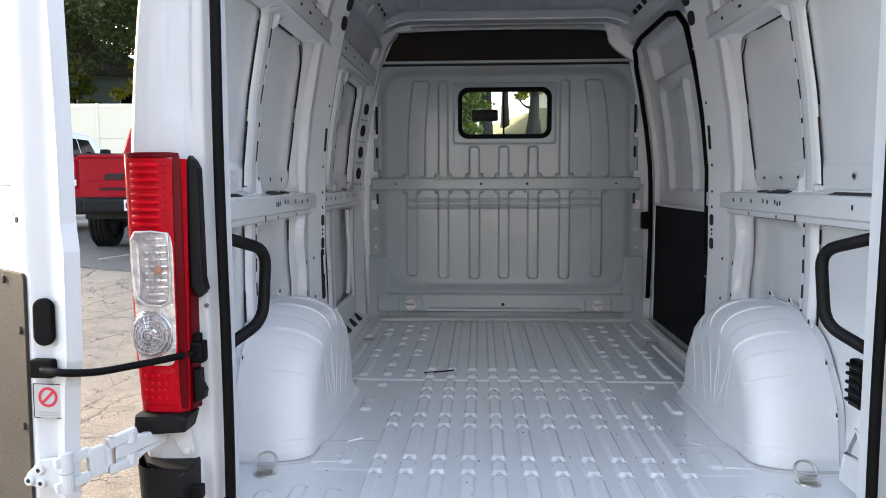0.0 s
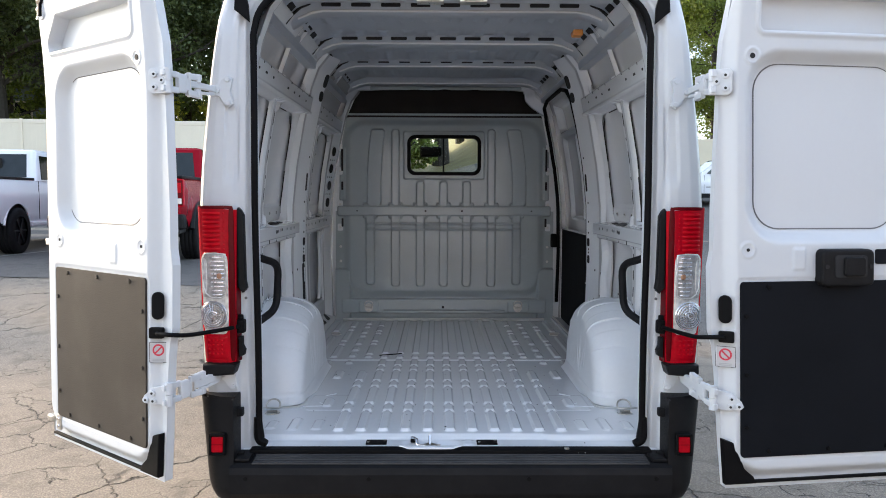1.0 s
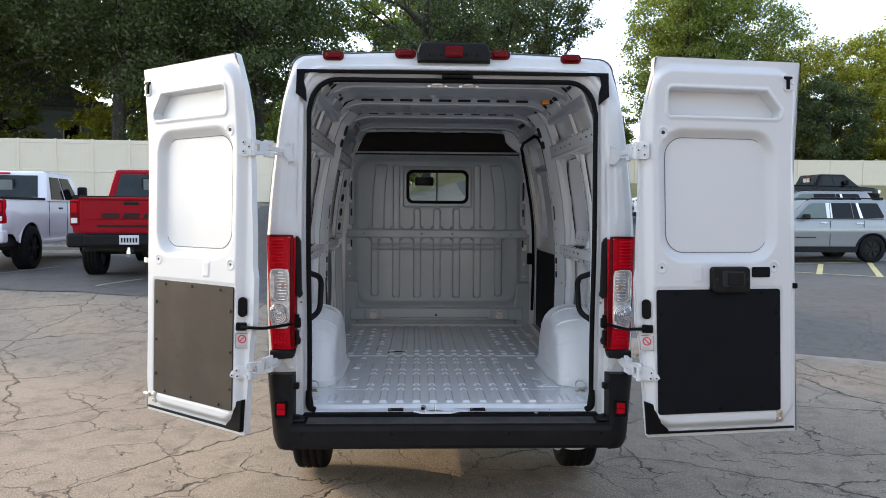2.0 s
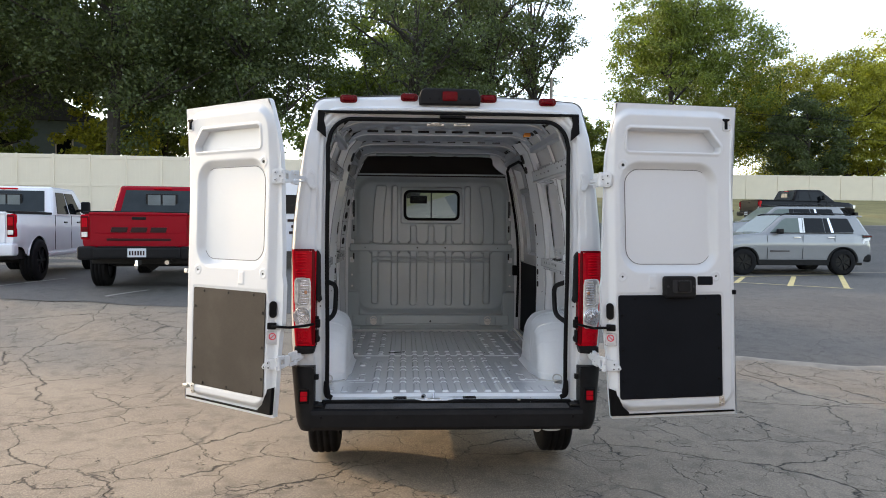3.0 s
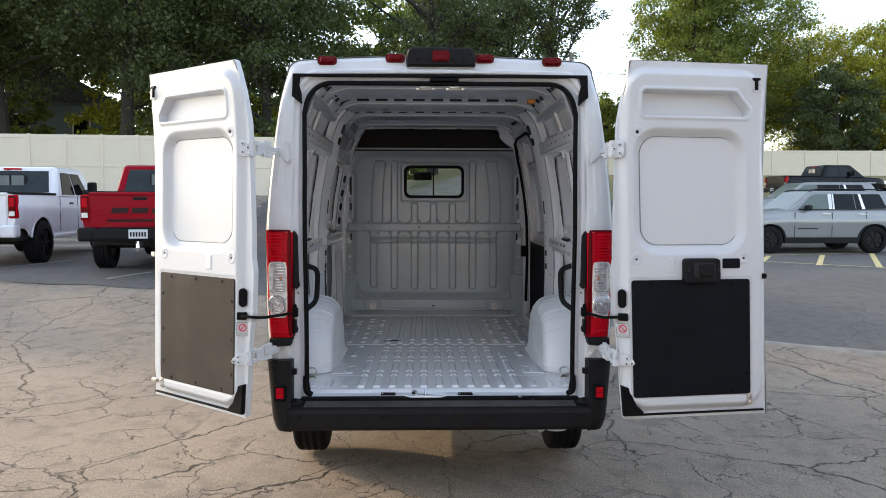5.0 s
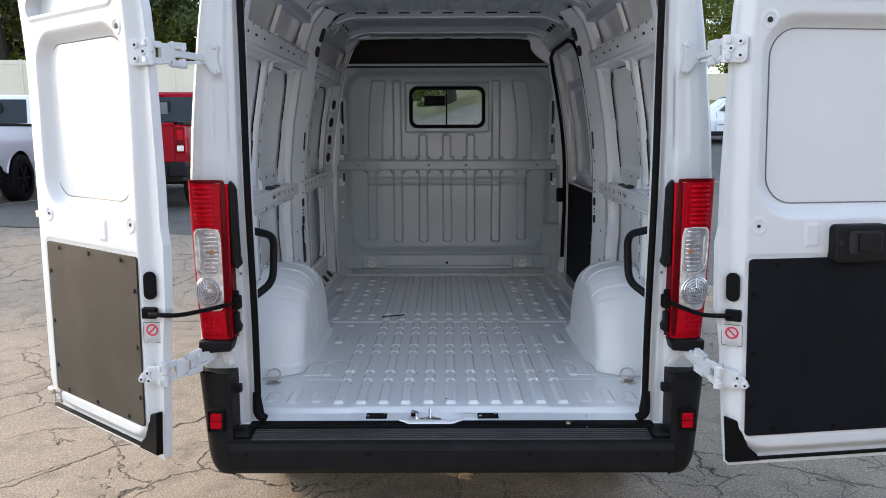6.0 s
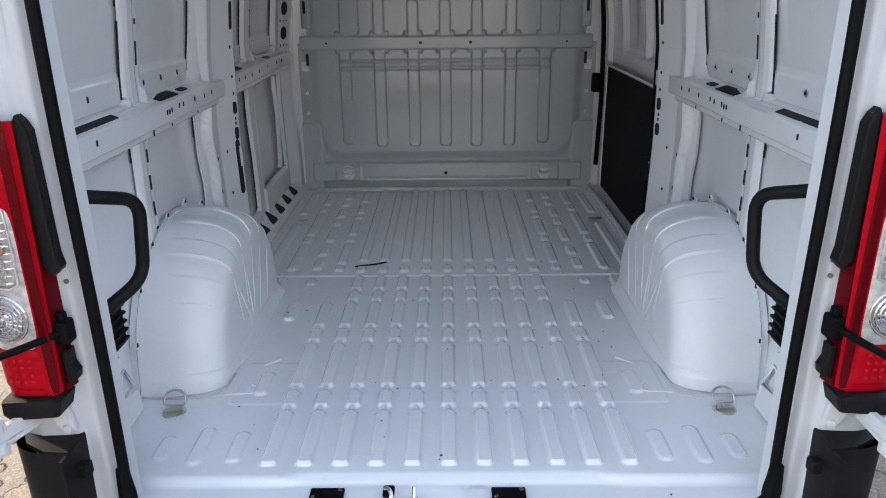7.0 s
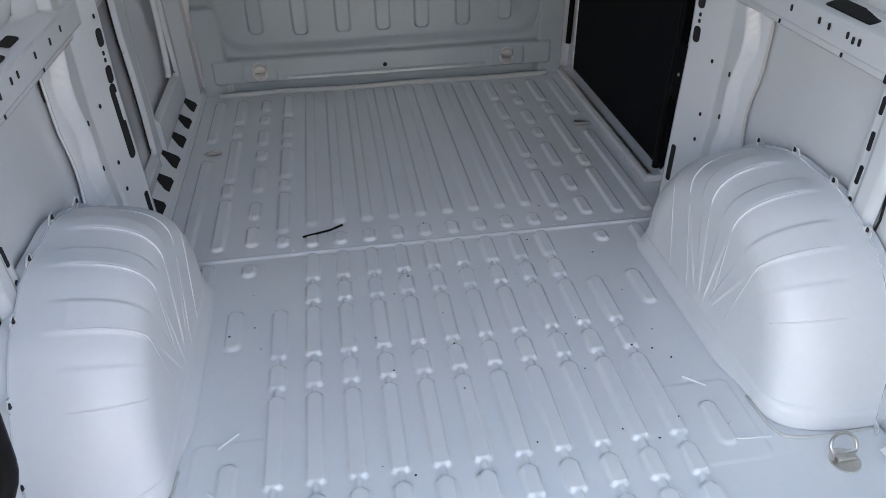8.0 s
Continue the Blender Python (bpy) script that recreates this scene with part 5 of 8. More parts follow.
    # dark plates painted as shaded dashes along the mullions
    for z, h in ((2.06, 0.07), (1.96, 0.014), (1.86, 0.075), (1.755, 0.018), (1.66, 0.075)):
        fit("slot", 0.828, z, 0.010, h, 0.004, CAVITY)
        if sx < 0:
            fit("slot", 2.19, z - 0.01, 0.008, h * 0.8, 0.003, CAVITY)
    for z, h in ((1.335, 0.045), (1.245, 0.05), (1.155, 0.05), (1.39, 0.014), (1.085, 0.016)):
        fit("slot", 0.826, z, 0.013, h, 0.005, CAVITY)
    # dark plates for the shaded openings in the flat top of the belt rail
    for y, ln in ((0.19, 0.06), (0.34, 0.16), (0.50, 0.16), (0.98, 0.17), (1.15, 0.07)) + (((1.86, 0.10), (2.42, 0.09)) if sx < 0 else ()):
        fit("rail_opening_shade", y, 1.506, ln, 0.044 if ln > 0.08 else 0.026, 0.008, CAVITY, 0.003, e=0.003)
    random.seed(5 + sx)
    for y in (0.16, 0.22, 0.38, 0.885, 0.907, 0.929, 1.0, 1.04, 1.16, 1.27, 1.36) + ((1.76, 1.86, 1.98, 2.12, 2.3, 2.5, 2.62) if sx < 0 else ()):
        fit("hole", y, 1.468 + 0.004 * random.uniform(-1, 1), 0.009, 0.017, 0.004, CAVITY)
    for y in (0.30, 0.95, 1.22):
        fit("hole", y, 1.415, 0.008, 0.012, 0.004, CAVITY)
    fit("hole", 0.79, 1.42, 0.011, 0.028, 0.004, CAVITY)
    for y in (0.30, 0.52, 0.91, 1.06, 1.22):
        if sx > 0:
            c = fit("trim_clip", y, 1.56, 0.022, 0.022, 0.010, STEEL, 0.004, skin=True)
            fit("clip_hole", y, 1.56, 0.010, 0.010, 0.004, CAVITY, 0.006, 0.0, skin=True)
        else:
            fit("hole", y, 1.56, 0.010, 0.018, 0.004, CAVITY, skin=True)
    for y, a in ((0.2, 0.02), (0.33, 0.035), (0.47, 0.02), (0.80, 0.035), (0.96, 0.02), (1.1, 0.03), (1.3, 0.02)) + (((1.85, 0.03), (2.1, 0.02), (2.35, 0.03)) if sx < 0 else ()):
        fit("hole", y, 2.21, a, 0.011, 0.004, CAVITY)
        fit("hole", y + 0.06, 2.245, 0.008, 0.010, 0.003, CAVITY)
    # pillar holes, their shade painted by dark plates
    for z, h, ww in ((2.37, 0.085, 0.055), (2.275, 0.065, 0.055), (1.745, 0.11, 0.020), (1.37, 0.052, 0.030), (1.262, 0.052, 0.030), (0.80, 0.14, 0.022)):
        fit("pillar_hole_shade", 1.594, z, ww, h, min(ww, h) * 0.42, CAVITY)
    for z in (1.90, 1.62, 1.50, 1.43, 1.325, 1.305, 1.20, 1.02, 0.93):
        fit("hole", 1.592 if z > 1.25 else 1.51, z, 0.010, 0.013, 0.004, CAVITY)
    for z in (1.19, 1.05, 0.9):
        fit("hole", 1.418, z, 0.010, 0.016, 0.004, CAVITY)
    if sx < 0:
        fit("pillar_hole_shade", 1.59, 1.115, 0.034, 0.24, 0.015, CAVITY)
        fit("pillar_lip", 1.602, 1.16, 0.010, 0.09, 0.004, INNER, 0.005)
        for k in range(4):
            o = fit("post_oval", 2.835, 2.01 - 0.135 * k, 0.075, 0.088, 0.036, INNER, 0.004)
            fit("oval_hole_shade", 2.835, 2.01 - 0.135 * k, 0.060, 0.074, 0.029, CAVITY, 0.0052)
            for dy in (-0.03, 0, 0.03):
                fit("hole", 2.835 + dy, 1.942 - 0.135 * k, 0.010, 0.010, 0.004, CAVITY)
        # dark teardrop plates for shaded openings up the sloping floor edge
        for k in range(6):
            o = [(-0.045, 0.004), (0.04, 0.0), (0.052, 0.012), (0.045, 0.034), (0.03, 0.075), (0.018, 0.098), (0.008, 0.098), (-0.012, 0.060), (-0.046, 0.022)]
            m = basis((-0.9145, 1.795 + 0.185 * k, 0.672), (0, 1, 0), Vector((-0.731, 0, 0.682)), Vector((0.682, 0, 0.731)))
            part("edge_opening_shade", prism_bm(o, 0.003, m=m), CAVITY, w)
        part("floor_edge_ramp", prism_bm([(-1.01, 0.765), (-1.01, 0.6), (-0.895, 0.6), (-0.895, 0.640), (-0.905, 0.660)], 1.33, m=basis((0, 2.99, 0), (1, 0, 0), (0, 0, 1), (0, -1, 0))), INNER, w)
        part("cable_duct", tube_bm(smooth_path([(-0.985, 2.66, 1.38), (-0.975, 2.65, 1.15), (-0.985, 2.67, 0.9), (-0.99, 2.66, 0.85)], 5), 0.014, 8), INNER, w, "", True)

    # thin tubes; the CAVITY ones paint shade where the skin slips behind the frame
    def gap(pts, material=CAVITY, r=0.0032, d=0.006):
        out = []
        for i in range(len(pts) - 1):
            for k in range(8):
                y = pts[i][0] + (pts[i + 1][0] - pts[i][0]) * k / 8
                z = pts[i][1] + (pts[i + 1][1] - pts[i][1]) * k / 8
                out.append(wall_point(sx, y, z, d))
        out.append(wall_point(sx, *pts[-1], d))
        part("gap_tube", tube_bm(out, r, 5), material, w)

    gap([(0.734, 2.10), (0.734, 1.80)])
    gap([(0.733, 1.76), (0.733, 1.60), (0.726, 1.53)], d=0.010)
    gap([(0.847, 2.08), (0.847, 1.56)])
    eb = [(1.358 - 0.035 * ((z - 1.85) / 0.3) ** 2, z) for z in np.linspace(2.06, 1.55, 9)]
    gap([(0.90, 2.133), (1.15, 2.133)])
    gap([(1.275, 2.118), (1.31, 2.085)] + eb[:4])
    gap(eb[4:])
    ed = [(1.333 + float(bulge(np.array(z))), z) for z in np.linspace(1.38, 0.82, 14)]
    if sx > 0:
        gap(ed, SEAM, 0.0055, 0.012)
    else:
        gap(ed, INNER, 0.0045, 0.012)
        gap(ed[:3])
    gap([(0.741, 1.38), (0.741, 1.33)])
    gap([(0.743, 1.16), (0.732, 1.08), (0.741, 1.02), (0.741, 0.9)])
    gap([(0.14, 1.399), (0.72, 1.399)])
    gap([(0.87, 1.399), (1.31, 1.399)], d=0.012)
    if sx < 0:
        gap([(2.073, 2.11), (2.073, 1.54)])
        gap([(2.207, 2.08), (2.207, 1.56)])
        gap([(2.24, 2.118), (2.62, 2.118), (2.68, 2.08), (2.698, 2.0), (2.698, 1.54)])
        gap([(2.098 + 0.012 * math.sin((z - 0.8) * 8), z) for z in np.linspace(1.38, 0.76, 8)])
        gap([(2.213, 1.35), (2.213, 0.86)])
    # grab handle: two straight arms and an upright, bent round
    corner = [Vector(p) for p in ((sx * 0.872, 0.03, 1.425), (sx * 0.762, 0.228, 1.358), (sx * 0.768, 0.200, 1.160), (sx * 0.872, 0.03, 1.085))]
    g = [corner[0]]
    for k in (1, 2):
        p, q, r_ = corner[k - 1], corner[k], corner[k + 1]
        e0, e1 = q + (p - q).normalized() * 0.05, q + (r_ - q).normalized() * 0.05
        g += [e0 * (1 - t) ** 2 + q * 2 * t * (1 - t) + e1 * t * t for t in (0, 0.2, 0.4, 0.6, 0.8, 1)]
    g.append(corner[3])
    h = part("grab_handle", tube_bm(g, 0.0165, 12), PLASTIC, van, "black moulded grab handle", True)
    for z in (1.42, 1.085):
        part("handle_foot", box_bm(sx * 0.868, 0.035, z, 0.035, 0.05, 0.05, 0.01), PLASTIC, h)
    return w


side_wall(-1)
side_wall(1)


def sliding_door():
    """The shut sliding door inside its opening, with black seal and lower board."""
    ys = np.arange(1.70, 2.99, 0.009)
    zs = np.arange(0.62, 2.45, 0.009)
    Y, Z = np.meshgrid(ys, zs)
    D = 0.03 + 0 * Y
    k = inside(sd_rect(Y, Z, 1.98, 2.74, 1.50, 2.10, 0.06), 0.03)
    D = D * (1 - k)
    D += 0.03 * inside(sd_rect(Y, Z, 2.24, 2.29, 1.50, 2.10, 0.02), 0.015) * k
    k = inside(sd_rect(Y, Z, 1.86, 2.80, 2.17, 2.36, 0.03), 0.03)
    D = D * (1 - k) - 0.03 * k
    d = grid_mesh("sliding_door", 1.0 * lerp(Z, INNERW) + 0.035 - D, Y, Z, INNER, van, "white inner side of the shut sliding door", flip=True)
    part("lower_board", box_bm(0.972, 2.35, 1.025, 0.012, 1.15, 0.735, 0.004), BOARD, d, "black hardboard lining")
    part("door_sill", box_bm(0.935, 2.35, 0.642, 0.10, 1.20, 0.032, 0.010), INNER, d)
    part("sill_rail", box_bm(0.905, 2.35, 0.662, 0.016, 1.18, 0.014, 0.004), STEEL, d, "grey metal rail along the sill")
    part("board_edge", box_bm(0.966, 2.925, 1.025, 0.012, 0.014, 0.75, 0.004), INNER, d)
    part("board_edge", box_bm(0.966, 2.35, 1.40, 0.012, 1.15, 0.014, 0.004), INNER, d)
    pts = [(1.765, 0.69), (1.765, 1.4), (1.765, 2.0), (1.79, 2.28), (1.85, 2.355), (2.0, 2.385), (2.6, 2.385), (2.82, 2.355), (2.905, 2.26), (2.925, 2.0), (2.925, 1.3), (2.925, 0.69)]
    path = []
    for i in range(len(pts) - 1):
        for q in range(6):
            y = pts[i][0] + (pts[i + 1][0] - pts[i][0]) * q / 6
            z = pts[i][1] + (pts[i + 1][1] - pts[i][1]) * q / 6
            path.append((float(lerp(z, INNERW)) - 0.068, y, z))
    part("door_seal", tube_bm(path, 0.014, 8), RUBBER, d, "black rubber seal", True)
    part("latch_block", box_bm(0.895, 2.895, 1.30, 0.05, 0.06, 0.11, 0.012), RUBBER, d)
    part("lock_cover", box_bm(0.912, 1.664, 1.105, 0.016, 0.086, 0.19, 0.005), BOARD, van, "black lock cover plate")
    part("cover_screw", prism_bm(circle(0.006, 10), 0.003, m=basis((0.904, 1.664, 1.10), (0, 1, 0), (0, 0, 1), (-1, 0, 0))), STEEL, van)


sliding_door()


def roof_inside():
    xs = np.linspace(-0.80, 0.80, 140)
    ys = np.linspace(0.10, 3.0, 300)
    X, Y = np.meshgrid(xs, ys)
    Z = 2.575 - 0.10 * np.clip((np.abs(X) - 0.55) / 0.25, 0, 1) ** 2
    # pressed swages of the roof skin
    Z = Z - 0.010 * (np.sin(X * 48.3) > 0.2) * (np.abs(((Y - 0.46) % 0.55) - 0.27) < 0.17)
    grid_mesh("roof_lining", X, Y, Z, ROOFIN, van, "bare painted roof skin", flip=False)
    for y in (0.58, 1.30, 2.03, 2.76):
        t = np.linspace(-0.79, 0.79, 80)
        prof = [(-0.095, 0.0), (-0.085, -0.004), (-0.065, -0.034), (-0.05, -0.042), (0.05, -0.046), (0.062, -0.040), (0.078, -0.008), (0.09, 0.0)]
        T, K = np.meshgrid(t, np.arange(len(prof)))
        py, pz = np.array([p[0] for p in prof]), np.array([p[1] for p in prof])
        drop = 0.085 * np.clip((np.abs(T) - 0.58) / 0.21, 0, 1) ** 2
        b = grid_mesh("roof_bow", T, y + py[K], 2.572 - drop + pz[K], ROOFIN, van, "pressed roof cross member", flip=True)
        lip = [(x, y - 0.058, 2.572 - 0.085 * min(1, max(0, (abs(x) - 0.58) / 0.21)) ** 2 - 0.041) for x in np.linspace(-0.72, 0.72, 25)]
        part("bow_flange", tube_bm(lip, 0.0065, 6), INNER, b)
        # bow slots are dark plates in the colour of their shade
        for k in range(9 if y < 2.5 else 0):
            x = -0.56 + 0.14 * k
            part("bow_slot", prism_bm(rrect(0.092, 0.017, 0.005, 3) if y < 1.8 else rrect(0.072, 0.008, 0.003, 3), 0.004, m=basis((x, y - 0.0775, 2.5545), (1, 0, 0), (0, 0.55, -0.83), (0, -0.83, -0.55))), CAVITY, b)
    # rounded cant panels that carry the bows; dark plates paint the openings between them
    for sx in (-1, 1):
        o = [(0.63, 2.578), (0.675, 2.563), (0.712, 2.540), (0.740, 2.512), (0.762, 2.478), (0.778, 2.44), (0.785, 2.41), (0.90, 2.41), (0.90, 2.60)]
        c = part("cant_panel", prism_bm(o, 2.86, m=basis((0, 2.98, 0), (sx, 0, 0), (0, 0, 1), (0, -1, 0))), ROOFIN, van)
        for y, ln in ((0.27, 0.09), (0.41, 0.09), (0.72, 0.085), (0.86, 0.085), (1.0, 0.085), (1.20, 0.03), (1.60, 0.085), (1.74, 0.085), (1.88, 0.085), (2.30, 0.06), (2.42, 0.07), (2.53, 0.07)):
            part("panel_opening_shade", prism_bm(rrect(ln, 0.056, 0.008, 3), 0.004, m=basis((sx * 0.7285, y, 2.5235), (0, 1, 0), (sx * 0.707, 0, -0.707), (-sx * 0.707, 0, -0.707))), CAVITY, c)
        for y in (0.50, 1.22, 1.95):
            # curved dark tube painting the shade line at the foot of each bow
            part("bow_foot_shade", tube_bm([(sx * 0.655, y, 2.556), (sx * 0.70, y - 0.01, 2.538), (sx * 0.74, y - 0.02, 2.500), (sx * 0.765, y - 0.03, 2.455)], [0.004, 0.007, 0.007, 0.003], 6), CAVITY, c)
    # front roof arch round the headliner: inner edge, then outer edge
    inn = smooth_path([(-0.835, 0, 2.29), (-0.815, 0, 2.37), (-0.785, 0, 2.45), (-0.72, 0, 2.50), (-0.64, 0, 2.512), (-0.3, 0, 2.522), (0, 0, 2.525), (0.3, 0, 2.522), (0.60, 0, 2.512), (0.645, 0, 2.49), (0.66, 0, 2.43), (0.72, 0, 2.37), (0.83, 0, 2.30)], 5)
    out = []
    for p in inn:
        out.append(Vector((p.x * 1.11, 0, 2.29 + (p.z - 2.29) * 1.12 + 0.035 * (1 - min(1, abs(p.x) / 0.9)))))
    n = len(inn)
    vs = [(p.x, 2.985, p.z) for p in inn] + [(p.x, 2.955, p.z + 0.004) for p in inn] + [(p.x, 2.925, p.z + 0.01) for p in out] + [(p.x * 1.03, 2.93, p.z + 0.08) for p in out]
    fs = [(r_ * n + k, r_ * n + k + 1, (r_ + 1) * n + k + 1, (r_ + 1) * n + k) for r_ in range(3) for k in range(n - 1)]
    arch = pydata("front_roof_arch", vs, fs, INNER, van)
    # pale wavy strip over the headliner
    t = np.linspace(-0.60, 0.62, 120)
    wv = 0.006 * np.maximum(0, np.cos(t * 26)) ** 3
    X2 = np.stack([t, t, t])
    grid_mesh("roof_strip", X2, np.stack([2.93 + 0 * t, 2.92 + 0 * t, 2.95 + 0 * t]), np.stack([2.512 + wv, 2.528 + wv * 0.5, 2.548 + 0 * t]), GREY, van, "pale trim strip over the headliner")
    for sx in (-1, 1):
        for q in range(3):
            part("arch_slot", prism_bm(rrect(0.05, 0.03, 0.006, 3), 0.004, m=basis((sx * 0.845, 2.74 + 0.06 * q, 2.425), (0, 1, 0), (-sx * 0.45, 0, 0.89), (-sx * 0.89, 0, -0.45))), CAVITY, arch)
    part("load_lamp", box_bm(0.64, 0.72, 2.475, 0.05, 0.07, 0.03, 0.008), AMBER, van, "small amber load-space lamp")


roof_inside()


# ---- rear doors ----
def rear_door(sx, P, d, n, u1, board, left):
    """Local axes: u from the hinge along the door, z up, w out of the inner face."""
    P, d, n = Vector(P), Vector(d).normalized(), Vector(n).normalized()
    door = thing("rear_door", None)
    door.parent = van
    tagged(door, label="white rear door with moulded inner panel, swung open")
    edge = [(0.557, -0.064), (0.707, -0.076), (1.0, -0.090), (1.1, -0.100), (1.16, -0.116), (1.40, -0.118), (1.46, -0.105), (1.62, -0.101), (2.13, -0.074), (2.22, -0.070), (2.38, -0.041), (2.48, -0.016)]
    edge = [(z, u + (-0.008 if left else 0.010)) for z, u in edge]
    us = np.linspace(-0.145, u1 + 0.014, 212)
    zs = np.linspace(0.5535, 2.5525, 346)
    U, Z = np.meshgrid(us, zs)
    # the top of the door curves inwards
    bow = 0.045 * np.clip((Z - 1.95) / 0.6, 0, 1) ** 2
    # the hinge axis leans, so the whole door leans with it
    m = basis(P + d * 0.054, d, Vector((0, 0, 1)) - d * 0.04, n)
    D = np.zeros_like(U)
    pan = sd_rect(U, Z, -0.040 + 0.012 * np.clip((Z - 2.0) / 0.5, 0, 1), u1 - 0.012, 0.616, 2.500, 0.13)
    D -= 0.036 * (1 - inside(pan, 0.05))
    rec = sd_rect(U, Z, 0.034, 0.664, 1.512, 2.170, 0.12)
    D -= 0.042 * inside(rec, 0.055)
    # upper pocket
    cut = np.maximum(sd_rect(U, Z, 0.062, 0.698, 2.256, 2.394, 0.022), ((U - 0.606) * 1.05 + (Z - 2.394) * 0.94) / 1.41 - 0.004)
    D += 0.006 * inside(np.abs(cut - 0.008) - 0.008, 0.012)
    D -= 0.095 * inside(cut + 0.006, 0.010)
    # rebate for the board
    D -= 0.004 * inside(sd_rect(U, Z, -0.022, 0.712, 0.673, 1.360, 0.02), 0.008)
    for u, z in ((0.021, 1.466), (0.665, 1.467), (0.036, 2.167)):
        rr_ = np.hypot(U - u, Z - z)
        D += 0.004 * inside(np.abs(rr_ - 0.026) - 0.004, 0.006)
    D += 0.004 * inside(sd_rect(U, Z, 0.20, 0.25, 1.39, 1.47, 0.004), 0.006)
    lo = lerp(Z, [(z, u) for z, u in edge] + [(2.53, 0.004), (2.553, 0.010)]) - 0.0005
    U2 = np.maximum(U, lo)
    Q = np.array(P)[None, None] + (U2 - 0.04 * (Z - 1.35))[..., None] * np.array(d) + (D + bow)[..., None] * np.array(n)
    keep = np.ones_like(U, bool)
    keep[:-1, :-1] = (U2[:-1, 1:] > U2[:-1, :-1] + 1e-5) | (U2[1:, 1:] > U2[1:, :-1] + 1e-5)
    grid_mesh("inner_panel", Q[..., 0], Q[..., 1], Z, WHITE, door, "white pressed inner panel", flip=left, keep=keep)
    # thin grey tube that paints the crease shade round the recessed field
    ring = []
    for u, z in rrect(0.585, 0.605, 0.10, 8, 0.358, 1.845):
        ring.append(m @ Vector((u, z, -0.0415 + 0.045 * max(0, (z - 1.95) / 0.6) ** 2)))
    part("groove_shade", tube_bm(ring, 0.0026, 5, True), GROOVE, door)
    # outer skin: curved slab behind, a little larger all round
    prof = [(u1 + 0.026, 0.553), (u1 + 0.018, 0.9), (u1 + 0.012, 1.30), (u1, 1.38), (u1 + 0.006, 1.9), (u1 + 0.020, 2.44), (u1 + 0.018, 2.548), (u1 + 0.008, 2.553), (0.01, 2.556), (-0.006, 2.545)] + [(u, z) for z, u in edge[::-1]]
    skin = prism_bm(prof, 0.034)
    bmesh.ops.delete(skin, geom=[f for f in skin.faces if all(v.co.z > 0.033 for v in f.verts)], context="FACES")
    for v in skin.verts:
        v.co.z += -0.070 + 0.045 * min(1, max(0, (v.co.y - 1.95) / 0.6)) ** 2
    bmesh.ops.transform(skin, matrix=m, verts=skin.verts)
    part("outer_skin", skin, WHITE, door, "white outer skin")
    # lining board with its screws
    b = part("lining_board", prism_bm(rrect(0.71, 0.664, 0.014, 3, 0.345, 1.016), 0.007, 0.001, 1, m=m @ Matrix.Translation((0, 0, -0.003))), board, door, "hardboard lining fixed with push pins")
    pins = [(0.10 + 0.245 * i, z) for i in range(3) for z in (0.705, 1.328)] + [(u, z) for u in (0.012, 0.678) for z in (0.80, 1.0, 1.22)]
    for u, z in pins:
        part("push_pin", prism_bm(circle(0.009, 10), 0.006, 0.003, m=m @ Matrix.Translation((u, z, 0.004))), RUBBER if board is BOARD else GLAREBOARD, b)
    # hinge-side fittings sit on the sloping edge
    e = m @ pose(-0.058, 0, -0.021, 0, -33, 0)
    part("rubber_grommet", prism_bm(rrect(0.046, 0.105, 0.022, 6, 0, 1.245), 0.012, 0.005, m=e), RUBBER, door, "oval black rubber grommet")
    part("strap_socket", prism_bm(rrect(0.055, 0.042, 0.006, 3, 0.004, 1.142), 0.018, 0.005, m=e), RUBBER, door)
    s = part("warning_sticker", prism_bm(rrect(0.070, 0.078, 0.006, 3, 0, 1.066), 0.0015, m=e), STICKER, door, "white warning sticker with a red prohibition sign")
    for u, v, w, h in ((-0.0345, 1.066, 0.0016, 0.076), (0.0345, 1.066, 0.0016, 0.076), (0, 1.1045, 0.068, 0.0016), (0, 1.0275, 0.068, 0.0016)):
        part("sticker_border", box_bm(u, v, 0.0016, w, h, 0.0012, m=e), UNDER, s)
    ring = bmesh.new()
    cz = 1.075
    for k in range(24):
        a0, a1 = 2 * math.pi * k / 24, 2 * math.pi * (k + 1) / 24
        ring.faces.new([ring.verts.new(e @ Vector((r * math.cos(a), cz + r * math.sin(a), 0.0024))) for r, a in ((0.023, a0), (0.023, a1), (0.0165, a1), (0.0165, a0))])
    part("prohibition_ring", ring, SIGNRED, s)
    part("prohibition_bar", box_bm(0, 0, 0, 0.04, 0.006, 0.001, m=e @ Matrix.Translation((0, cz, 0.0024)) @ pose(0, 0, 0, 0, 0, -45)), SIGNRED, s)
    for k in range(3):
        part("text_bar", box_bm(0, 0, 0, 0.046 - 0.008 * (k == 2), 0.003, 0.001, m=e @ Matrix.Translation((0, 1.04 - 0.006 * k, 0.0022))), SIGNGREY, s)
    # bottom rubber corner and sealing strip
    o = [(-0.064, 0.576), (0.06, 0.576), (0.05, 0.602), (0.012, 0.635), (-0.012, 0.70), (-0.022, 0.735), (-0.074, 0.752)]
    part("corner_rubber", prism_bm(o, 0.026, 0.005, m=m @ Matrix.Translation((0, 0, -0.036))), RUBBER, door, "black rubber corner")
    part("bottom_seal", box_bm(0, 0, 0, u1 - 0.02, 0.011, 0.016, 0.004, m=m @ Matrix.Translation(((u1 + 0.02) / 2, 0.578, -0.029))), RUBBER, door)
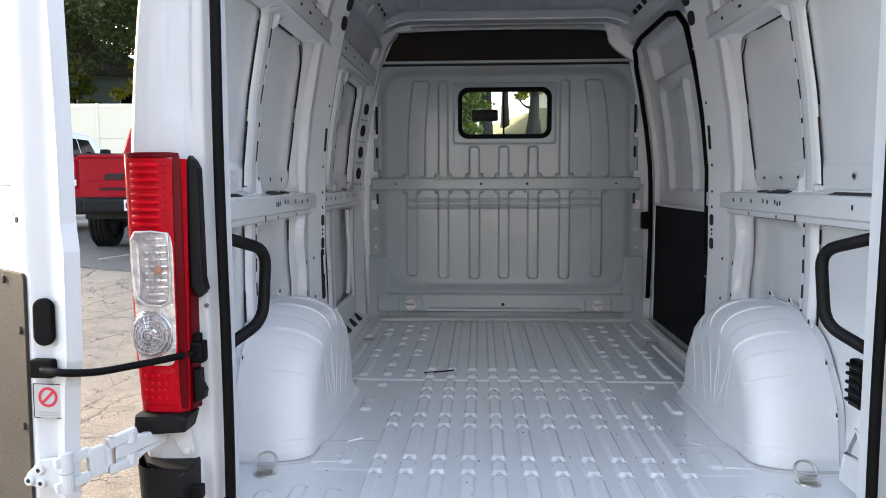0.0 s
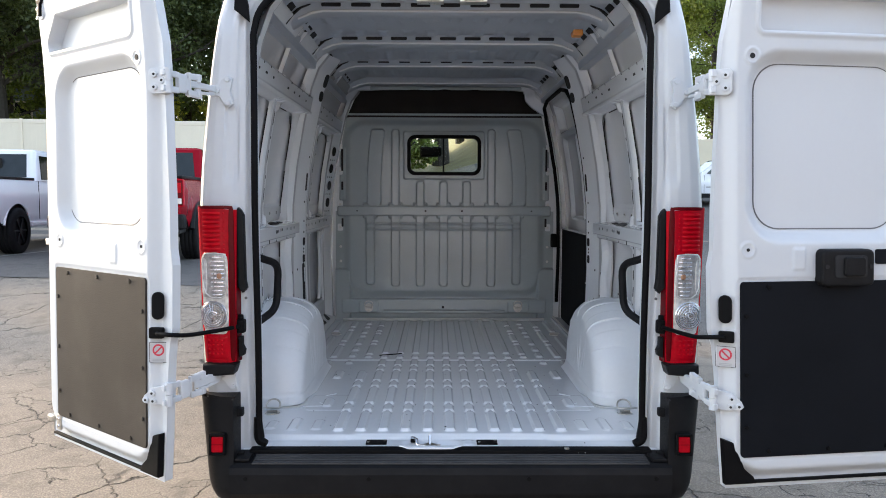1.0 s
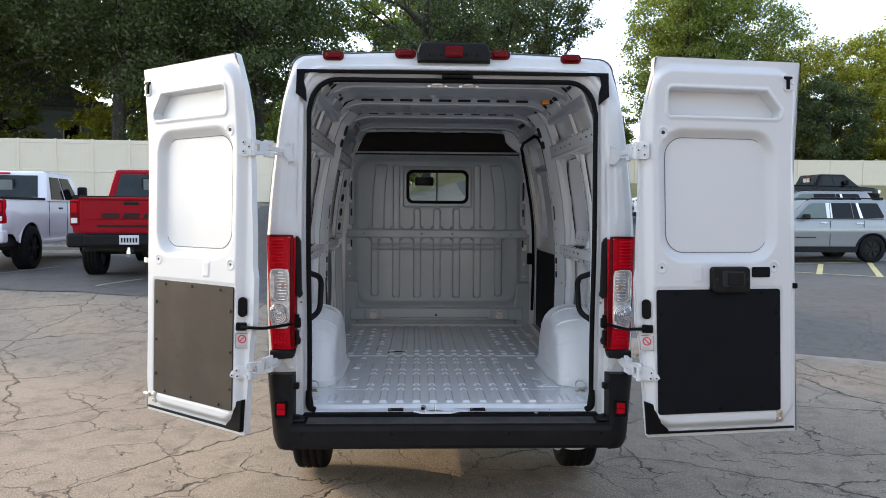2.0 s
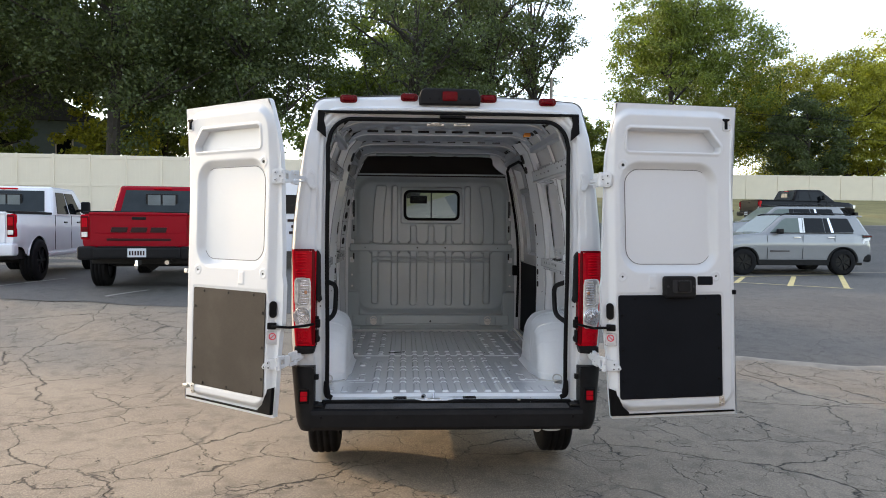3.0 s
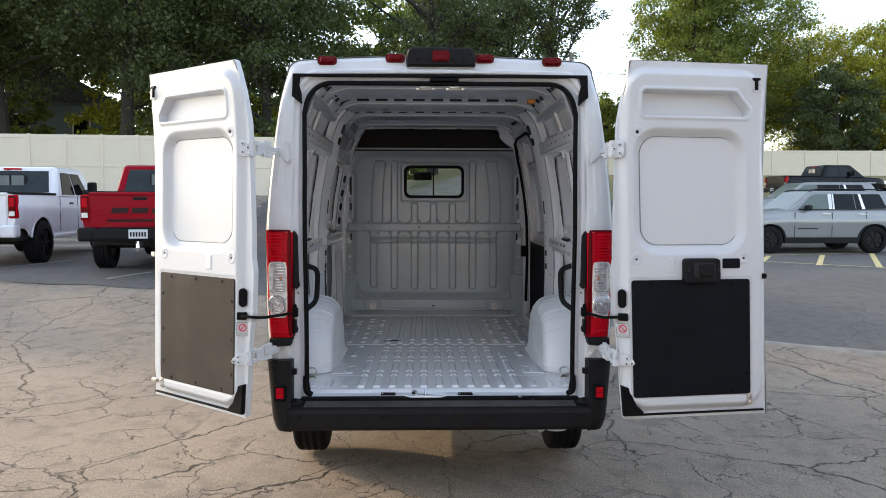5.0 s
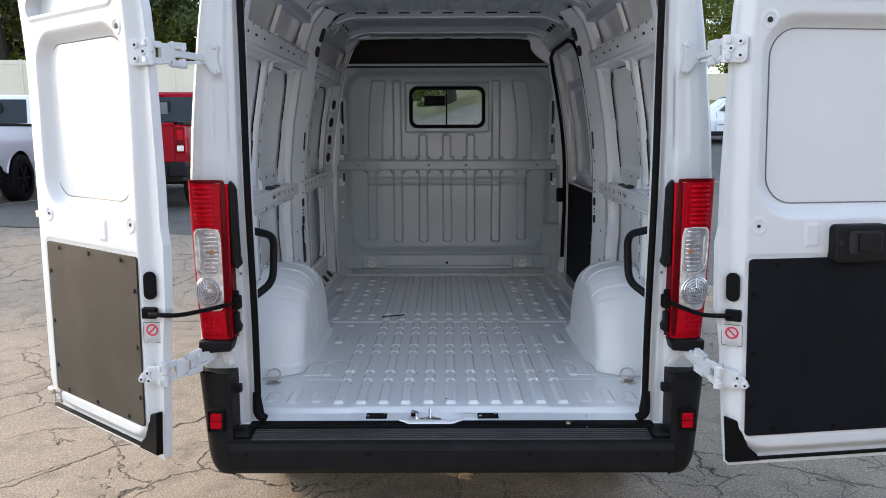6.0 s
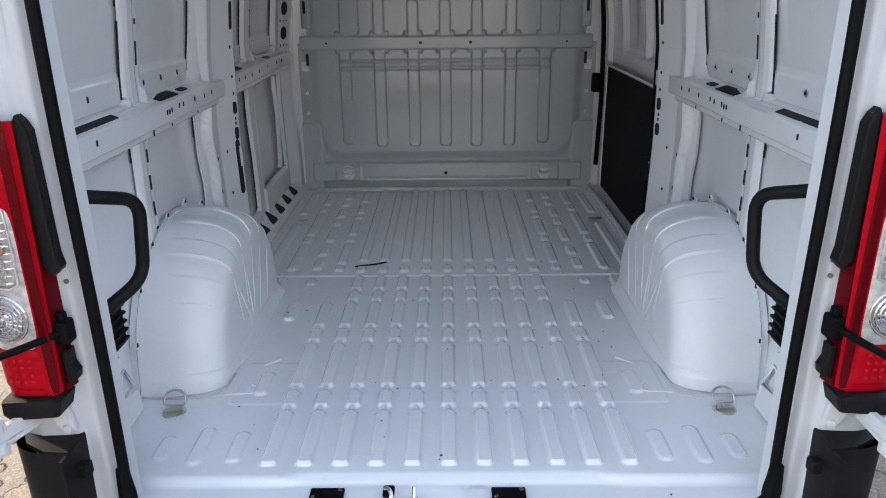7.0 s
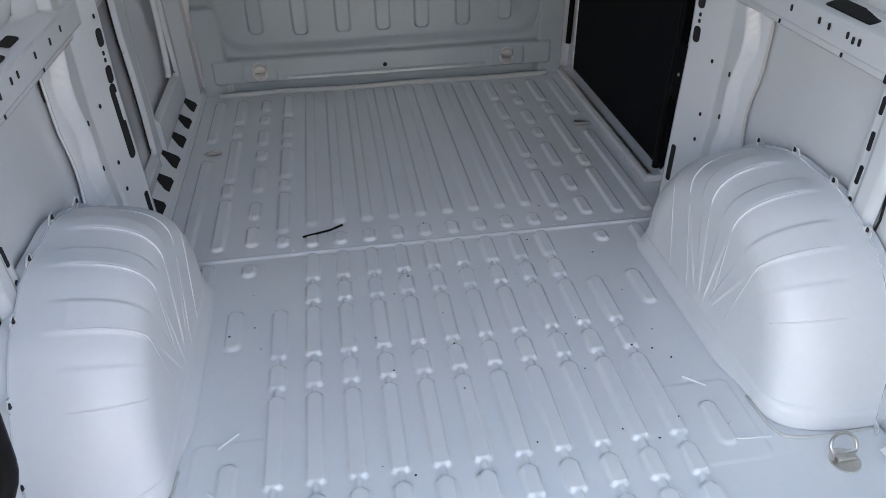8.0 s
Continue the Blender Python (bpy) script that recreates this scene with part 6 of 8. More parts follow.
    for u, z in ((0.021, 1.466), (0.665, 1.467), (0.036, 2.167), (0.224, 1.441)):
        part("hole", prism_bm(circle(0.0065 if z < 2 else 0.010, 10), 0.002, m=m @ Matrix.Translation((u, z, 0.0005 if z < 2 else 0.0065))), CAVITY, door)
    # latch in the upper free corner
    lt = part("latch_plate", prism_bm(rrect(0.06, 0.09, 0.02, 5, u1 - 0.062, 2.440), 0.008, 0.003, m=m @ Matrix.Translation((0, 0, 0.024))), WHITE, door)
    part("latch_hook", prism_bm([(-0.022, 0.03), (0.022, 0.03), (0.022, 0.018), (0.008, 0.012), (0.008, -0.036), (-0.008, -0.036), (-0.008, 0.012), (-0.022, 0.018)], 0.012, 0.003, m=m @ Matrix.Translation((u1 - 0.070, 2.443, 0.031))), RUBBER, lt)
    for k in range(3):
        part("screw", prism_bm(circle(0.007, 8), 0.006, 0.002, m=m @ Matrix.Translation((u1 - 0.042, 2.472 - 0.034 * k, 0.031))), STEEL, lt)
    # roller plate at the foot
    rp = part("roller_plate", prism_bm(rrect(0.036, 0.07, 0.008, 3, u1 - 0.105, 0.652), 0.008, 0.003, m=m @ Matrix.Translation((0, 0, -0.004))), STEEL, door, "zinc guide plate")
    for dz in (-0.016, 0.016):
        part("screw", prism_bm(circle(0.008, 8), 0.006, 0.002, m=m @ Matrix.Translation((u1 - 0.105, 0.652 + dz, 0.004))), CHROME, rp)
    if left:
        part("edge_latch", box_bm(0, 0, 0, 0.03, 0.03, 0.02, 0.005, m=m @ Matrix.Translation((u1 + 0.03, 1.45, -0.03))), STEEL, door)
        part("outer_handle", box_bm(0, 0, 0, 0.05, 0.06, 0.05, 0.012, m=m @ Matrix.Translation((u1 + 0.02, 1.22, -0.075))), PLASTIC, door)
        part("edge_latch", box_bm(0, 0, 0, 0.05, 0.03, 0.03, 0.008, m=m @ Matrix.Translation((u1 - 0.02, 0.655, -0.01))), STEEL, door)
    else:
        hd = part("handle_bezel", prism_bm(rrect(0.214, 0.138, 0.022, 5, 0.398, 1.400), 0.045, 0.014, 3, m=m @ Matrix.Translation((0, 0, -0.004))), PLASTIC, door, "black inner door handle")
        part("handle_pocket", prism_bm(rrect(0.130, 0.082, 0.012, 4, 0.405, 1.406), 0.004, 0.001, m=m @ Matrix.Translation((0, 0, 0.041))), CAVITY, hd)
        part("handle_lever", prism_bm(rrect(0.085, 0.07, 0.012, 4, 0.415, 1.406), 0.016, 0.006, 3, m=m @ Matrix.Translation((0, 0, 0.041))), PLASTIC, hd)
        for du in (-0.088, 0.088):
            part("screw", prism_bm(circle(0.008, 8), 0.004, m=m @ Matrix.Translation((0.398 + du, 1.405, 0.04))), CAVITY, hd)
        part("pocket_plate", prism_bm(rrect(0.106, 0.056, 0.008, 3, 0.588, 1.438), 0.004, 0.001, m=m @ Matrix.Translation((0, 0, 0.0))), BOARD, door, "black cover plate")
        part("edge_latch", box_bm(0, 0, 0, 0.03, 0.03, 0.03, 0.006, m=m @ Matrix.Translation((u1 + 0.005, 1.36, -0.03))), RUBBER, door)
    # hinges: bolted leaf on the door, knuckle block, slim link, forked leaf on the pillar
    for z in (2.075, 0.905):
        zb = z + (0.0 if z > 1 else 0.02)
        bp = Vector((sx * 0.945, -0.048, zb))
        lf_m = m @ Matrix.Translation((-0.092 if z > 1 else -0.080, z, -0.036)) @ pose(0, 0, 0, 0, -30, 0)
        o = [(-0.012, -0.046), (0.05, -0.048), (0.064, -0.036), (0.066, 0.034), (0.055, 0.046), (-0.012, 0.046)]
        spots = ((0.042, -0.024), (0.042, 0.022), (0.012, 0.0))
        if z < 1:
            o = [(-0.012, -0.040), (0.040, -0.042), (0.078, -0.036), (0.090, -0.024), (0.082, -0.006), (0.048, 0.026), (-0.012, 0.036)]
            spots = ((0.074, -0.022), (0.048, 0.004), (0.044, -0.026))
        h = part("hinge_leaf", prism_bm(o, 0.010, 0.003, m=lf_m), WHITE, door, "white painted hinge leaf with bolts")
        for u, v in spots:
            part("bolt", prism_bm(circle(0.012, 12), 0.009, 0.003, m=lf_m @ Matrix.Translation((u, v, 0.008))), WHITE, h)
            part("bolt_recess", prism_bm(circle(0.005, 8), 0.001, m=lf_m @ Matrix.Translation((u, v, 0.0165))), UNDER, h)
        k = m @ Vector((-0.100, z, -0.012))
        toward = (bp - k)
        c1 = k + toward * 0.52 + Vector((0, -0.010, 0))
        part("hinge_block", beam_bm(k + toward * 0.27, c1, 0.050, 0.022), WHITE, h)
        for dz in (-0.028, 0.028):
            part("hinge_arm", beam_bm(k + Vector((0, 0, dz)), k + toward * 0.30 + Vector((0, -0.006, dz)), 0.022, 0.016, 0.003), WHITE, h)
        # fork and second knuckle at the far end of the block
        for dz in (-0.030, 0.030):
            part("fork_lug", beam_bm(c1 - toward * 0.04 + Vector((0, -0.008, dz)), c1 + toward * 0.22 + Vector((0, -0.008, dz * 1.15)), 0.024, 0.020, 0.004), WHITE, h)
        for dz in (-0.024, 0.026):
            part("knuckle", tube_bm([c1 + toward * 0.17 + Vector((0, -0.010, dz - 0.012)), c1 + toward * 0.17 + Vector((0, -0.010, dz + 0.012))], 0.013, 12), WHITE, h)
        part("hinge_block", beam_bm(k + toward * 0.30 + Vector((0, -0.012, 0)), c1 - toward * 0.06 + Vector((0, -0.008, 0)), 0.070, 0.016), WHITE, h)
        for dz in (-0.034, -0.012, 0.012, 0.034):
            part("knuckle", tube_bm([k + toward * 0.12 + Vector((0, -0.012, dz - 0.011)), k + toward * 0.12 + Vector((0, -0.012, dz + 0.011))], 0.0145, 12), WHITE, h)
        part("hinge_pin", tube_bm([c1 + Vector((0, -0.008, -0.045)), c1 + Vector((0, -0.008, 0.045))], 0.008, 10), STEEL, h)
        part("link_bar", beam_bm(c1 + Vector((0, -0.004, 0.004)), bp + Vector((0, -0.004, 0.004)), 0.024 if z > 1 else 0.034, 0.018, 0.004), WHITE, h)
        part("link_rib", beam_bm(c1 + Vector((0, -0.016, -0.028)), bp + Vector((0, -0.006, -0.016)), 0.012, 0.012, 0.003), WHITE, h)
        o = [(-0.050, -0.052), (-0.030, -0.066), (-0.012, -0.052), (0.004, -0.022), (0.044, -0.018), (0.048, 0.020), (0.006, 0.024), (-0.010, 0.050), (-0.030, 0.062), (-0.048, 0.046), (-0.040, 0.0)]
        pl = part("pillar_leaf", prism_bm([(sx * u, v) for u, v in o][::sx], 0.012, 0.003, m=basis((sx * 0.925, -0.031, zb), (1, 0, 0), (0, 0, 1), (0, -1, 0))), WHITE, van, "white forked hinge leaf on the pillar")
        for u, v in ((-0.031, -0.048), (-0.030, 0.044), (0.012, 0.0)):
            part("bolt", prism_bm(circle(0.011, 12), 0.009, 0.003, m=basis((sx * (0.925 + u), -0.041, zb + v), (1, 0, 0), (0, 0, 1), (0, -1, 0))), WHITE, pl)
    # check strap from pillar to door
    s0 = Vector((sx * 0.862, -0.045, 1.128))
    s1, s2 = e @ Vector((-0.062, 1.140, 0.032)), e @ Vector((0.0, 1.142, 0.016))
    mid = (s0 + s1) / 2 + Vector((0, -0.012, -0.006))
    st = part("check_strap", tube_bm(smooth_path([s0, (s0 + mid) / 2 + Vector((0, -0.008, 0.0)), mid, (s1 + mid) / 2 + Vector((0, -0.006, -0.004)), s1, s2], 6), 0.0085, 10), RUBBER, door, "black rubber check strap", True)
    part("strap_clamp", box_bm(s0.x, s0.y + 0.01, s0.z, 0.040, 0.04, 0.055, 0.008, bm=box_bm(s0.x, s0.y + 0.012, s0.z + 0.034, 0.024, 0.02, 0.028, 0.008)), RUBBER, st)
    return door


# left door takes the board colour lightened for glare, right door the plain one
rear_door(-1, (-1.163, -0.242, 0), (-0.7934, 0.6088, 0), (-0.6088, -0.7934, 0), 0.80, GLAREBOARD, True)
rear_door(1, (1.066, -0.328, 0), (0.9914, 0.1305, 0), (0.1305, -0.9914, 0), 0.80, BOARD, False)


# ---- running gear ----
def wheel(par, c, r, w, rim, spokes=10, name="wheel", hub=0.62, tread=True):
    """A tyre on its axle along x, with grooves, and a spoked rim."""
    c = Vector(c)
    n = 40
    prof = [(-0.5, hub), (-0.5, 0.80), (-0.47, 0.93), (-0.40, 0.985)]
    for g in (-0.22, 0.0, 0.22):
        prof += [(g - 0.045, 1.0), (g - 0.03, 0.975), (g + 0.03, 0.975), (g + 0.045, 1.0)]
    prof += [(0.40, 0.985), (0.47, 0.93), (0.5, 0.80), (0.5, hub)]
    a = np.linspace(0, 2 * math.pi, n + 1)
    A, K = np.meshgrid(a, np.arange(len(prof)))
    px, pr = np.array([p[0] for p in prof]) * w, np.array([p[1] for p in prof]) * r
    wh = thing(name, None)
    wh.parent = par
    grid_mesh("tyre", c.x + px[K], c.y + pr[K] * np.cos(A), c.z + pr[K] * np.sin(A), TYRE, wh, "worn black tyre")
    bm = tube_bm([c + Vector((-0.36 * w, 0, 0)), c + Vector((0.36 * w, 0, 0))], r * hub, 32)
    part("rim", bm, BLACKRIM if rim is BLACKRIM else UNDER, wh)
    side = 1 if c.x > 0 else -1
    bm = tube_bm([c + Vector((side * 0.36 * w, 0, 0)), c + Vector((side * 0.46 * w, 0, 0))], r * 0.12, 14)
    for k in range(spokes):
        t = 2 * math.pi * k / spokes
        bm = box_bm(side * 0.40 * w, r * 0.34, 0, 0.03, r * 0.52, r * 0.09, 0.008, 1, m=Matrix.Translation(c) @ Matrix.Rotation(t, 4, "X"), bm=bm)
    part("spokes", bm, rim, wh)
    return wh


for sx in (-1, 1):
    wheel(van, (sx * 0.90, 0.93, 0.335), 0.355, 0.225, ALLOY, 6)
    wheel(van, (sx * 0.90, 4.40, 0.345), 0.36, 0.225, ALLOY, 6)
part("axle_beam", tube_bm([(-0.8, 0.90, 0.33), (0.8, 0.90, 0.33)], 0.05, 12), UNDER, van)
part("underfloor", box_bm(0, 2.4, 0.52, 1.7, 4.9, 0.10, 0.02), UNDER, van)
part("exhaust_tip", tube_bm(smooth_path([(0.50, 0.9, 0.40), (0.56, 0.3, 0.41), (0.62, 0.02, 0.41)], 5), 0.03, 12), STEEL, van, "steel exhaust tip")
part("tow_eye", tube_bm(smooth_path([(0.63, -0.02, 0.435), (0.66, -0.06, 0.425), (0.74, -0.06, 0.425), (0.77, -0.02, 0.435)], 5), 0.012, 8), WHITE, van)
part("spare_carrier", box_bm(-0.2, 0.35, 0.43, 0.7, 0.05, 0.05, 0.01), UNDER, van)
stick = part("cable_tie", tube_bm([(-0.425, 1.585, FLOOR + 0.014), (-0.33, 1.61, FLOOR + 0.016), (-0.285, 1.64, FLOOR + 0.014)], 0.004, 6), RUBBER)
tagged(stick, "thin black plastic cable tie lying on the floor", "cable tie")


# ---- parked vehicles ----
def hull(name, outline, half, material, par, shoulder=None, tuck=0.0, label="", crown=0.06):
    """A body from its side outline (y, z), drawn in above the shoulder and below the waist."""
    own = bmesh.new()
    xs = np.linspace(-1, 1, 9)
    rings = []
    for x in xs:
        ring = []
        for y, z in outline:
            k = 1.0
            if shoulder and z > shoulder:
                k -= tuck * (z - shoulder)
            k -= 0.05 * max(0, 0.6 - z)
            ring.append(own.verts.new((x * half * k, y + crown * (abs(x) ** 3) * (1 if y < outline_mid(outline) else -1), z - 0.02 * abs(x) ** 4)))
        rings.append(ring)
    n = len(outline)
    for i in range(len(xs) - 1):
        for k in range(n):
            own.faces.new((rings[i][k], rings[i][(k + 1) % n], rings[i + 1][(k + 1) % n], rings[i + 1][k]))
    own.faces.new(rings[0])
    own.faces.new(rings[-1][::-1])
    bmesh.ops.recalc_face_normals(own, faces=own.faces)
    sharp = [e for e in own.edges if len(e.link_faces) == 2 and e.calc_face_angle(0) > 0.9]
    bmesh.ops.bevel(own, geom=sharp, offset=0.025, segments=2, profile=0.6, affect="EDGES")
    ob = part(name, own, material, par, label)
    return ob


def outline_mid(o):
    ys = [p[0] for p in o]
    return (min(ys) + max(ys)) / 2


def frustum(par, y0, y1, y2, y3, z0, z1, w0, w1, paint, rear_win, front_win, side_splits, name="cab_roof", rear_glass=TINT):
    """A glasshouse: base y0..y3 at z0, roof y1..y2 at z1; panes set just proud in their faces."""
    base = [(-w0, y0, z0), (w0, y0, z0), (w0, y3, z0), (-w0, y3, z0)]
    top = [(-w1, y1, z1), (w1, y1, z1), (w1, y2, z1), (-w1, y2, z1)]
    own = bmesh.new()
    v = [own.verts.new(p) for p in base + top]
    for f in ((0, 1, 5, 4), (1, 2, 6, 5), (2, 3, 7, 6), (3, 0, 4, 7), (4, 5, 6, 7), (3, 2, 1, 0)):
        own.faces.new([v[k] for k in f])
    bmesh.ops.recalc_face_normals(own, faces=own.faces)
    es = [e for e in own.edges if not (e.verts[0].co.z < z0 + 0.01 and e.verts[1].co.z < z0 + 0.01)]
    bmesh.ops.bevel(own, geom=es, offset=0.09, segments=3, profile=0.6, affect="EDGES")
    part(name, own, paint, par)

    def pane(c, u0, u1, v0, v1, nm, material=TINT, lift=0.012):
        c = [Vector(p) for p in c]
        at = lambda u, w: (c[0] * (1 - u) + c[1] * u) * (1 - w) + (c[3] * (1 - u) + c[2] * u) * w
        nrm = (c[1] - c[0]).cross(c[3] - c[0]).normalized()
        cen = sum(c, Vector()) / 4
        mid = Vector((0, (y0 + y3) / 2, (z0 + z1) / 2))
        if nrm.dot(cen - mid) < 0:
            nrm = -nrm
        q = [at(u0, v0), at(u1, v0), at(u1, v1), at(u0, v1)]
        bm = bmesh.new()
        lo = [bm.verts.new(p + nrm * -0.01) for p in q]
        hi = [bm.verts.new(p + nrm * lift) for p in q]
        bm.faces.new(hi)
        for k in range(4):
            bm.faces.new((lo[k], lo[(k + 1) % 4], hi[(k + 1) % 4], hi[k]))
        return part(nm, bm, material, par)

    pane((base[0], base[1], top[1], top[0]), 0.09, 0.91, *rear_win, "rear_window", rear_glass)
    pane((base[2], base[3], top[3], top[2]), 0.06, 0.94, *front_win, "windscreen", SCREEN)
    for f in ((base[1], base[2], top[2], top[1]), (base[0], base[3], top[3], top[0])):
        for a, b in side_splits:
            pane(f, a, b, 0.05, 0.80, "side_window")
    return pane


def paint(name, c, flake=0.0, coat=0.35, spec=0.5):
    return mat(name, c, 0.25, flake, vary=0.03, scale=2, coat=coat, spec=spec)


WPAINT = paint("white_car_paint", (0.70, 0.70, 0.73))
RPAINT = paint("red_car_paint", (0.24, 0.002, 0.010), 0.0, 0.05, 0.10)
SPAINT = paint("silver_car_paint", (0.25, 0.255, 0.262), 0.2, 0.3)
KPAINT = paint("black_car_paint", (0.004, 0.004, 0.005), 0.0, 0.1, 0.12)
PLATE = mat("number_plate", (0.55, 0.58, 0.62), 0.4, vary=0.05)
LETTER = mat("dark_emblem", (0.02, 0.008, 0.009), 0.35, vary=0.1, spec=0.2)
FILM = mat("white_protective_film", (0.75, 0.76, 0.78), 0.4, vary=0.03)
SCREEN = mat("windscreen_glass", (0.13, 0.16, 0.15), 0.12, vary=0.05, coat=0.0, spec=0.25)
CABPANE = mat("dark_cab_pane", (0.028, 0.034, 0.037), 0.1, vary=0.2, scale=4, spec=0.2)
# opaque grey that paints the daylight showing through the cab
PANEGREY = mat("daylit_cab_pane", (0.13, 0.15, 0.155), 0.1, vary=0.2, scale=4, spec=0.2)
LAMPDARK = mat("smoked_lamp_glass", (0.03, 0.03, 0.032), 0.1, vary=0.3, scale=30, coat=0.8)


def car_shell(name, par, material, top, half, sill, arches, radius, section, caps=(0.0, 5.2), label=""):
    """A car body lofted along y: top edge and half width by station, round wheel arches, a curved flank."""
    ys = np.unique(np.concatenate([np.linspace(caps[0], caps[1], 70)] + [c + radius * np.cos(np.linspace(0, math.pi, 15)) for c in arches]))
    rings = []
    for y in ys:
        zb = float(lerp(y, sill)) if isinstance(sill, list) else sill
        base = zb
        for c in arches:
            if abs(y - c) < radius:
                zb = max(zb, 0.40 + math.sqrt(max(0, radius ** 2 - (y - c) ** 2)))
        zt, w = float(lerp(y, top)), float(lerp(y, half))
        zb = min(zb, zt - 0.06)
        ring = []
        for v in np.linspace(0, 1, 15):
            z = zb + (zt - zb) * v
            ring.append((w * float(lerp((z - base) / max(0.2, zt - base), section)), y, z))
        xs = ring[-1][0]
        ring += [(xs * k, y, zt + 0.045 * (1 - k * k)) for k in (0.93, 0.8, 0.5, 0.2, 0.0)]
        rings.append(ring)
    R = np.array(rings)
    L = R[:, ::-1] * (-1, 1, 1)
    A = np.concatenate([R, L[:, 1:]], 1)
    ob = grid_mesh(name, A[..., 0], A[..., 1], A[..., 2], material, par, label, flip=True)
    for k, r in ((0, A[0]), (-1, A[-1])):
        # end face, closed by a strip from one flank to the other
        m = len(r) // 2
        vs = [tuple(p) for p in r]
        fs = [(i, i + 1, len(r) - 2 - i, len(r) - 1 - i) for i in range(m)]
        pydata("end_panel", vs, fs, material, ob)
    return ob


def pickup(m, body, label, bumper_paint, rim=BLACKRIM, emblem=False, flares=False):
    p = thing("pickup_truck", m, label, "pickup", "parked pickups")
    sec = [(0.0, 0.93), (0.15, 0.965), (0.40, 0.985), (0.62, 1.0), (0.72, 0.995), (0.80, 0.975), (0.95, 0.955), (1.0, 0.93)]
    car_shell("truck_body", p, body, [(0.08, 1.36), (2.05, 1.37), (2.10, 1.37), (4.3, 1.36), (5.4, 1.30), (5.75, 1.20), (5.88, 1.05)],
              [(0.08, 0.965), (0.25, 1.0), (4.9, 1.0), (5.5, 0.97), (5.8, 0.88), (5.88, 0.80)], [(0.08, 0.74), (0.55, 0.70), (0.68, 0.56), (5.3, 0.56), (5.6, 0.62)], (1.22, 4.93), 0.52, sec, (0.08, 5.88))
    frustum(p, 2.06, 2.34, 3.75, 4.55, 1.35, 1.98, 0.965, 0.85, body, (0.12, 0.84), (0.10, 0.9), ((0.10, 0.395), (0.43, 0.74)), "truck_cab", CABPANE)
    part("sliding_pane_frame", box_bm(0, 2.17, 1.66, 0.62, 0.022, 0.30, 0.01, m=None), BLACKRIM, p)
    # panes coloured as if bright background showed through
    for x in (-0.145, 0.145):
        part("sliding_pane", box_bm(x, 2.155, 1.66, 0.25, 0.016, 0.25, 0.008), PANEGREY, p)
    # bed rim and dark inside
    part("bed_cover", box_bm(0, 1.08, 1.405, 1.70, 1.86, 0.024, 0.008), PLASTIC, p)
    for sx in (-1, 1):
        part("bed_rail", box_bm(sx * 0.90, 1.08, 1.385, 0.10, 1.92, 0.05, 0.015), PLASTIC, p)
    tg = part("tailgate", prism_bm(rrect(1.62, 0.60, 0.05, 4), 0.05, 0.02, m=basis((0, 0.105, 1.085), (1, 0, 0), (0, 0, 1), (0, -1, 0))), body, p)
    part("tailgate_spoiler", box_bm(0, 0.075, 1.368, 1.64, 0.09, 0.05, 0.018), body, tg)
    part("tailgate_swage", box_bm(0, 0.062, 1.03, 1.46, 0.03, 0.022, 0.008), body, tg)
    part("tailgate_handle", box_bm(0, 0.052, 1.29, 0.24, 0.016, 0.05, 0.01), PLASTIC, tg)
    if emblem:
        for k in range(3):
            q = [(-0.145, -0.046), (0.120, -0.046), (0.145, 0.046), (-0.120, 0.046)]
            b = prism_bm(q, 0.016, 0.006, m=basis((-0.33 + 0.33 * k, 0.056, 1.085), (1, 0, 0), (0, 0, 1), (0, -1, 0)))
            part("emblem_block", b, LETTER, tg)
        part("emblem_bar", box_bm(0, 0.052, 0.912, 1.08, 0.010, 0.040, 0.008, 1), LETTER, tg)
    for sx in (-1, 1):
        t = part("tail_light", box_bm(sx * 0.90, 0.13, 1.13, 0.15, 0.14, 0.44, 0.03), REDLENS, p, "red tail light")
        part("lamp_bezel", box_bm(sx * 0.90, 0.075, 1.13, 0.13, 0.05, 0.40, 0.02), DARKRED, t)
        part("lamp_cell", box_bm(sx * 0.90, 0.055, 1.21, 0.09, 0.03, 0.16, 0.01), REDLENS, t)
        part("reversing_field", box_bm(sx * 0.90, 0.052, 1.0, 0.10, 0.03, 0.09, 0.01), CLEAR, t)
        b = box_bm(sx * 1.12, 3.72, 1.55, 0.20, 0.12, 0.28, 0.05, 3)
        part("door_mirror", box_bm(sx * 1.01, 3.75, 1.48, 0.18, 0.06, 0.06, 0.02, bm=b), PLASTIC, p)
        part("headlight", box_bm(sx * 0.76, 5.76, 1.08, 0.3, 0.16, 0.2, 0.04), CLEAR, p)
        for y in (2.75, 3.6):
            part("door_handle", box_bm(sx * 0.995, y, 1.20, 0.03, 0.18, 0.035, 0.01), BLACKRIM, p)
        for y in (2.10, 3.12, 4.05):
            part("door_gap", box_bm(sx * 0.995, y, 0.98, 0.008, 0.012, 0.74), CAVITY, p)
        part("rocker", box_bm(sx * 0.95, 3.08, 0.52, 0.08, 2.6, 0.10, 0.03), PLASTIC if flares else body, p)
        for y in (1.22, 4.93):
            part("arch_lip", tube_bm([(sx * 0.965, y - 0.53 * math.cos(math.pi * k / 14), 0.42 + 0.53 * math.sin(math.pi * k / 14)) for k in range(1, 14)], 0.055 if flares else 0.022, 8), PLASTIC if flares else body, p)
            wheel(p, (sx * 0.885, y, 0.42), 0.43, 0.29, rim, 6)
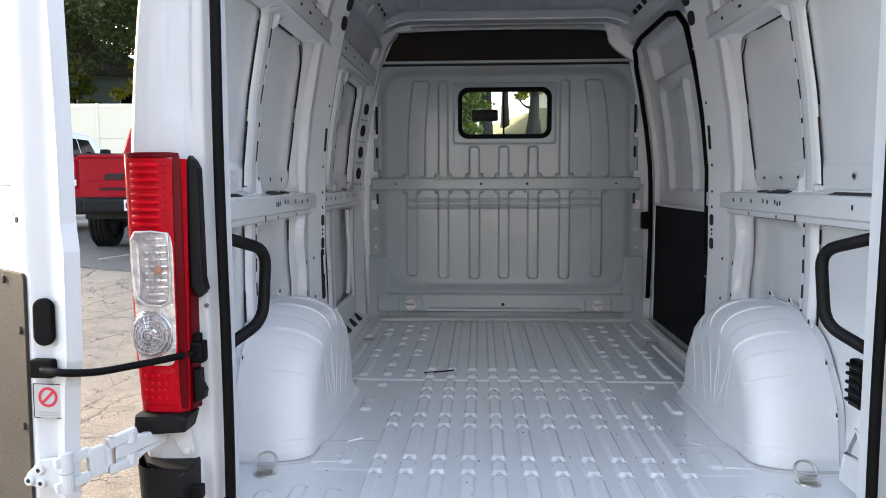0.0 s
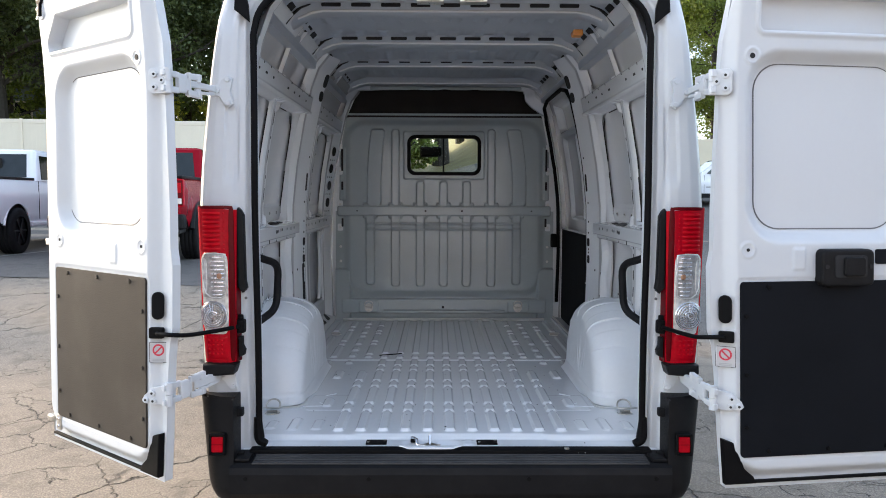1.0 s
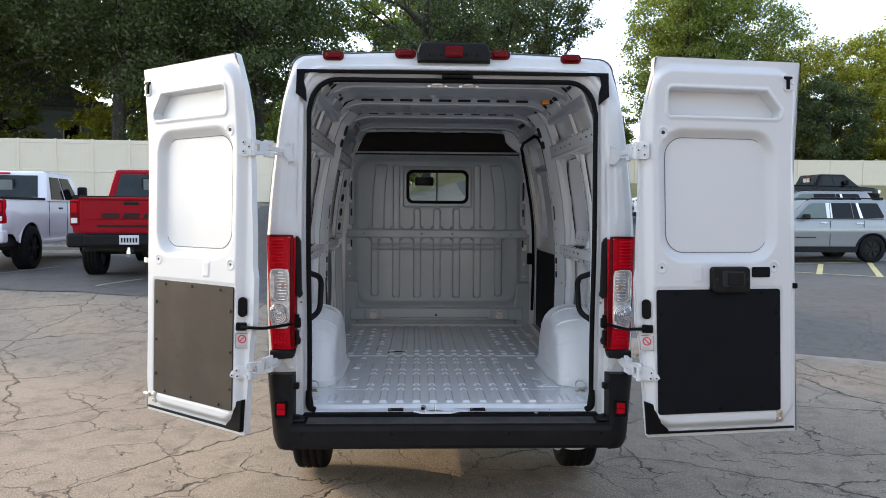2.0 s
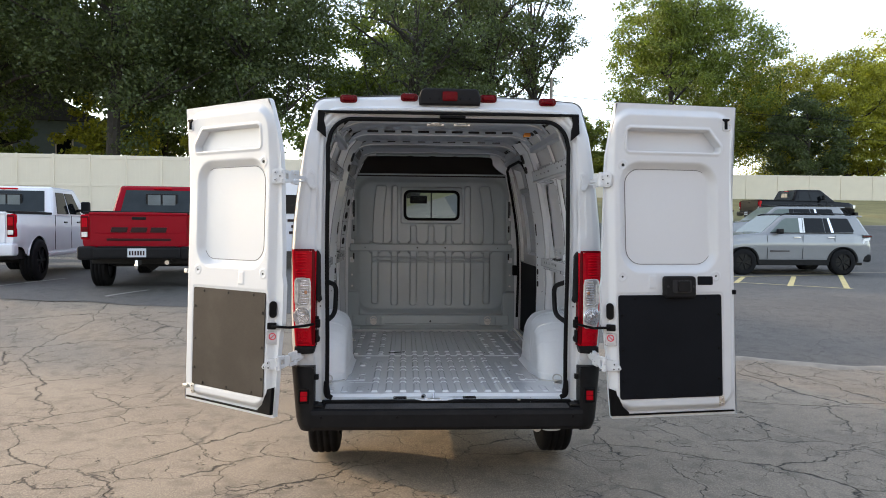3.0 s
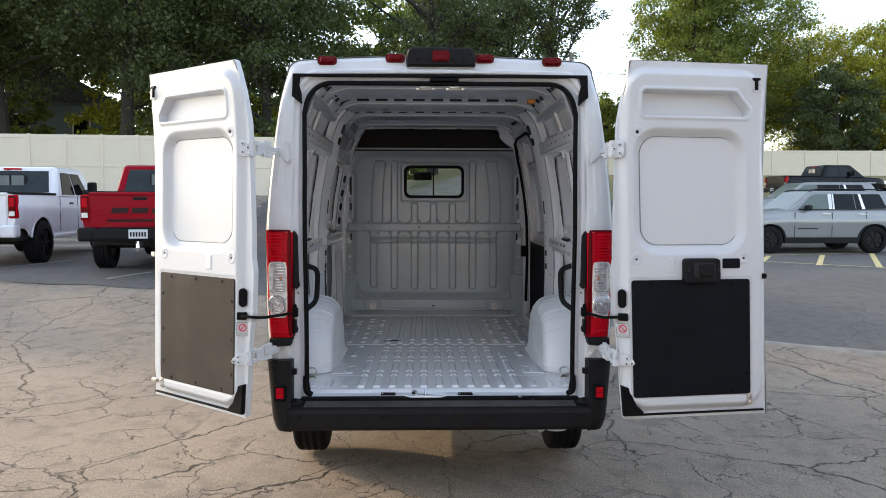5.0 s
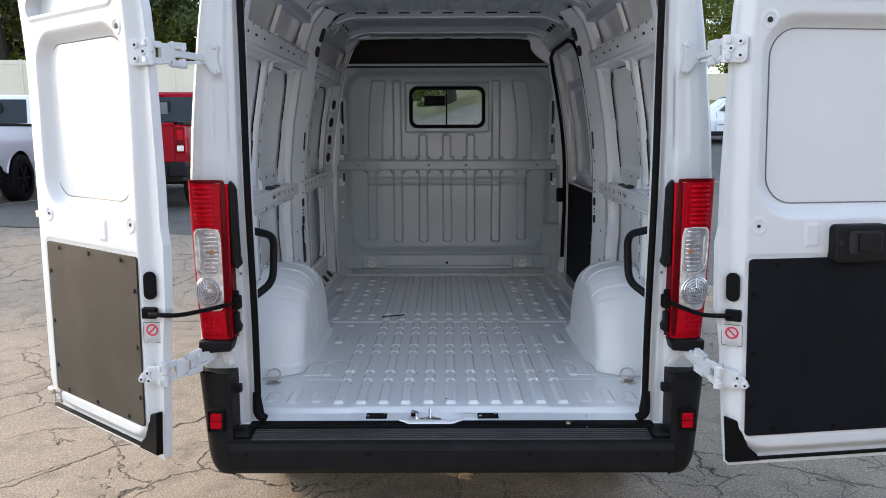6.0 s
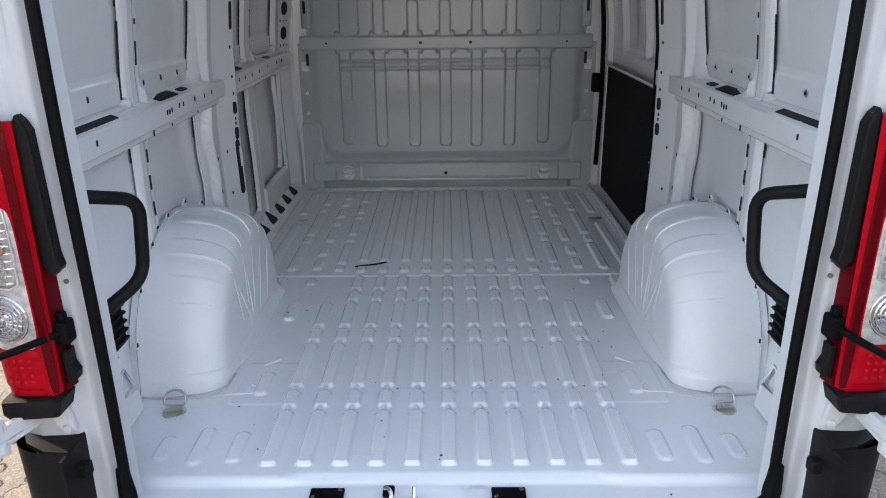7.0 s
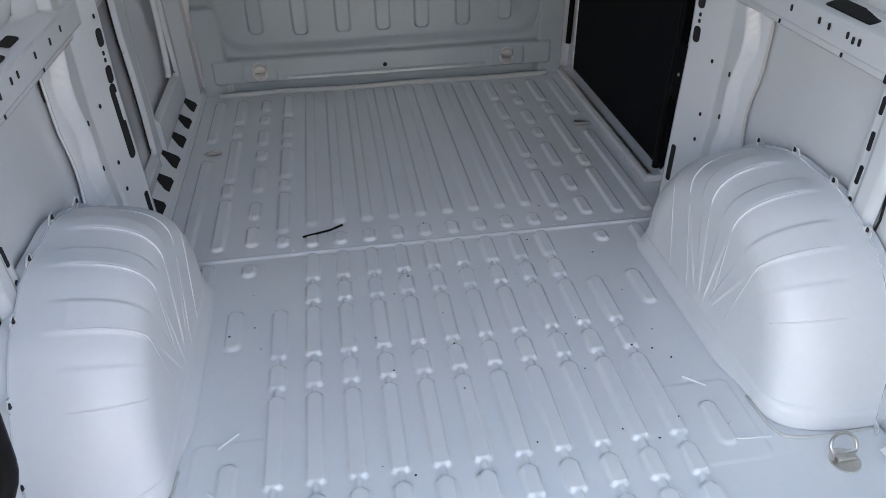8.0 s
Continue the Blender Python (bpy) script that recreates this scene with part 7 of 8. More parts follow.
    for y in (1.22, 4.93):
        part("wheel_well", box_bm(0, y, 0.84, 1.82, 1.04, 0.62, 0.02), UNDER, p)
    for k in range(2):
        part("rear_headrest", box_bm(-0.4 + 0.8 * k, 2.6, 1.62, 0.28, 0.1, 0.2, 0.05), UNDER, p)
    b = box_bm(0, 0.00, 0.68, 1.46, 0.24, 0.20, 0.04)
    for sx in (-1, 1):
        b = box_bm(sx * 0.85, 0.05, 0.675, 0.30, 0.26, 0.24, 0.06, 3, bm=b)
    part("rear_bumper", b, bumper_paint, p)
    part("bumper_step", box_bm(0, -0.01, 0.785, 1.30, 0.20, 0.02, 0.006), PLASTIC, p)
    part("front_bumper", box_bm(0, 5.90, 0.66, 1.9, 0.2, 0.26, 0.05), bumper_paint, p)
    part("grille", box_bm(0, 5.84, 1.0, 1.2, 0.1, 0.36, 0.04), BLACKRIM, p)
    pl = part("number_plate", box_bm(0, -0.128, 0.685, 0.31, 0.012, 0.155, 0.006), PLATE, p)
    for k in range(6):
        part("plate_bar", box_bm(-0.115 + 0.046 * k, -0.136, 0.68, 0.026, 0.006, 0.075), LETTER, pl)
    part("tow_hitch", box_bm(0, -0.06, 0.51, 0.09, 0.2, 0.09, 0.015), UNDER, p)
    part("ball_mount", tube_bm([(0, -0.16, 0.40), (0, -0.16, 0.46), (0, -0.16, 0.56)], [0.024, 0.030, 0.020], 12), CHROME if emblem else UNDER, p)
    part("rear_axle", tube_bm([(-0.8, 1.22, 0.42), (-0.12, 1.22, 0.42), (0, 1.22, 0.42), (0.12, 1.22, 0.42), (0.8, 1.22, 0.42)], [0.05, 0.05, 0.14, 0.05, 0.05], 12), UNDER, p)
    part("exhaust", tube_bm([(0.45, 0.15, 0.5), (0.5, 0.9, 0.5)], 0.04, 10), STEEL, p)
    part("chassis", box_bm(0, 2.95, 0.56, 1.72, 5.3, 0.18, 0.03), UNDER, p)
    b = box_bm(-0.10, 2.275, 1.915, 0.06, 0.03, 0.03, 0.006)
    part("high_brake_lamp", box_bm(0.0, 2.285, 1.925, 0.36, 0.03, 0.035, 0.008, bm=b), REDLENS, p)
    return p


def side_pane(par, sx, w0, w1, z0, z1, outline, name, material, lift=0.010):
    """A pane lying in the sloping side of a glasshouse; outline in (y, z)."""
    dx = (w1 - w0) / (z1 - z0)
    n = Vector((sx, 0, -dx)).normalized()
    lo, hi = [], []
    bm = bmesh.new()
    for y, z in outline:
        q = Vector((sx * (w0 + dx * (z - z0)), y, z))
        lo.append(bm.verts.new(q - n * 0.02))
        hi.append(bm.verts.new(q + n * lift))
    bm.faces.new(hi)
    for k in range(len(lo)):
        bm.faces.new((lo[k], lo[k - 1], hi[k - 1], hi[k]))
    bmesh.ops.recalc_face_normals(bm, faces=bm.faces)
    return part(name, bm, material, par)


def suv(m, body, label, film=True):
    s = thing("parked_suv", m, label, "car", "parked cars")
    sec = [(0.0, 0.94), (0.12, 0.965), (0.30, 0.975), (0.42, 0.985), (0.58, 1.0), (0.68, 0.998), (0.78, 0.975), (0.90, 0.96), (1.0, 0.935)]
    car_shell("car_body", s, body, [(0.20, 1.02), (0.25, 1.20), (0.40, 1.255), (3.55, 1.25), (4.30, 1.19), (4.85, 1.10), (5.06, 1.02), (5.16, 0.86)],
              [(0.20, 0.86), (0.34, 0.93), (0.8, 0.985), (4.4, 0.985), (4.85, 0.95), (5.08, 0.84), (5.16, 0.76)], 0.38, (1.13, 4.22), 0.45, sec, (0.20, 5.16))
    w0, w1, z0, z1 = 0.925, 0.765, 1.22, 1.80
    frustum(s, 0.27, 0.60, 2.92, 3.66, z0, z1, w0, w1, body, (0.16, 0.82), (0.04, 0.95), (), "car_roof")
    belt, head = 1.275, 1.705
    for sx in (-1, 1):
        glass = ((("side_window", TINT), [(0.80, belt + 0.01), (0.77, belt + 0.06), (0.92, head - 0.02), (0.97, head), (1.50, head), (1.40, belt)]),
                 (("side_window", TINT), [(1.50, belt), (1.58, head), (1.70, head), (1.66, belt)]),
                 (("side_window", TINT), [(1.685, belt), (1.725, head), (2.30, head), (2.30, belt)]),
                 (("front_side_window", SCREEN), [(2.48, belt), (2.48, head), (2.86, head - 0.01), (2.98, head - 0.06), (3.36, belt + 0.03), (3.38, belt)]))
        for (nm, mt), o in glass:
            side_pane(s, sx, w0, w1, z0, z1, o, nm, mt)
        side_pane(s, sx, w0, w1, z0, z1, [(1.405, belt), (1.505, head), (1.572, head), (1.492, belt)], "pillar_trim", CHROME, 0.013)
        side_pane(s, sx, w0, w1, z0, z1, [(2.308, belt - 0.005), (2.308, head), (2.472, head), (2.472, belt - 0.005)], "door_pillar", FILM if film else BLACKRIM, 0.009)
        if film:
            side_pane(s, sx, w0, w1, z0, z1, [(2.365, belt), (2.345, head), (2.362, head), (2.382, belt)], "pillar_seam", CAVITY, 0.011)
            q = [(-0.16, -0.14), (-0.10, -0.14), (-0.01, 0.02), (0.15, 0.06), (0.15, 0.14), (-0.04, 0.10)]
            part("protective_film", prism_bm([(-sx * u, v) for u, v in q][::-sx], 0.02, 0.004, m=basis((sx * 0.925, 0.42, 1.0), (0, sx, 0), (0, 0, 1), (sx, 0, 0))), FILM, s)
        part("roof_rail", tube_bm(smooth_path([(sx * 0.66, 0.7, 1.79), (sx * 0.67, 1.0, 1.84), (sx * 0.67, 2.6, 1.845), (sx * 0.66, 2.95, 1.79)], 5), 0.020, 8), BLACKRIM, s)
        t = part("tail_light", box_bm(sx * 0.86, 0.36, 1.17, 0.16, 0.28, 0.10, 0.02), LAMPDARK, s, "smoked tail light")
        part("light_strip", box_bm(sx * 0.88, 0.35, 1.18, 0.13, 0.28, 0.025, 0.008), DARKRED, t)
        part("headlight", box_bm(sx * 0.80, 4.93, 0.98, 0.26, 0.34, 0.09, 0.02), LAMPDARK, s)
        part("daylight_strip", box_bm(sx * 0.82, 4.94, 1.0, 0.25, 0.32, 0.02, 0.006), CLEAR, s)
        b = box_bm(sx * 1.05, 3.16, 1.31, 0.20, 0.16, 0.16, 0.05, 3)
        part("door_mirror", b, BLACKRIM, s)
        part("sill_cladding", box_bm(sx * 0.955, 2.68, 0.38, 0.05, 2.2, 0.17, 0.015), PLASTIC, s)
        part("belt_trim", beam_bm((sx * 0.925, 0.80, 1.262), (sx * 0.925, 3.4, 1.262), 0.018, 0.016, 0.003), BLACKRIM, s)
        for y in (1.52, 2.58):
            part("door_handle", box_bm(sx * 0.975, y, 1.13, 0.03, 0.22, 0.035, 0.010), CHROME, s)
        for y in (1.40, 2.40, 3.5):
            part("door_gap", box_bm(sx * 0.974, y, 0.84, 0.010, 0.010, 0.72), CAVITY, s)
        for y in (1.13, 4.22):
            part("arch_cladding", tube_bm([(sx * 0.94, y - 0.455 * math.cos(math.pi * k / 14), 0.40 + 0.455 * math.sin(math.pi * k / 14)) for k in range(15)], 0.045, 8), PLASTIC, s)
            wheel(s, (sx * 0.87, y, 0.395), 0.395, 0.25, BLACKRIM, 7)
        part("lettering_bar", box_bm(sx * 0.985, 3.12, 0.72, 0.008, 0.60, 0.028), LETTER, s)
    for y in (1.13, 4.22):
        part("wheel_well", box_bm(0, y, 0.64, 1.72, 0.88, 0.46, 0.02), UNDER, s)
    part("underbody", box_bm(0, 2.7, 0.36, 1.6, 4.6, 0.14, 0.03), UNDER, s)
    part("tail_spoiler", box_bm(0, 0.52, 1.775, 1.36, 0.30, 0.05, 0.02), body, s)
    g = part("grille", box_bm(0, 5.12, 0.90, 1.1, 0.08, 0.13, 0.02), BLACKRIM, s)
    for k in range(7):
        part("grille_slot", box_bm(-0.45 + 0.15 * k, 5.165, 0.90, 0.10, 0.012, 0.09, 0.004, 1), STEEL, g)
    part("lower_grille", box_bm(0, 5.12, 0.64, 1.4, 0.12, 0.16, 0.03), BLACKRIM, s)
    part("front_lip", box_bm(0, 5.10, 0.42, 1.7, 0.16, 0.12, 0.03), PLASTIC, s)
    part("rear_bumper", box_bm(0, 0.34, 0.52, 1.82, 0.30, 0.24, 0.06), PLASTIC, s)
    return s


def on_ground(x, y, yaw, dy=0):
    return pose(x, y, float(ground_z(x, y + dy)), 0, 0, yaw)


pickup(on_ground(-5.00, 8.2, 8.0, 2), RPAINT, "red pickup truck with black bumper and hitch", PLASTIC, emblem=True, flares=True)
pickup(on_ground(-8.62, 9.05, 6.5, 2), WPAINT, "white crew-cab pickup truck parked nose to fence", WPAINT)
suv(on_ground(13.95, 17.05, 91.5, 0), SPAINT, "silver long-roof SUV parked side-on")
suv(on_ground(16.3, 21.5, 86, 0), SPAINT, "silver SUV parked behind another SUV", False)
suv(on_ground(14.2, 26.5, 86, 0), WPAINT, "white SUV parked at the back of the row", False)
pickup(on_ground(17.0, 30.6, -84, 0) @ Matrix.Scale(0.92, 4), KPAINT, "black pickup truck parked below the fence", KPAINT)


def box_van(m):
    v = thing("parked_van", m, "white parked panel van, mostly hidden", "van")
    o = [(0, 0.5), (0, 2.35), (0.1, 2.45), (3.6, 2.45), (4.2, 2.3), (4.8, 1.5), (5.4, 1.2), (5.5, 0.5)]
    hull("van_body", o, 0.95, WPAINT, v, 1.4, 0.05)
    for sx in (-1, 1):
        for y in (0.9, 4.5):
            wheel(v, (sx * 0.85, y, 0.34), 0.34, 0.22, ALLOY, 6)
        part("rear_window", box_bm(sx * 0.42, 0.0, 1.75, 0.6, 0.03, 0.5, 0.01), TINT, v)
        part("tail_light", box_bm(sx * 0.86, 0.02, 1.2, 0.1, 0.06, 0.4, 0.01), REDLENS, v)
        part("door_mirror", box_bm(sx * 1.08, 4.3, 1.5, 0.2, 0.1, 0.3, 0.03), PLASTIC, v)
    for k, w in enumerate((0.5, 0.3, 0.42)):
        part("lettering_bar", box_bm(-0.2, -0.012, 1.32 - 0.16 * k, w, 0.012, 0.07), LETTER, v)
    return v


box_van(on_ground(-2.95, 14.5, 2, 0))


# ---- painted lines ----
LINE = mat("worn_yellow_line", (0.55, 0.45, 0.20), 0.8, vary=0.35, scale=6, grain=0.4)
WLINE = mat("worn_white_line", (0.26, 0.25, 0.23), 0.8, vary=0.4, scale=5, grain=0.4)


def line(x0, y0, x1, y1, w, material):
    a, b = Vector((x0, y0, 0)), Vector((x1, y1, 0))
    s = (b - a).normalized().cross(Vector((0, 0, 1))) * w / 2
    n = 12
    vs, fs = [], []
    for k in range(n + 1):
        p = a.lerp(b, k / n)
        for q in (p - s, p + s):
            vs.append((q.x, q.y, float(ground_z(q.x, q.y)) + 0.012))
    for k in range(n):
        fs.append((2 * k, 2 * k + 1, 2 * k + 3, 2 * k + 2))
    tagged(pydata("painted_line", vs, fs, material, label="worn painted parking line on asphalt", kind="structure"), category="line", group="parking lines")


line(7.2, 13.95, 10.13, 11.33, 0.10, LINE)
line(7.4, 14.68, 12.94, 16.27, 0.10, LINE)
line(8.05, 12.85, 9.27, 14.98, 0.13, LINE)
line(8.98, 11.98, 10.95, 15.35, 0.13, LINE)
line(10.06, 11.45, 12.86, 16.20, 0.13, LINE)
line(-7.84, 8.97, -7.50, 10.9, 0.09, WLINE)
line(-5.44, 7.85, -4.92, 8.5, 0.09, WLINE)


# ---- vinyl fences ----
VINYL = mat("cream_vinyl", (0.62, 0.545, 0.43), 0.5, vary=0.05, scale=1.5)


def fence(pts, h, step, label, mid):
    f = thing("fence", pose(*pts[0], 0), label, "fence")
    o = Vector(pts[0])
    a, b = Vector(pts[0]), Vector(pts[1])
    n = max(1, round((b - a).length / step))
    d = (b - a) / n
    ang = math.degrees(math.atan2(d.y, d.x))
    ln = d.length
    post = prism_bm(rrect(0.085, 0.10, 0.012, 2), h + 0.03, 0.015)
    pm = None
    panel_me = rail_me = None
    for k in range(n + 1):
        q = a + d * k - o
        if pm is None:
            ob = part("post", post, VINYL, f)
            pm = ob.data
        else:
            ob = new("post", pm)
            ob.parent = f
        ob.location = q
        if k == n:
            break
        c = q + d / 2
        for nm in (("panel", "top_rail", "bottom_rail") + (("middle_rail",) if mid else ())):
            z = {"panel": h / 2, "top_rail": h - 0.06, "bottom_rail": 0.12, "middle_rail": h * 0.5}[nm]
            if k == 0:
                if nm == "panel":
                    bm = None
                    w = 0.15
                    m_ = max(2, int((ln - 0.05) / w))
                    w = (ln - 0.05) / m_
                    for j in range(m_):
                        bm = box_bm(-ln / 2 + 0.025 + w * (j + 0.5), 0, 0, w - 0.0012, 0.02, h - 0.2, bm=bm)
                else:
                    bm = box_bm(0, 0, 0, ln - 0.05, 0.05, 0.14 if nm != "middle_rail" else 0.10, 0.006, 1)
                ob = part(nm, bm, VINYL, f, kind="stuff" if nm == "panel" else "")
                if nm == "panel":
                    panel_me = ob.data
                else:
                    rail_me = {**(rail_me or {}), nm: ob.data}
            else:
                ob = new(nm, panel_me if nm == "panel" else rail_me[nm])
                ob.parent = f
                if nm == "panel":
                    tagged(ob, kind="stuff")
            ob.matrix_basis = pose(c.x, c.y, c.z + z, 0, 0, ang)
    return f


def up(x, y):
    return (x, y, float(ground_z(x, y)) - 0.05)


fence(((-27.0, 21.4, 2.08), (-3.0, 22.8, 2.0)), 2.2, 1.25, "tall cream vinyl privacy fence behind pickups", True)
fence(((4.0, 50.0, 3.72), (62.0, 47.0, 3.57)), 2.13, 2.4, "cream vinyl fence on top of a grass bank", False)


# ---- trees ----
def leaf_mat(name, c, t):
    m = bpy.data.materials.new(name)
    m.use_nodes = True
    n, l = m.node_tree.nodes, m.node_tree.links
    b = n["Principled BSDF"]
    geo = n.new("ShaderNodeNewGeometry")
    rp = n.new("ShaderNodeMapRange")
    rp.inputs["To Min"].default_value, rp.inputs["To Max"].default_value = 0.55, 1.35
    l.new(geo.outputs["Random Per Island"], rp.inputs["Value"])
    mul = n.new("ShaderNodeVectorMath")
    mul.operation = "SCALE"
    mul.inputs[0].default_value = c
    l.new(rp.outputs[0], mul.inputs["Scale"])
    l.new(mul.outputs[0], b.inputs["Base Color"])
    b.inputs["Roughness"].default_value = 0.6
    tr = n.new("ShaderNodeBsdfTranslucent")
    m2 = n.new("ShaderNodeVectorMath")
    m2.operation = "MULTIPLY"
    m2.inputs[1].default_value = t
    l.new(mul.outputs[0], m2.inputs[0])
    l.new(m2.outputs[0], tr.inputs["Color"])
    mx = n.new("ShaderNodeMixShader")
    mx.inputs[0].default_value = 0.35
    l.new(b.outputs[0], mx.inputs[1])
    l.new(tr.outputs[0], mx.inputs[2])
    l.new(mx.outputs[0], n["Material Output"].inputs["Surface"])
    return m


DARKLEAF = leaf_mat("dark_oak_leaves", (0.064, 0.086, 0.030), (1.4, 1.5, 0.6))
MIDLEAF = leaf_mat("green_leaves", (0.120, 0.155, 0.028), (1.5, 1.6, 0.5))
YELLOWLEAF = leaf_mat("yellow_green_leaves", (0.28, 0.29, 0.033), (1.5, 1.4, 0.4))
BARK = mat("bark", (0.030, 0.025, 0.020), 0.9, vary=0.4, scale=8, grain=1.0, grain_scale=14)


def tree(x, y, h, spread, leaf, label, seed, base=0.28, clumps=260, leaves=120, size=0.13, trunk=0.35, thin=0.0, limbs=13):
    rng = np.random.default_rng(seed)
    z0 = float(ground_z(x, y))
    t = thing("tree", pose(x, y, z0), label, "tree", "trees round the lot")
    # trunk and limbs
    lean = rng.uniform(-0.04, 0.04, 2)
    sp = [(lean[0] * h * k, lean[1] * h * k, h * k * 0.85) for k in np.linspace(0, 1, 7)]
    bm = tube_bm(sp, [trunk * (1.25 if k == 0 else 1 - 0.14 * k) for k in range(7)], 10)
    tips = []
    for k in range(limbs):
        f = rng.uniform(base * 0.8, 0.8)
        a = rng.uniform(0, 2 * math.pi)
        r = spread * rng.uniform(0.55, 0.95) * (1.1 - 0.5 * f)
        s = Vector((lean[0] * h * f, lean[1] * h * f, h * 0.85 * f))
        e = s + Vector((math.cos(a) * r, math.sin(a) * r, h * rng.uniform(0.05, 0.22)))
        mid = (s + e) / 2 + Vector((0, 0, -0.03 * h * rng.uniform(-1, 1)))
        bm = tube_bm(smooth_path([s, mid, e], 4), [trunk * 0.36 * (1 - 0.1 * q) for q in range(9)], 6, bm=bm)
        tips += [mid, e]
        # side twigs
        for q in range(3 if limbs > 13 else 2):
            g = mid.lerp(e, rng.uniform(0, 0.9))
            w_ = g + Vector(rng.normal(0, 1, 3)) * spread * 0.16 + Vector((0, 0, 0.04 * h))
            bm = tube_bm([g, (g + w_) / 2 + Vector((0, 0, 0.01 * h)), w_], [trunk * 0.13, trunk * 0.08, trunk * 0.03], 4, bm=bm)
    part("trunk", bm, BARK, t, "forked brown trunk")
    # crown: clumps of small leaves round limbs, with gaps
    cs = []
    for k in range(clumps):
        if k % 3 == 0:
            p = np.array(tips[rng.integers(len(tips))]) + rng.normal(0, spread * 0.16, 3)
        else:
            d = rng.normal(0, 1, 3)
            d /= np.linalg.norm(d)
            rad = rng.uniform(0.45, 1.0) ** 0.6 * (1 + 0.18 * math.sin(d[0] * 5 + seed) * math.cos(d[2] * 4 + seed))
            p = np.array((lean[0] * h * 0.6 + d[0] * spread * rad, lean[1] * h * 0.6 + d[1] * spread * rad, h * (base + 1) / 2 + d[2] * h * (1 - base) / 2 * rad))
        if thin and rng.random() < thin:
            continue
        cs.append(p)
    cs = np.array(cs)
    nl = leaves
    c = np.repeat(cs, nl, 0)
    off = rng.normal(0, 1, c.shape) * (spread * 0.082, spread * 0.082, spread * 0.05)
    p = c + off
    n = len(p)
    u = rng.normal(0, 1, (n, 3))
    u /= np.linalg.norm(u, axis=1)[:, None]
    w = np.cross(u, rng.normal(0, 1, (n, 3)))
    w /= np.linalg.norm(w, axis=1)[:, None]
    s = size * rng.uniform(0.5, 1.2, (n, 1))
    v = np.stack([p - u * s, p + w * s * 0.55, p + u * s, p - w * s * 0.55], 1).reshape(-1, 3)
    me = bpy.data.meshes.new("crown")
    me.vertices.add(len(v))
    me.vertices.foreach_set("co", v.astype(np.float32).ravel())
    me.loops.add(4 * n)
    me.loops.foreach_set("vertex_index", np.arange(4 * n, dtype=np.int32))
    me.polygons.add(n)
    me.polygons.foreach_set("loop_start", np.arange(0, 4 * n, 4, dtype=np.int32))
    me.update(calc_edges=True)
    finish("crown", me, leaf, t, kind="stuff")
    return t


DARK = "tall dark-green shade tree behind the fence"
TWIGGY = "large dark tree with bare twigs showing"
tree(-14.5, 31, 15.5, 6.0, DARKLEAF, DARK, 1, 0.40, 320, size=0.11, leaves=150, trunk=0.42)
tree(-22, 34, 16, 6.5, DARKLEAF, DARK, 2, 0.40, 320, size=0.11, leaves=150, trunk=0.42)
tree(-8.0, 33, 14.5, 4.8, DARKLEAF, DARK, 3, 0.37, 250, size=0.11, leaves=150)
tree(-12, 43, 18, 6.5, DARKLEAF, DARK, 4, 0.34, 260)
tree(-29, 40, 18, 7.5, DARKLEAF, DARK, 5, 0.38, 240)
tree(0.2, 37, 16.5, 5.4, DARKLEAF, TWIGGY, 6, 0.30, 200, size=0.105, thin=0.25, limbs=34, trunk=0.40)
tree(4.8, 39, 17.0, 4.6, DARKLEAF, TWIGGY, 7, 0.32, 170, size=0.105, thin=0.20, limbs=30)
tree(8.3, 41, 16.5, 3.5, DARKLEAF, TWIGGY, 34, 0.50, 120, size=0.105, thin=0.1, limbs=26, trunk=0.28)
tree(-3.0, 47, 16, 5.0, MIDLEAF, "green tree with sky between its boughs", 8, 0.28, 210, size=0.18, thin=0.12, limbs=26)
tree(-19, 52, 21, 8.0, DARKLEAF, DARK, 31, 0.25, 300, size=0.24)
tree(-34, 52, 21, 8.0, DARKLEAF, DARK, 32, 0.2, 260, size=0.24)
tree(2.0, 58, 20, 7.0, DARKLEAF, DARK, 33, 0.30, 240, size=0.24, thin=0.2)
tree(2.6, 34, 7.2, 2.0, YELLOWLEAF, "small bright green tree", 9, 0.30, 90, size=0.15)
# two trees out of view, added to throw shade over the parked pickups
tree(-31, 25, 14, 5.5, DARKLEAF, DARK, 41, 0.2, 200, size=0.2, leaves=70)
tree(-38, 32, 17, 6.0, DARKLEAF, DARK, 42, 0.2, 200, size=0.2, leaves=70)
GREEN = "broad green tree beyond the far fence"
tree(22.7, 56, 20.5, 5.2, MIDLEAF, GREEN, 11, 0.08, 420, size=0.135, leaves=135)
tree(28.0, 60, 20, 6.6, MIDLEAF, GREEN, 12, 0.15, 380, size=0.135, leaves=135)
tree(35, 62, 15.0, 5.6, YELLOWLEAF, "yellow-green tree in early autumn colour", 13, 0.12, 320, size=0.135, leaves=135)
tree(38, 56, 13.5, 4.2, YELLOWLEAF, "yellow-green tree in early autumn colour", 14, 0.12, 260, size=0.135, leaves=135)
tree(45, 60, 16, 5.5, YELLOWLEAF, "yellow-green tree in early autumn colour", 15, 0.15, 300, size=0.135, leaves=135)
tree(52, 57, 14.5, 5.5, YELLOWLEAF, "yellow-green tree in early autumn colour", 16, 0.12, 300, size=0.135, leaves=135)
tree(17.5, 66, 8.5, 3.4, MIDLEAF, GREEN, 17, 0.1, 280, size=0.135, leaves=135)
tree(43, 52.5, 8.5, 3.2, YELLOWLEAF, "yellow-green shrub tree over the fence", 18, 0.05, 200)
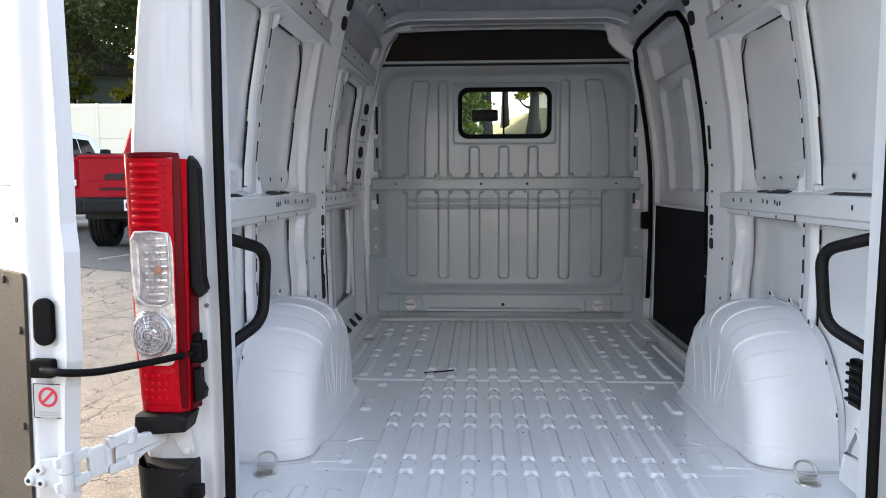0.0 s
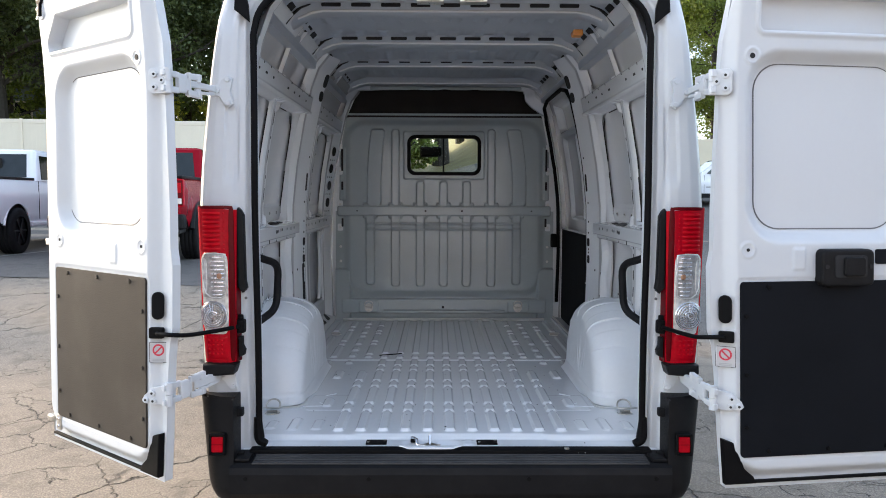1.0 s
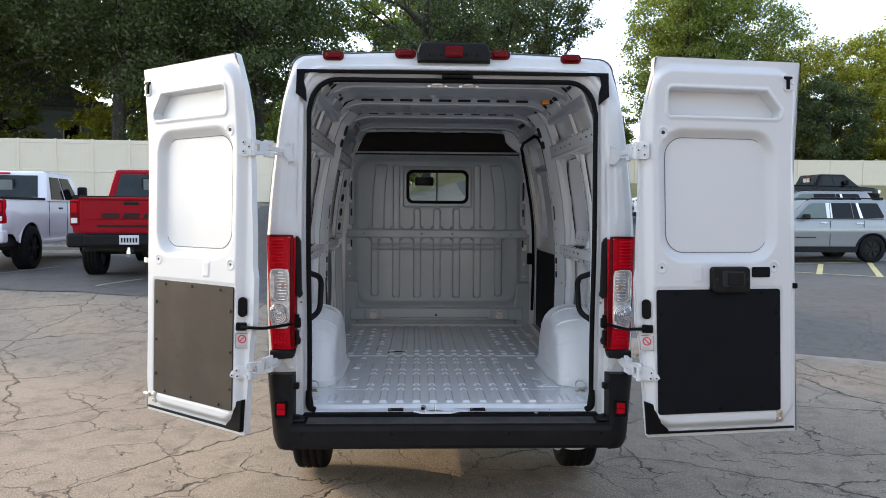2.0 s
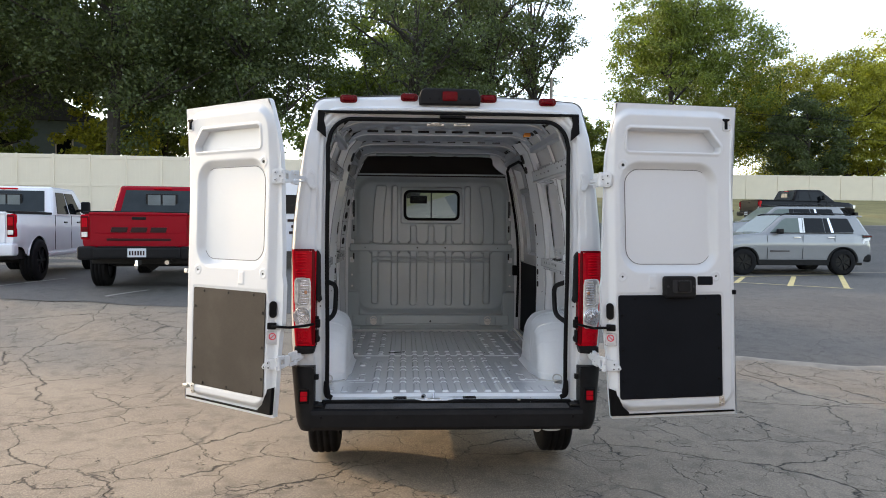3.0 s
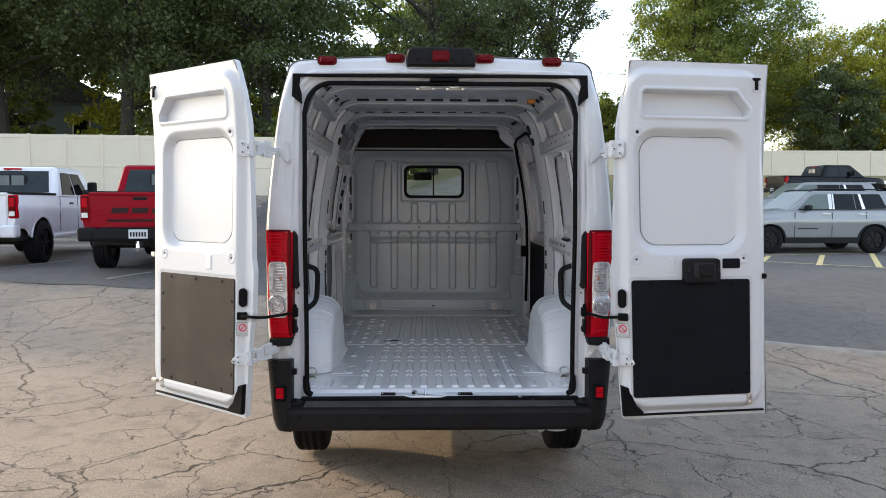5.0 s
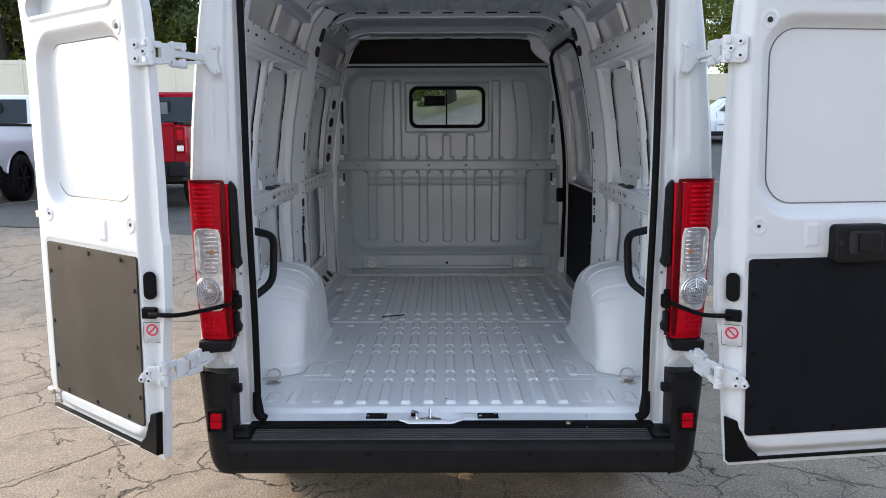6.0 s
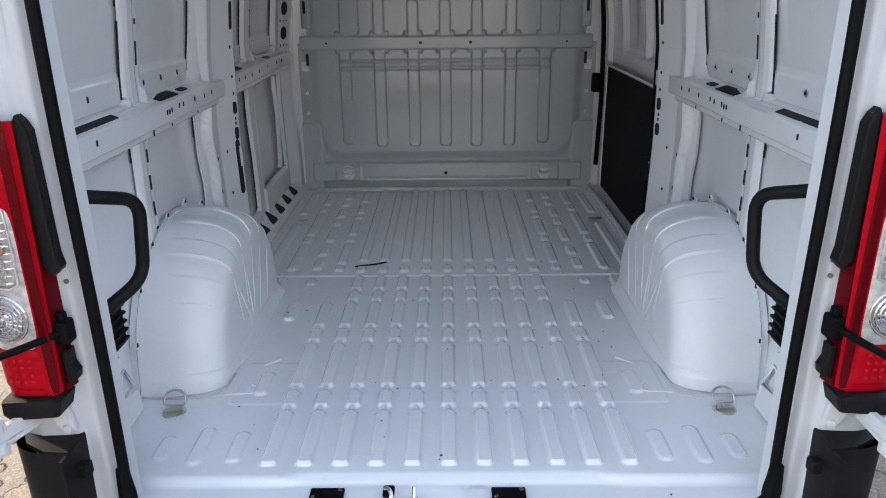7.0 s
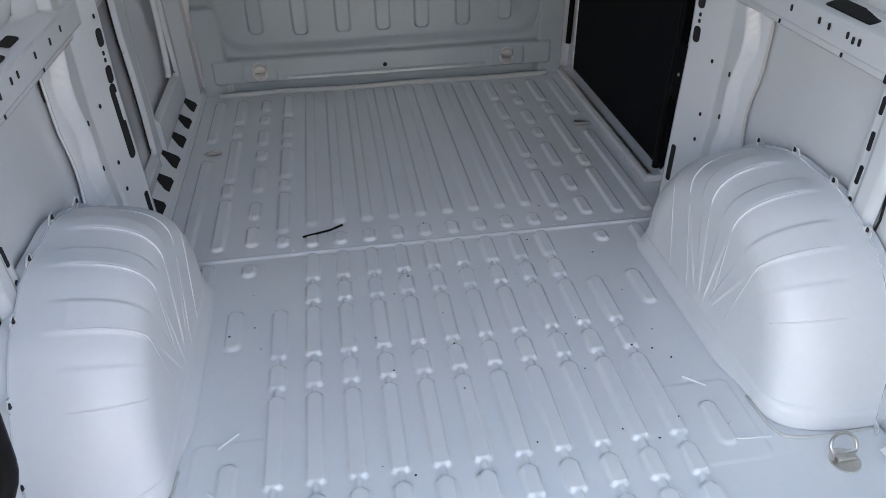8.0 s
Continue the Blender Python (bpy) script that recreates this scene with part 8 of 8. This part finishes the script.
tree(33, 53, 9, 3.4, DARKLEAF, GREEN, 19, 0.05, 220)
tree(-4.8, 29.5, 5.2, 2.3, MIDLEAF, "leafy shrub tree over the fence", 20, 0.25, 110, size=0.105, thin=0.3)
tree(-10.2, 38.0, 6.5, 2.8, YELLOWLEAF, "sunlit yellow-green undergrowth behind the fence", 21, 0.2, 120, size=0.16, thin=0.3)
tree(-18, 40, 7.0, 3.0, YELLOWLEAF, "sunlit yellow-green undergrowth behind the fence", 22, 0.2, 130, size=0.16, thin=0.3)
tree(-23.5, 37, 6.5, 2.6, MIDLEAF, "leafy shrub tree over the fence", 23, 0.2, 110, size=0.16, thin=0.3)
tree(-2.0, 31, 5.0, 2.2, MIDLEAF, "leafy green shrub ahead of the van", 51, 0.04, 150, size=0.14, leaves=80)
tree(20.6, 41.0, 3.6, 0.55, MIDLEAF, "thin young sapling with a stake", 24, 0.45, 30, 14, 0.13, 0.03)


# ---- house, pole and wires ----
def house(x, y):
    z = float(ground_z(x, y))
    h = thing("house", pose(x, y, z, 0, 0, 12), "grey-green sided house with a dark roof", "house")
    siding = mat("grey_green_siding", (0.13, 0.165, 0.165), 0.7, vary=0.08)
    part("wall", box_bm(0, 0, 3.2, 11, 8, 6.4), siding, h)
    for k in range(21):
        part("siding_board", box_bm(0, -4.02, 0.2 + 0.3 * k, 11, 0.05, 0.28), siding, h)
    part("roof", prism_bm([(-6, 6.3), (6, 6.3), (0, 9.6)], 8.8, m=basis((0, 4.4, 0), (1, 0, 0), (0, 0, 1), (0, -1, 0))), mat("dark_shingle", (0.05, 0.047, 0.045), 0.9, vary=0.3, scale=3), h)
    for wx in (-3.6, 0, 3.6):
        for wz in (1.7, 4.7):
            w = part("window", box_bm(wx, -4.06, wz, 1.1, 0.12, 1.5, 0.02), VINYL, h)
            part("pane", box_bm(wx, -4.13, wz, 0.9, 0.03, 1.3), TINT, w)
    for k in range(10):
        part("porch_baluster", box_bm(-5 + 0.5 * k, -6.0, 3.4, 0.07, 0.07, 0.9), VINYL, h)
    part("porch_rail", box_bm(-2.7, -6.0, 3.9, 5, 0.09, 0.09), VINYL, h)
    part("porch_deck", box_bm(-2.7, -5.0, 2.85, 5.2, 2.2, 0.2), siding, h)


house(-27, 47)
pole = part("utility_pole", tube_bm([(8.4, 38, float(ground_z(8.4, 38)) - 0.3), (8.4, 38, 10.6)], [0.13, 0.09], 12), mat("weathered_pole", (0.22, 0.19, 0.16), 0.9, vary=0.25))
tagged(pole, "weathered grey wooden utility pole", "pole")
for z in (9.6, 8.4):
    pts = [(8.4 + 60 * k / 20, 38 + 14 * k / 20, z + 0.4 * (k / 20) - 2.6 * (k / 20) * (1 - k / 20)) for k in range(21)]
    tagged(part("power_line", tube_bm(pts, 0.018, 5), RUBBER), "thin dark overhead cable from the pole", "cable", "overhead cables")
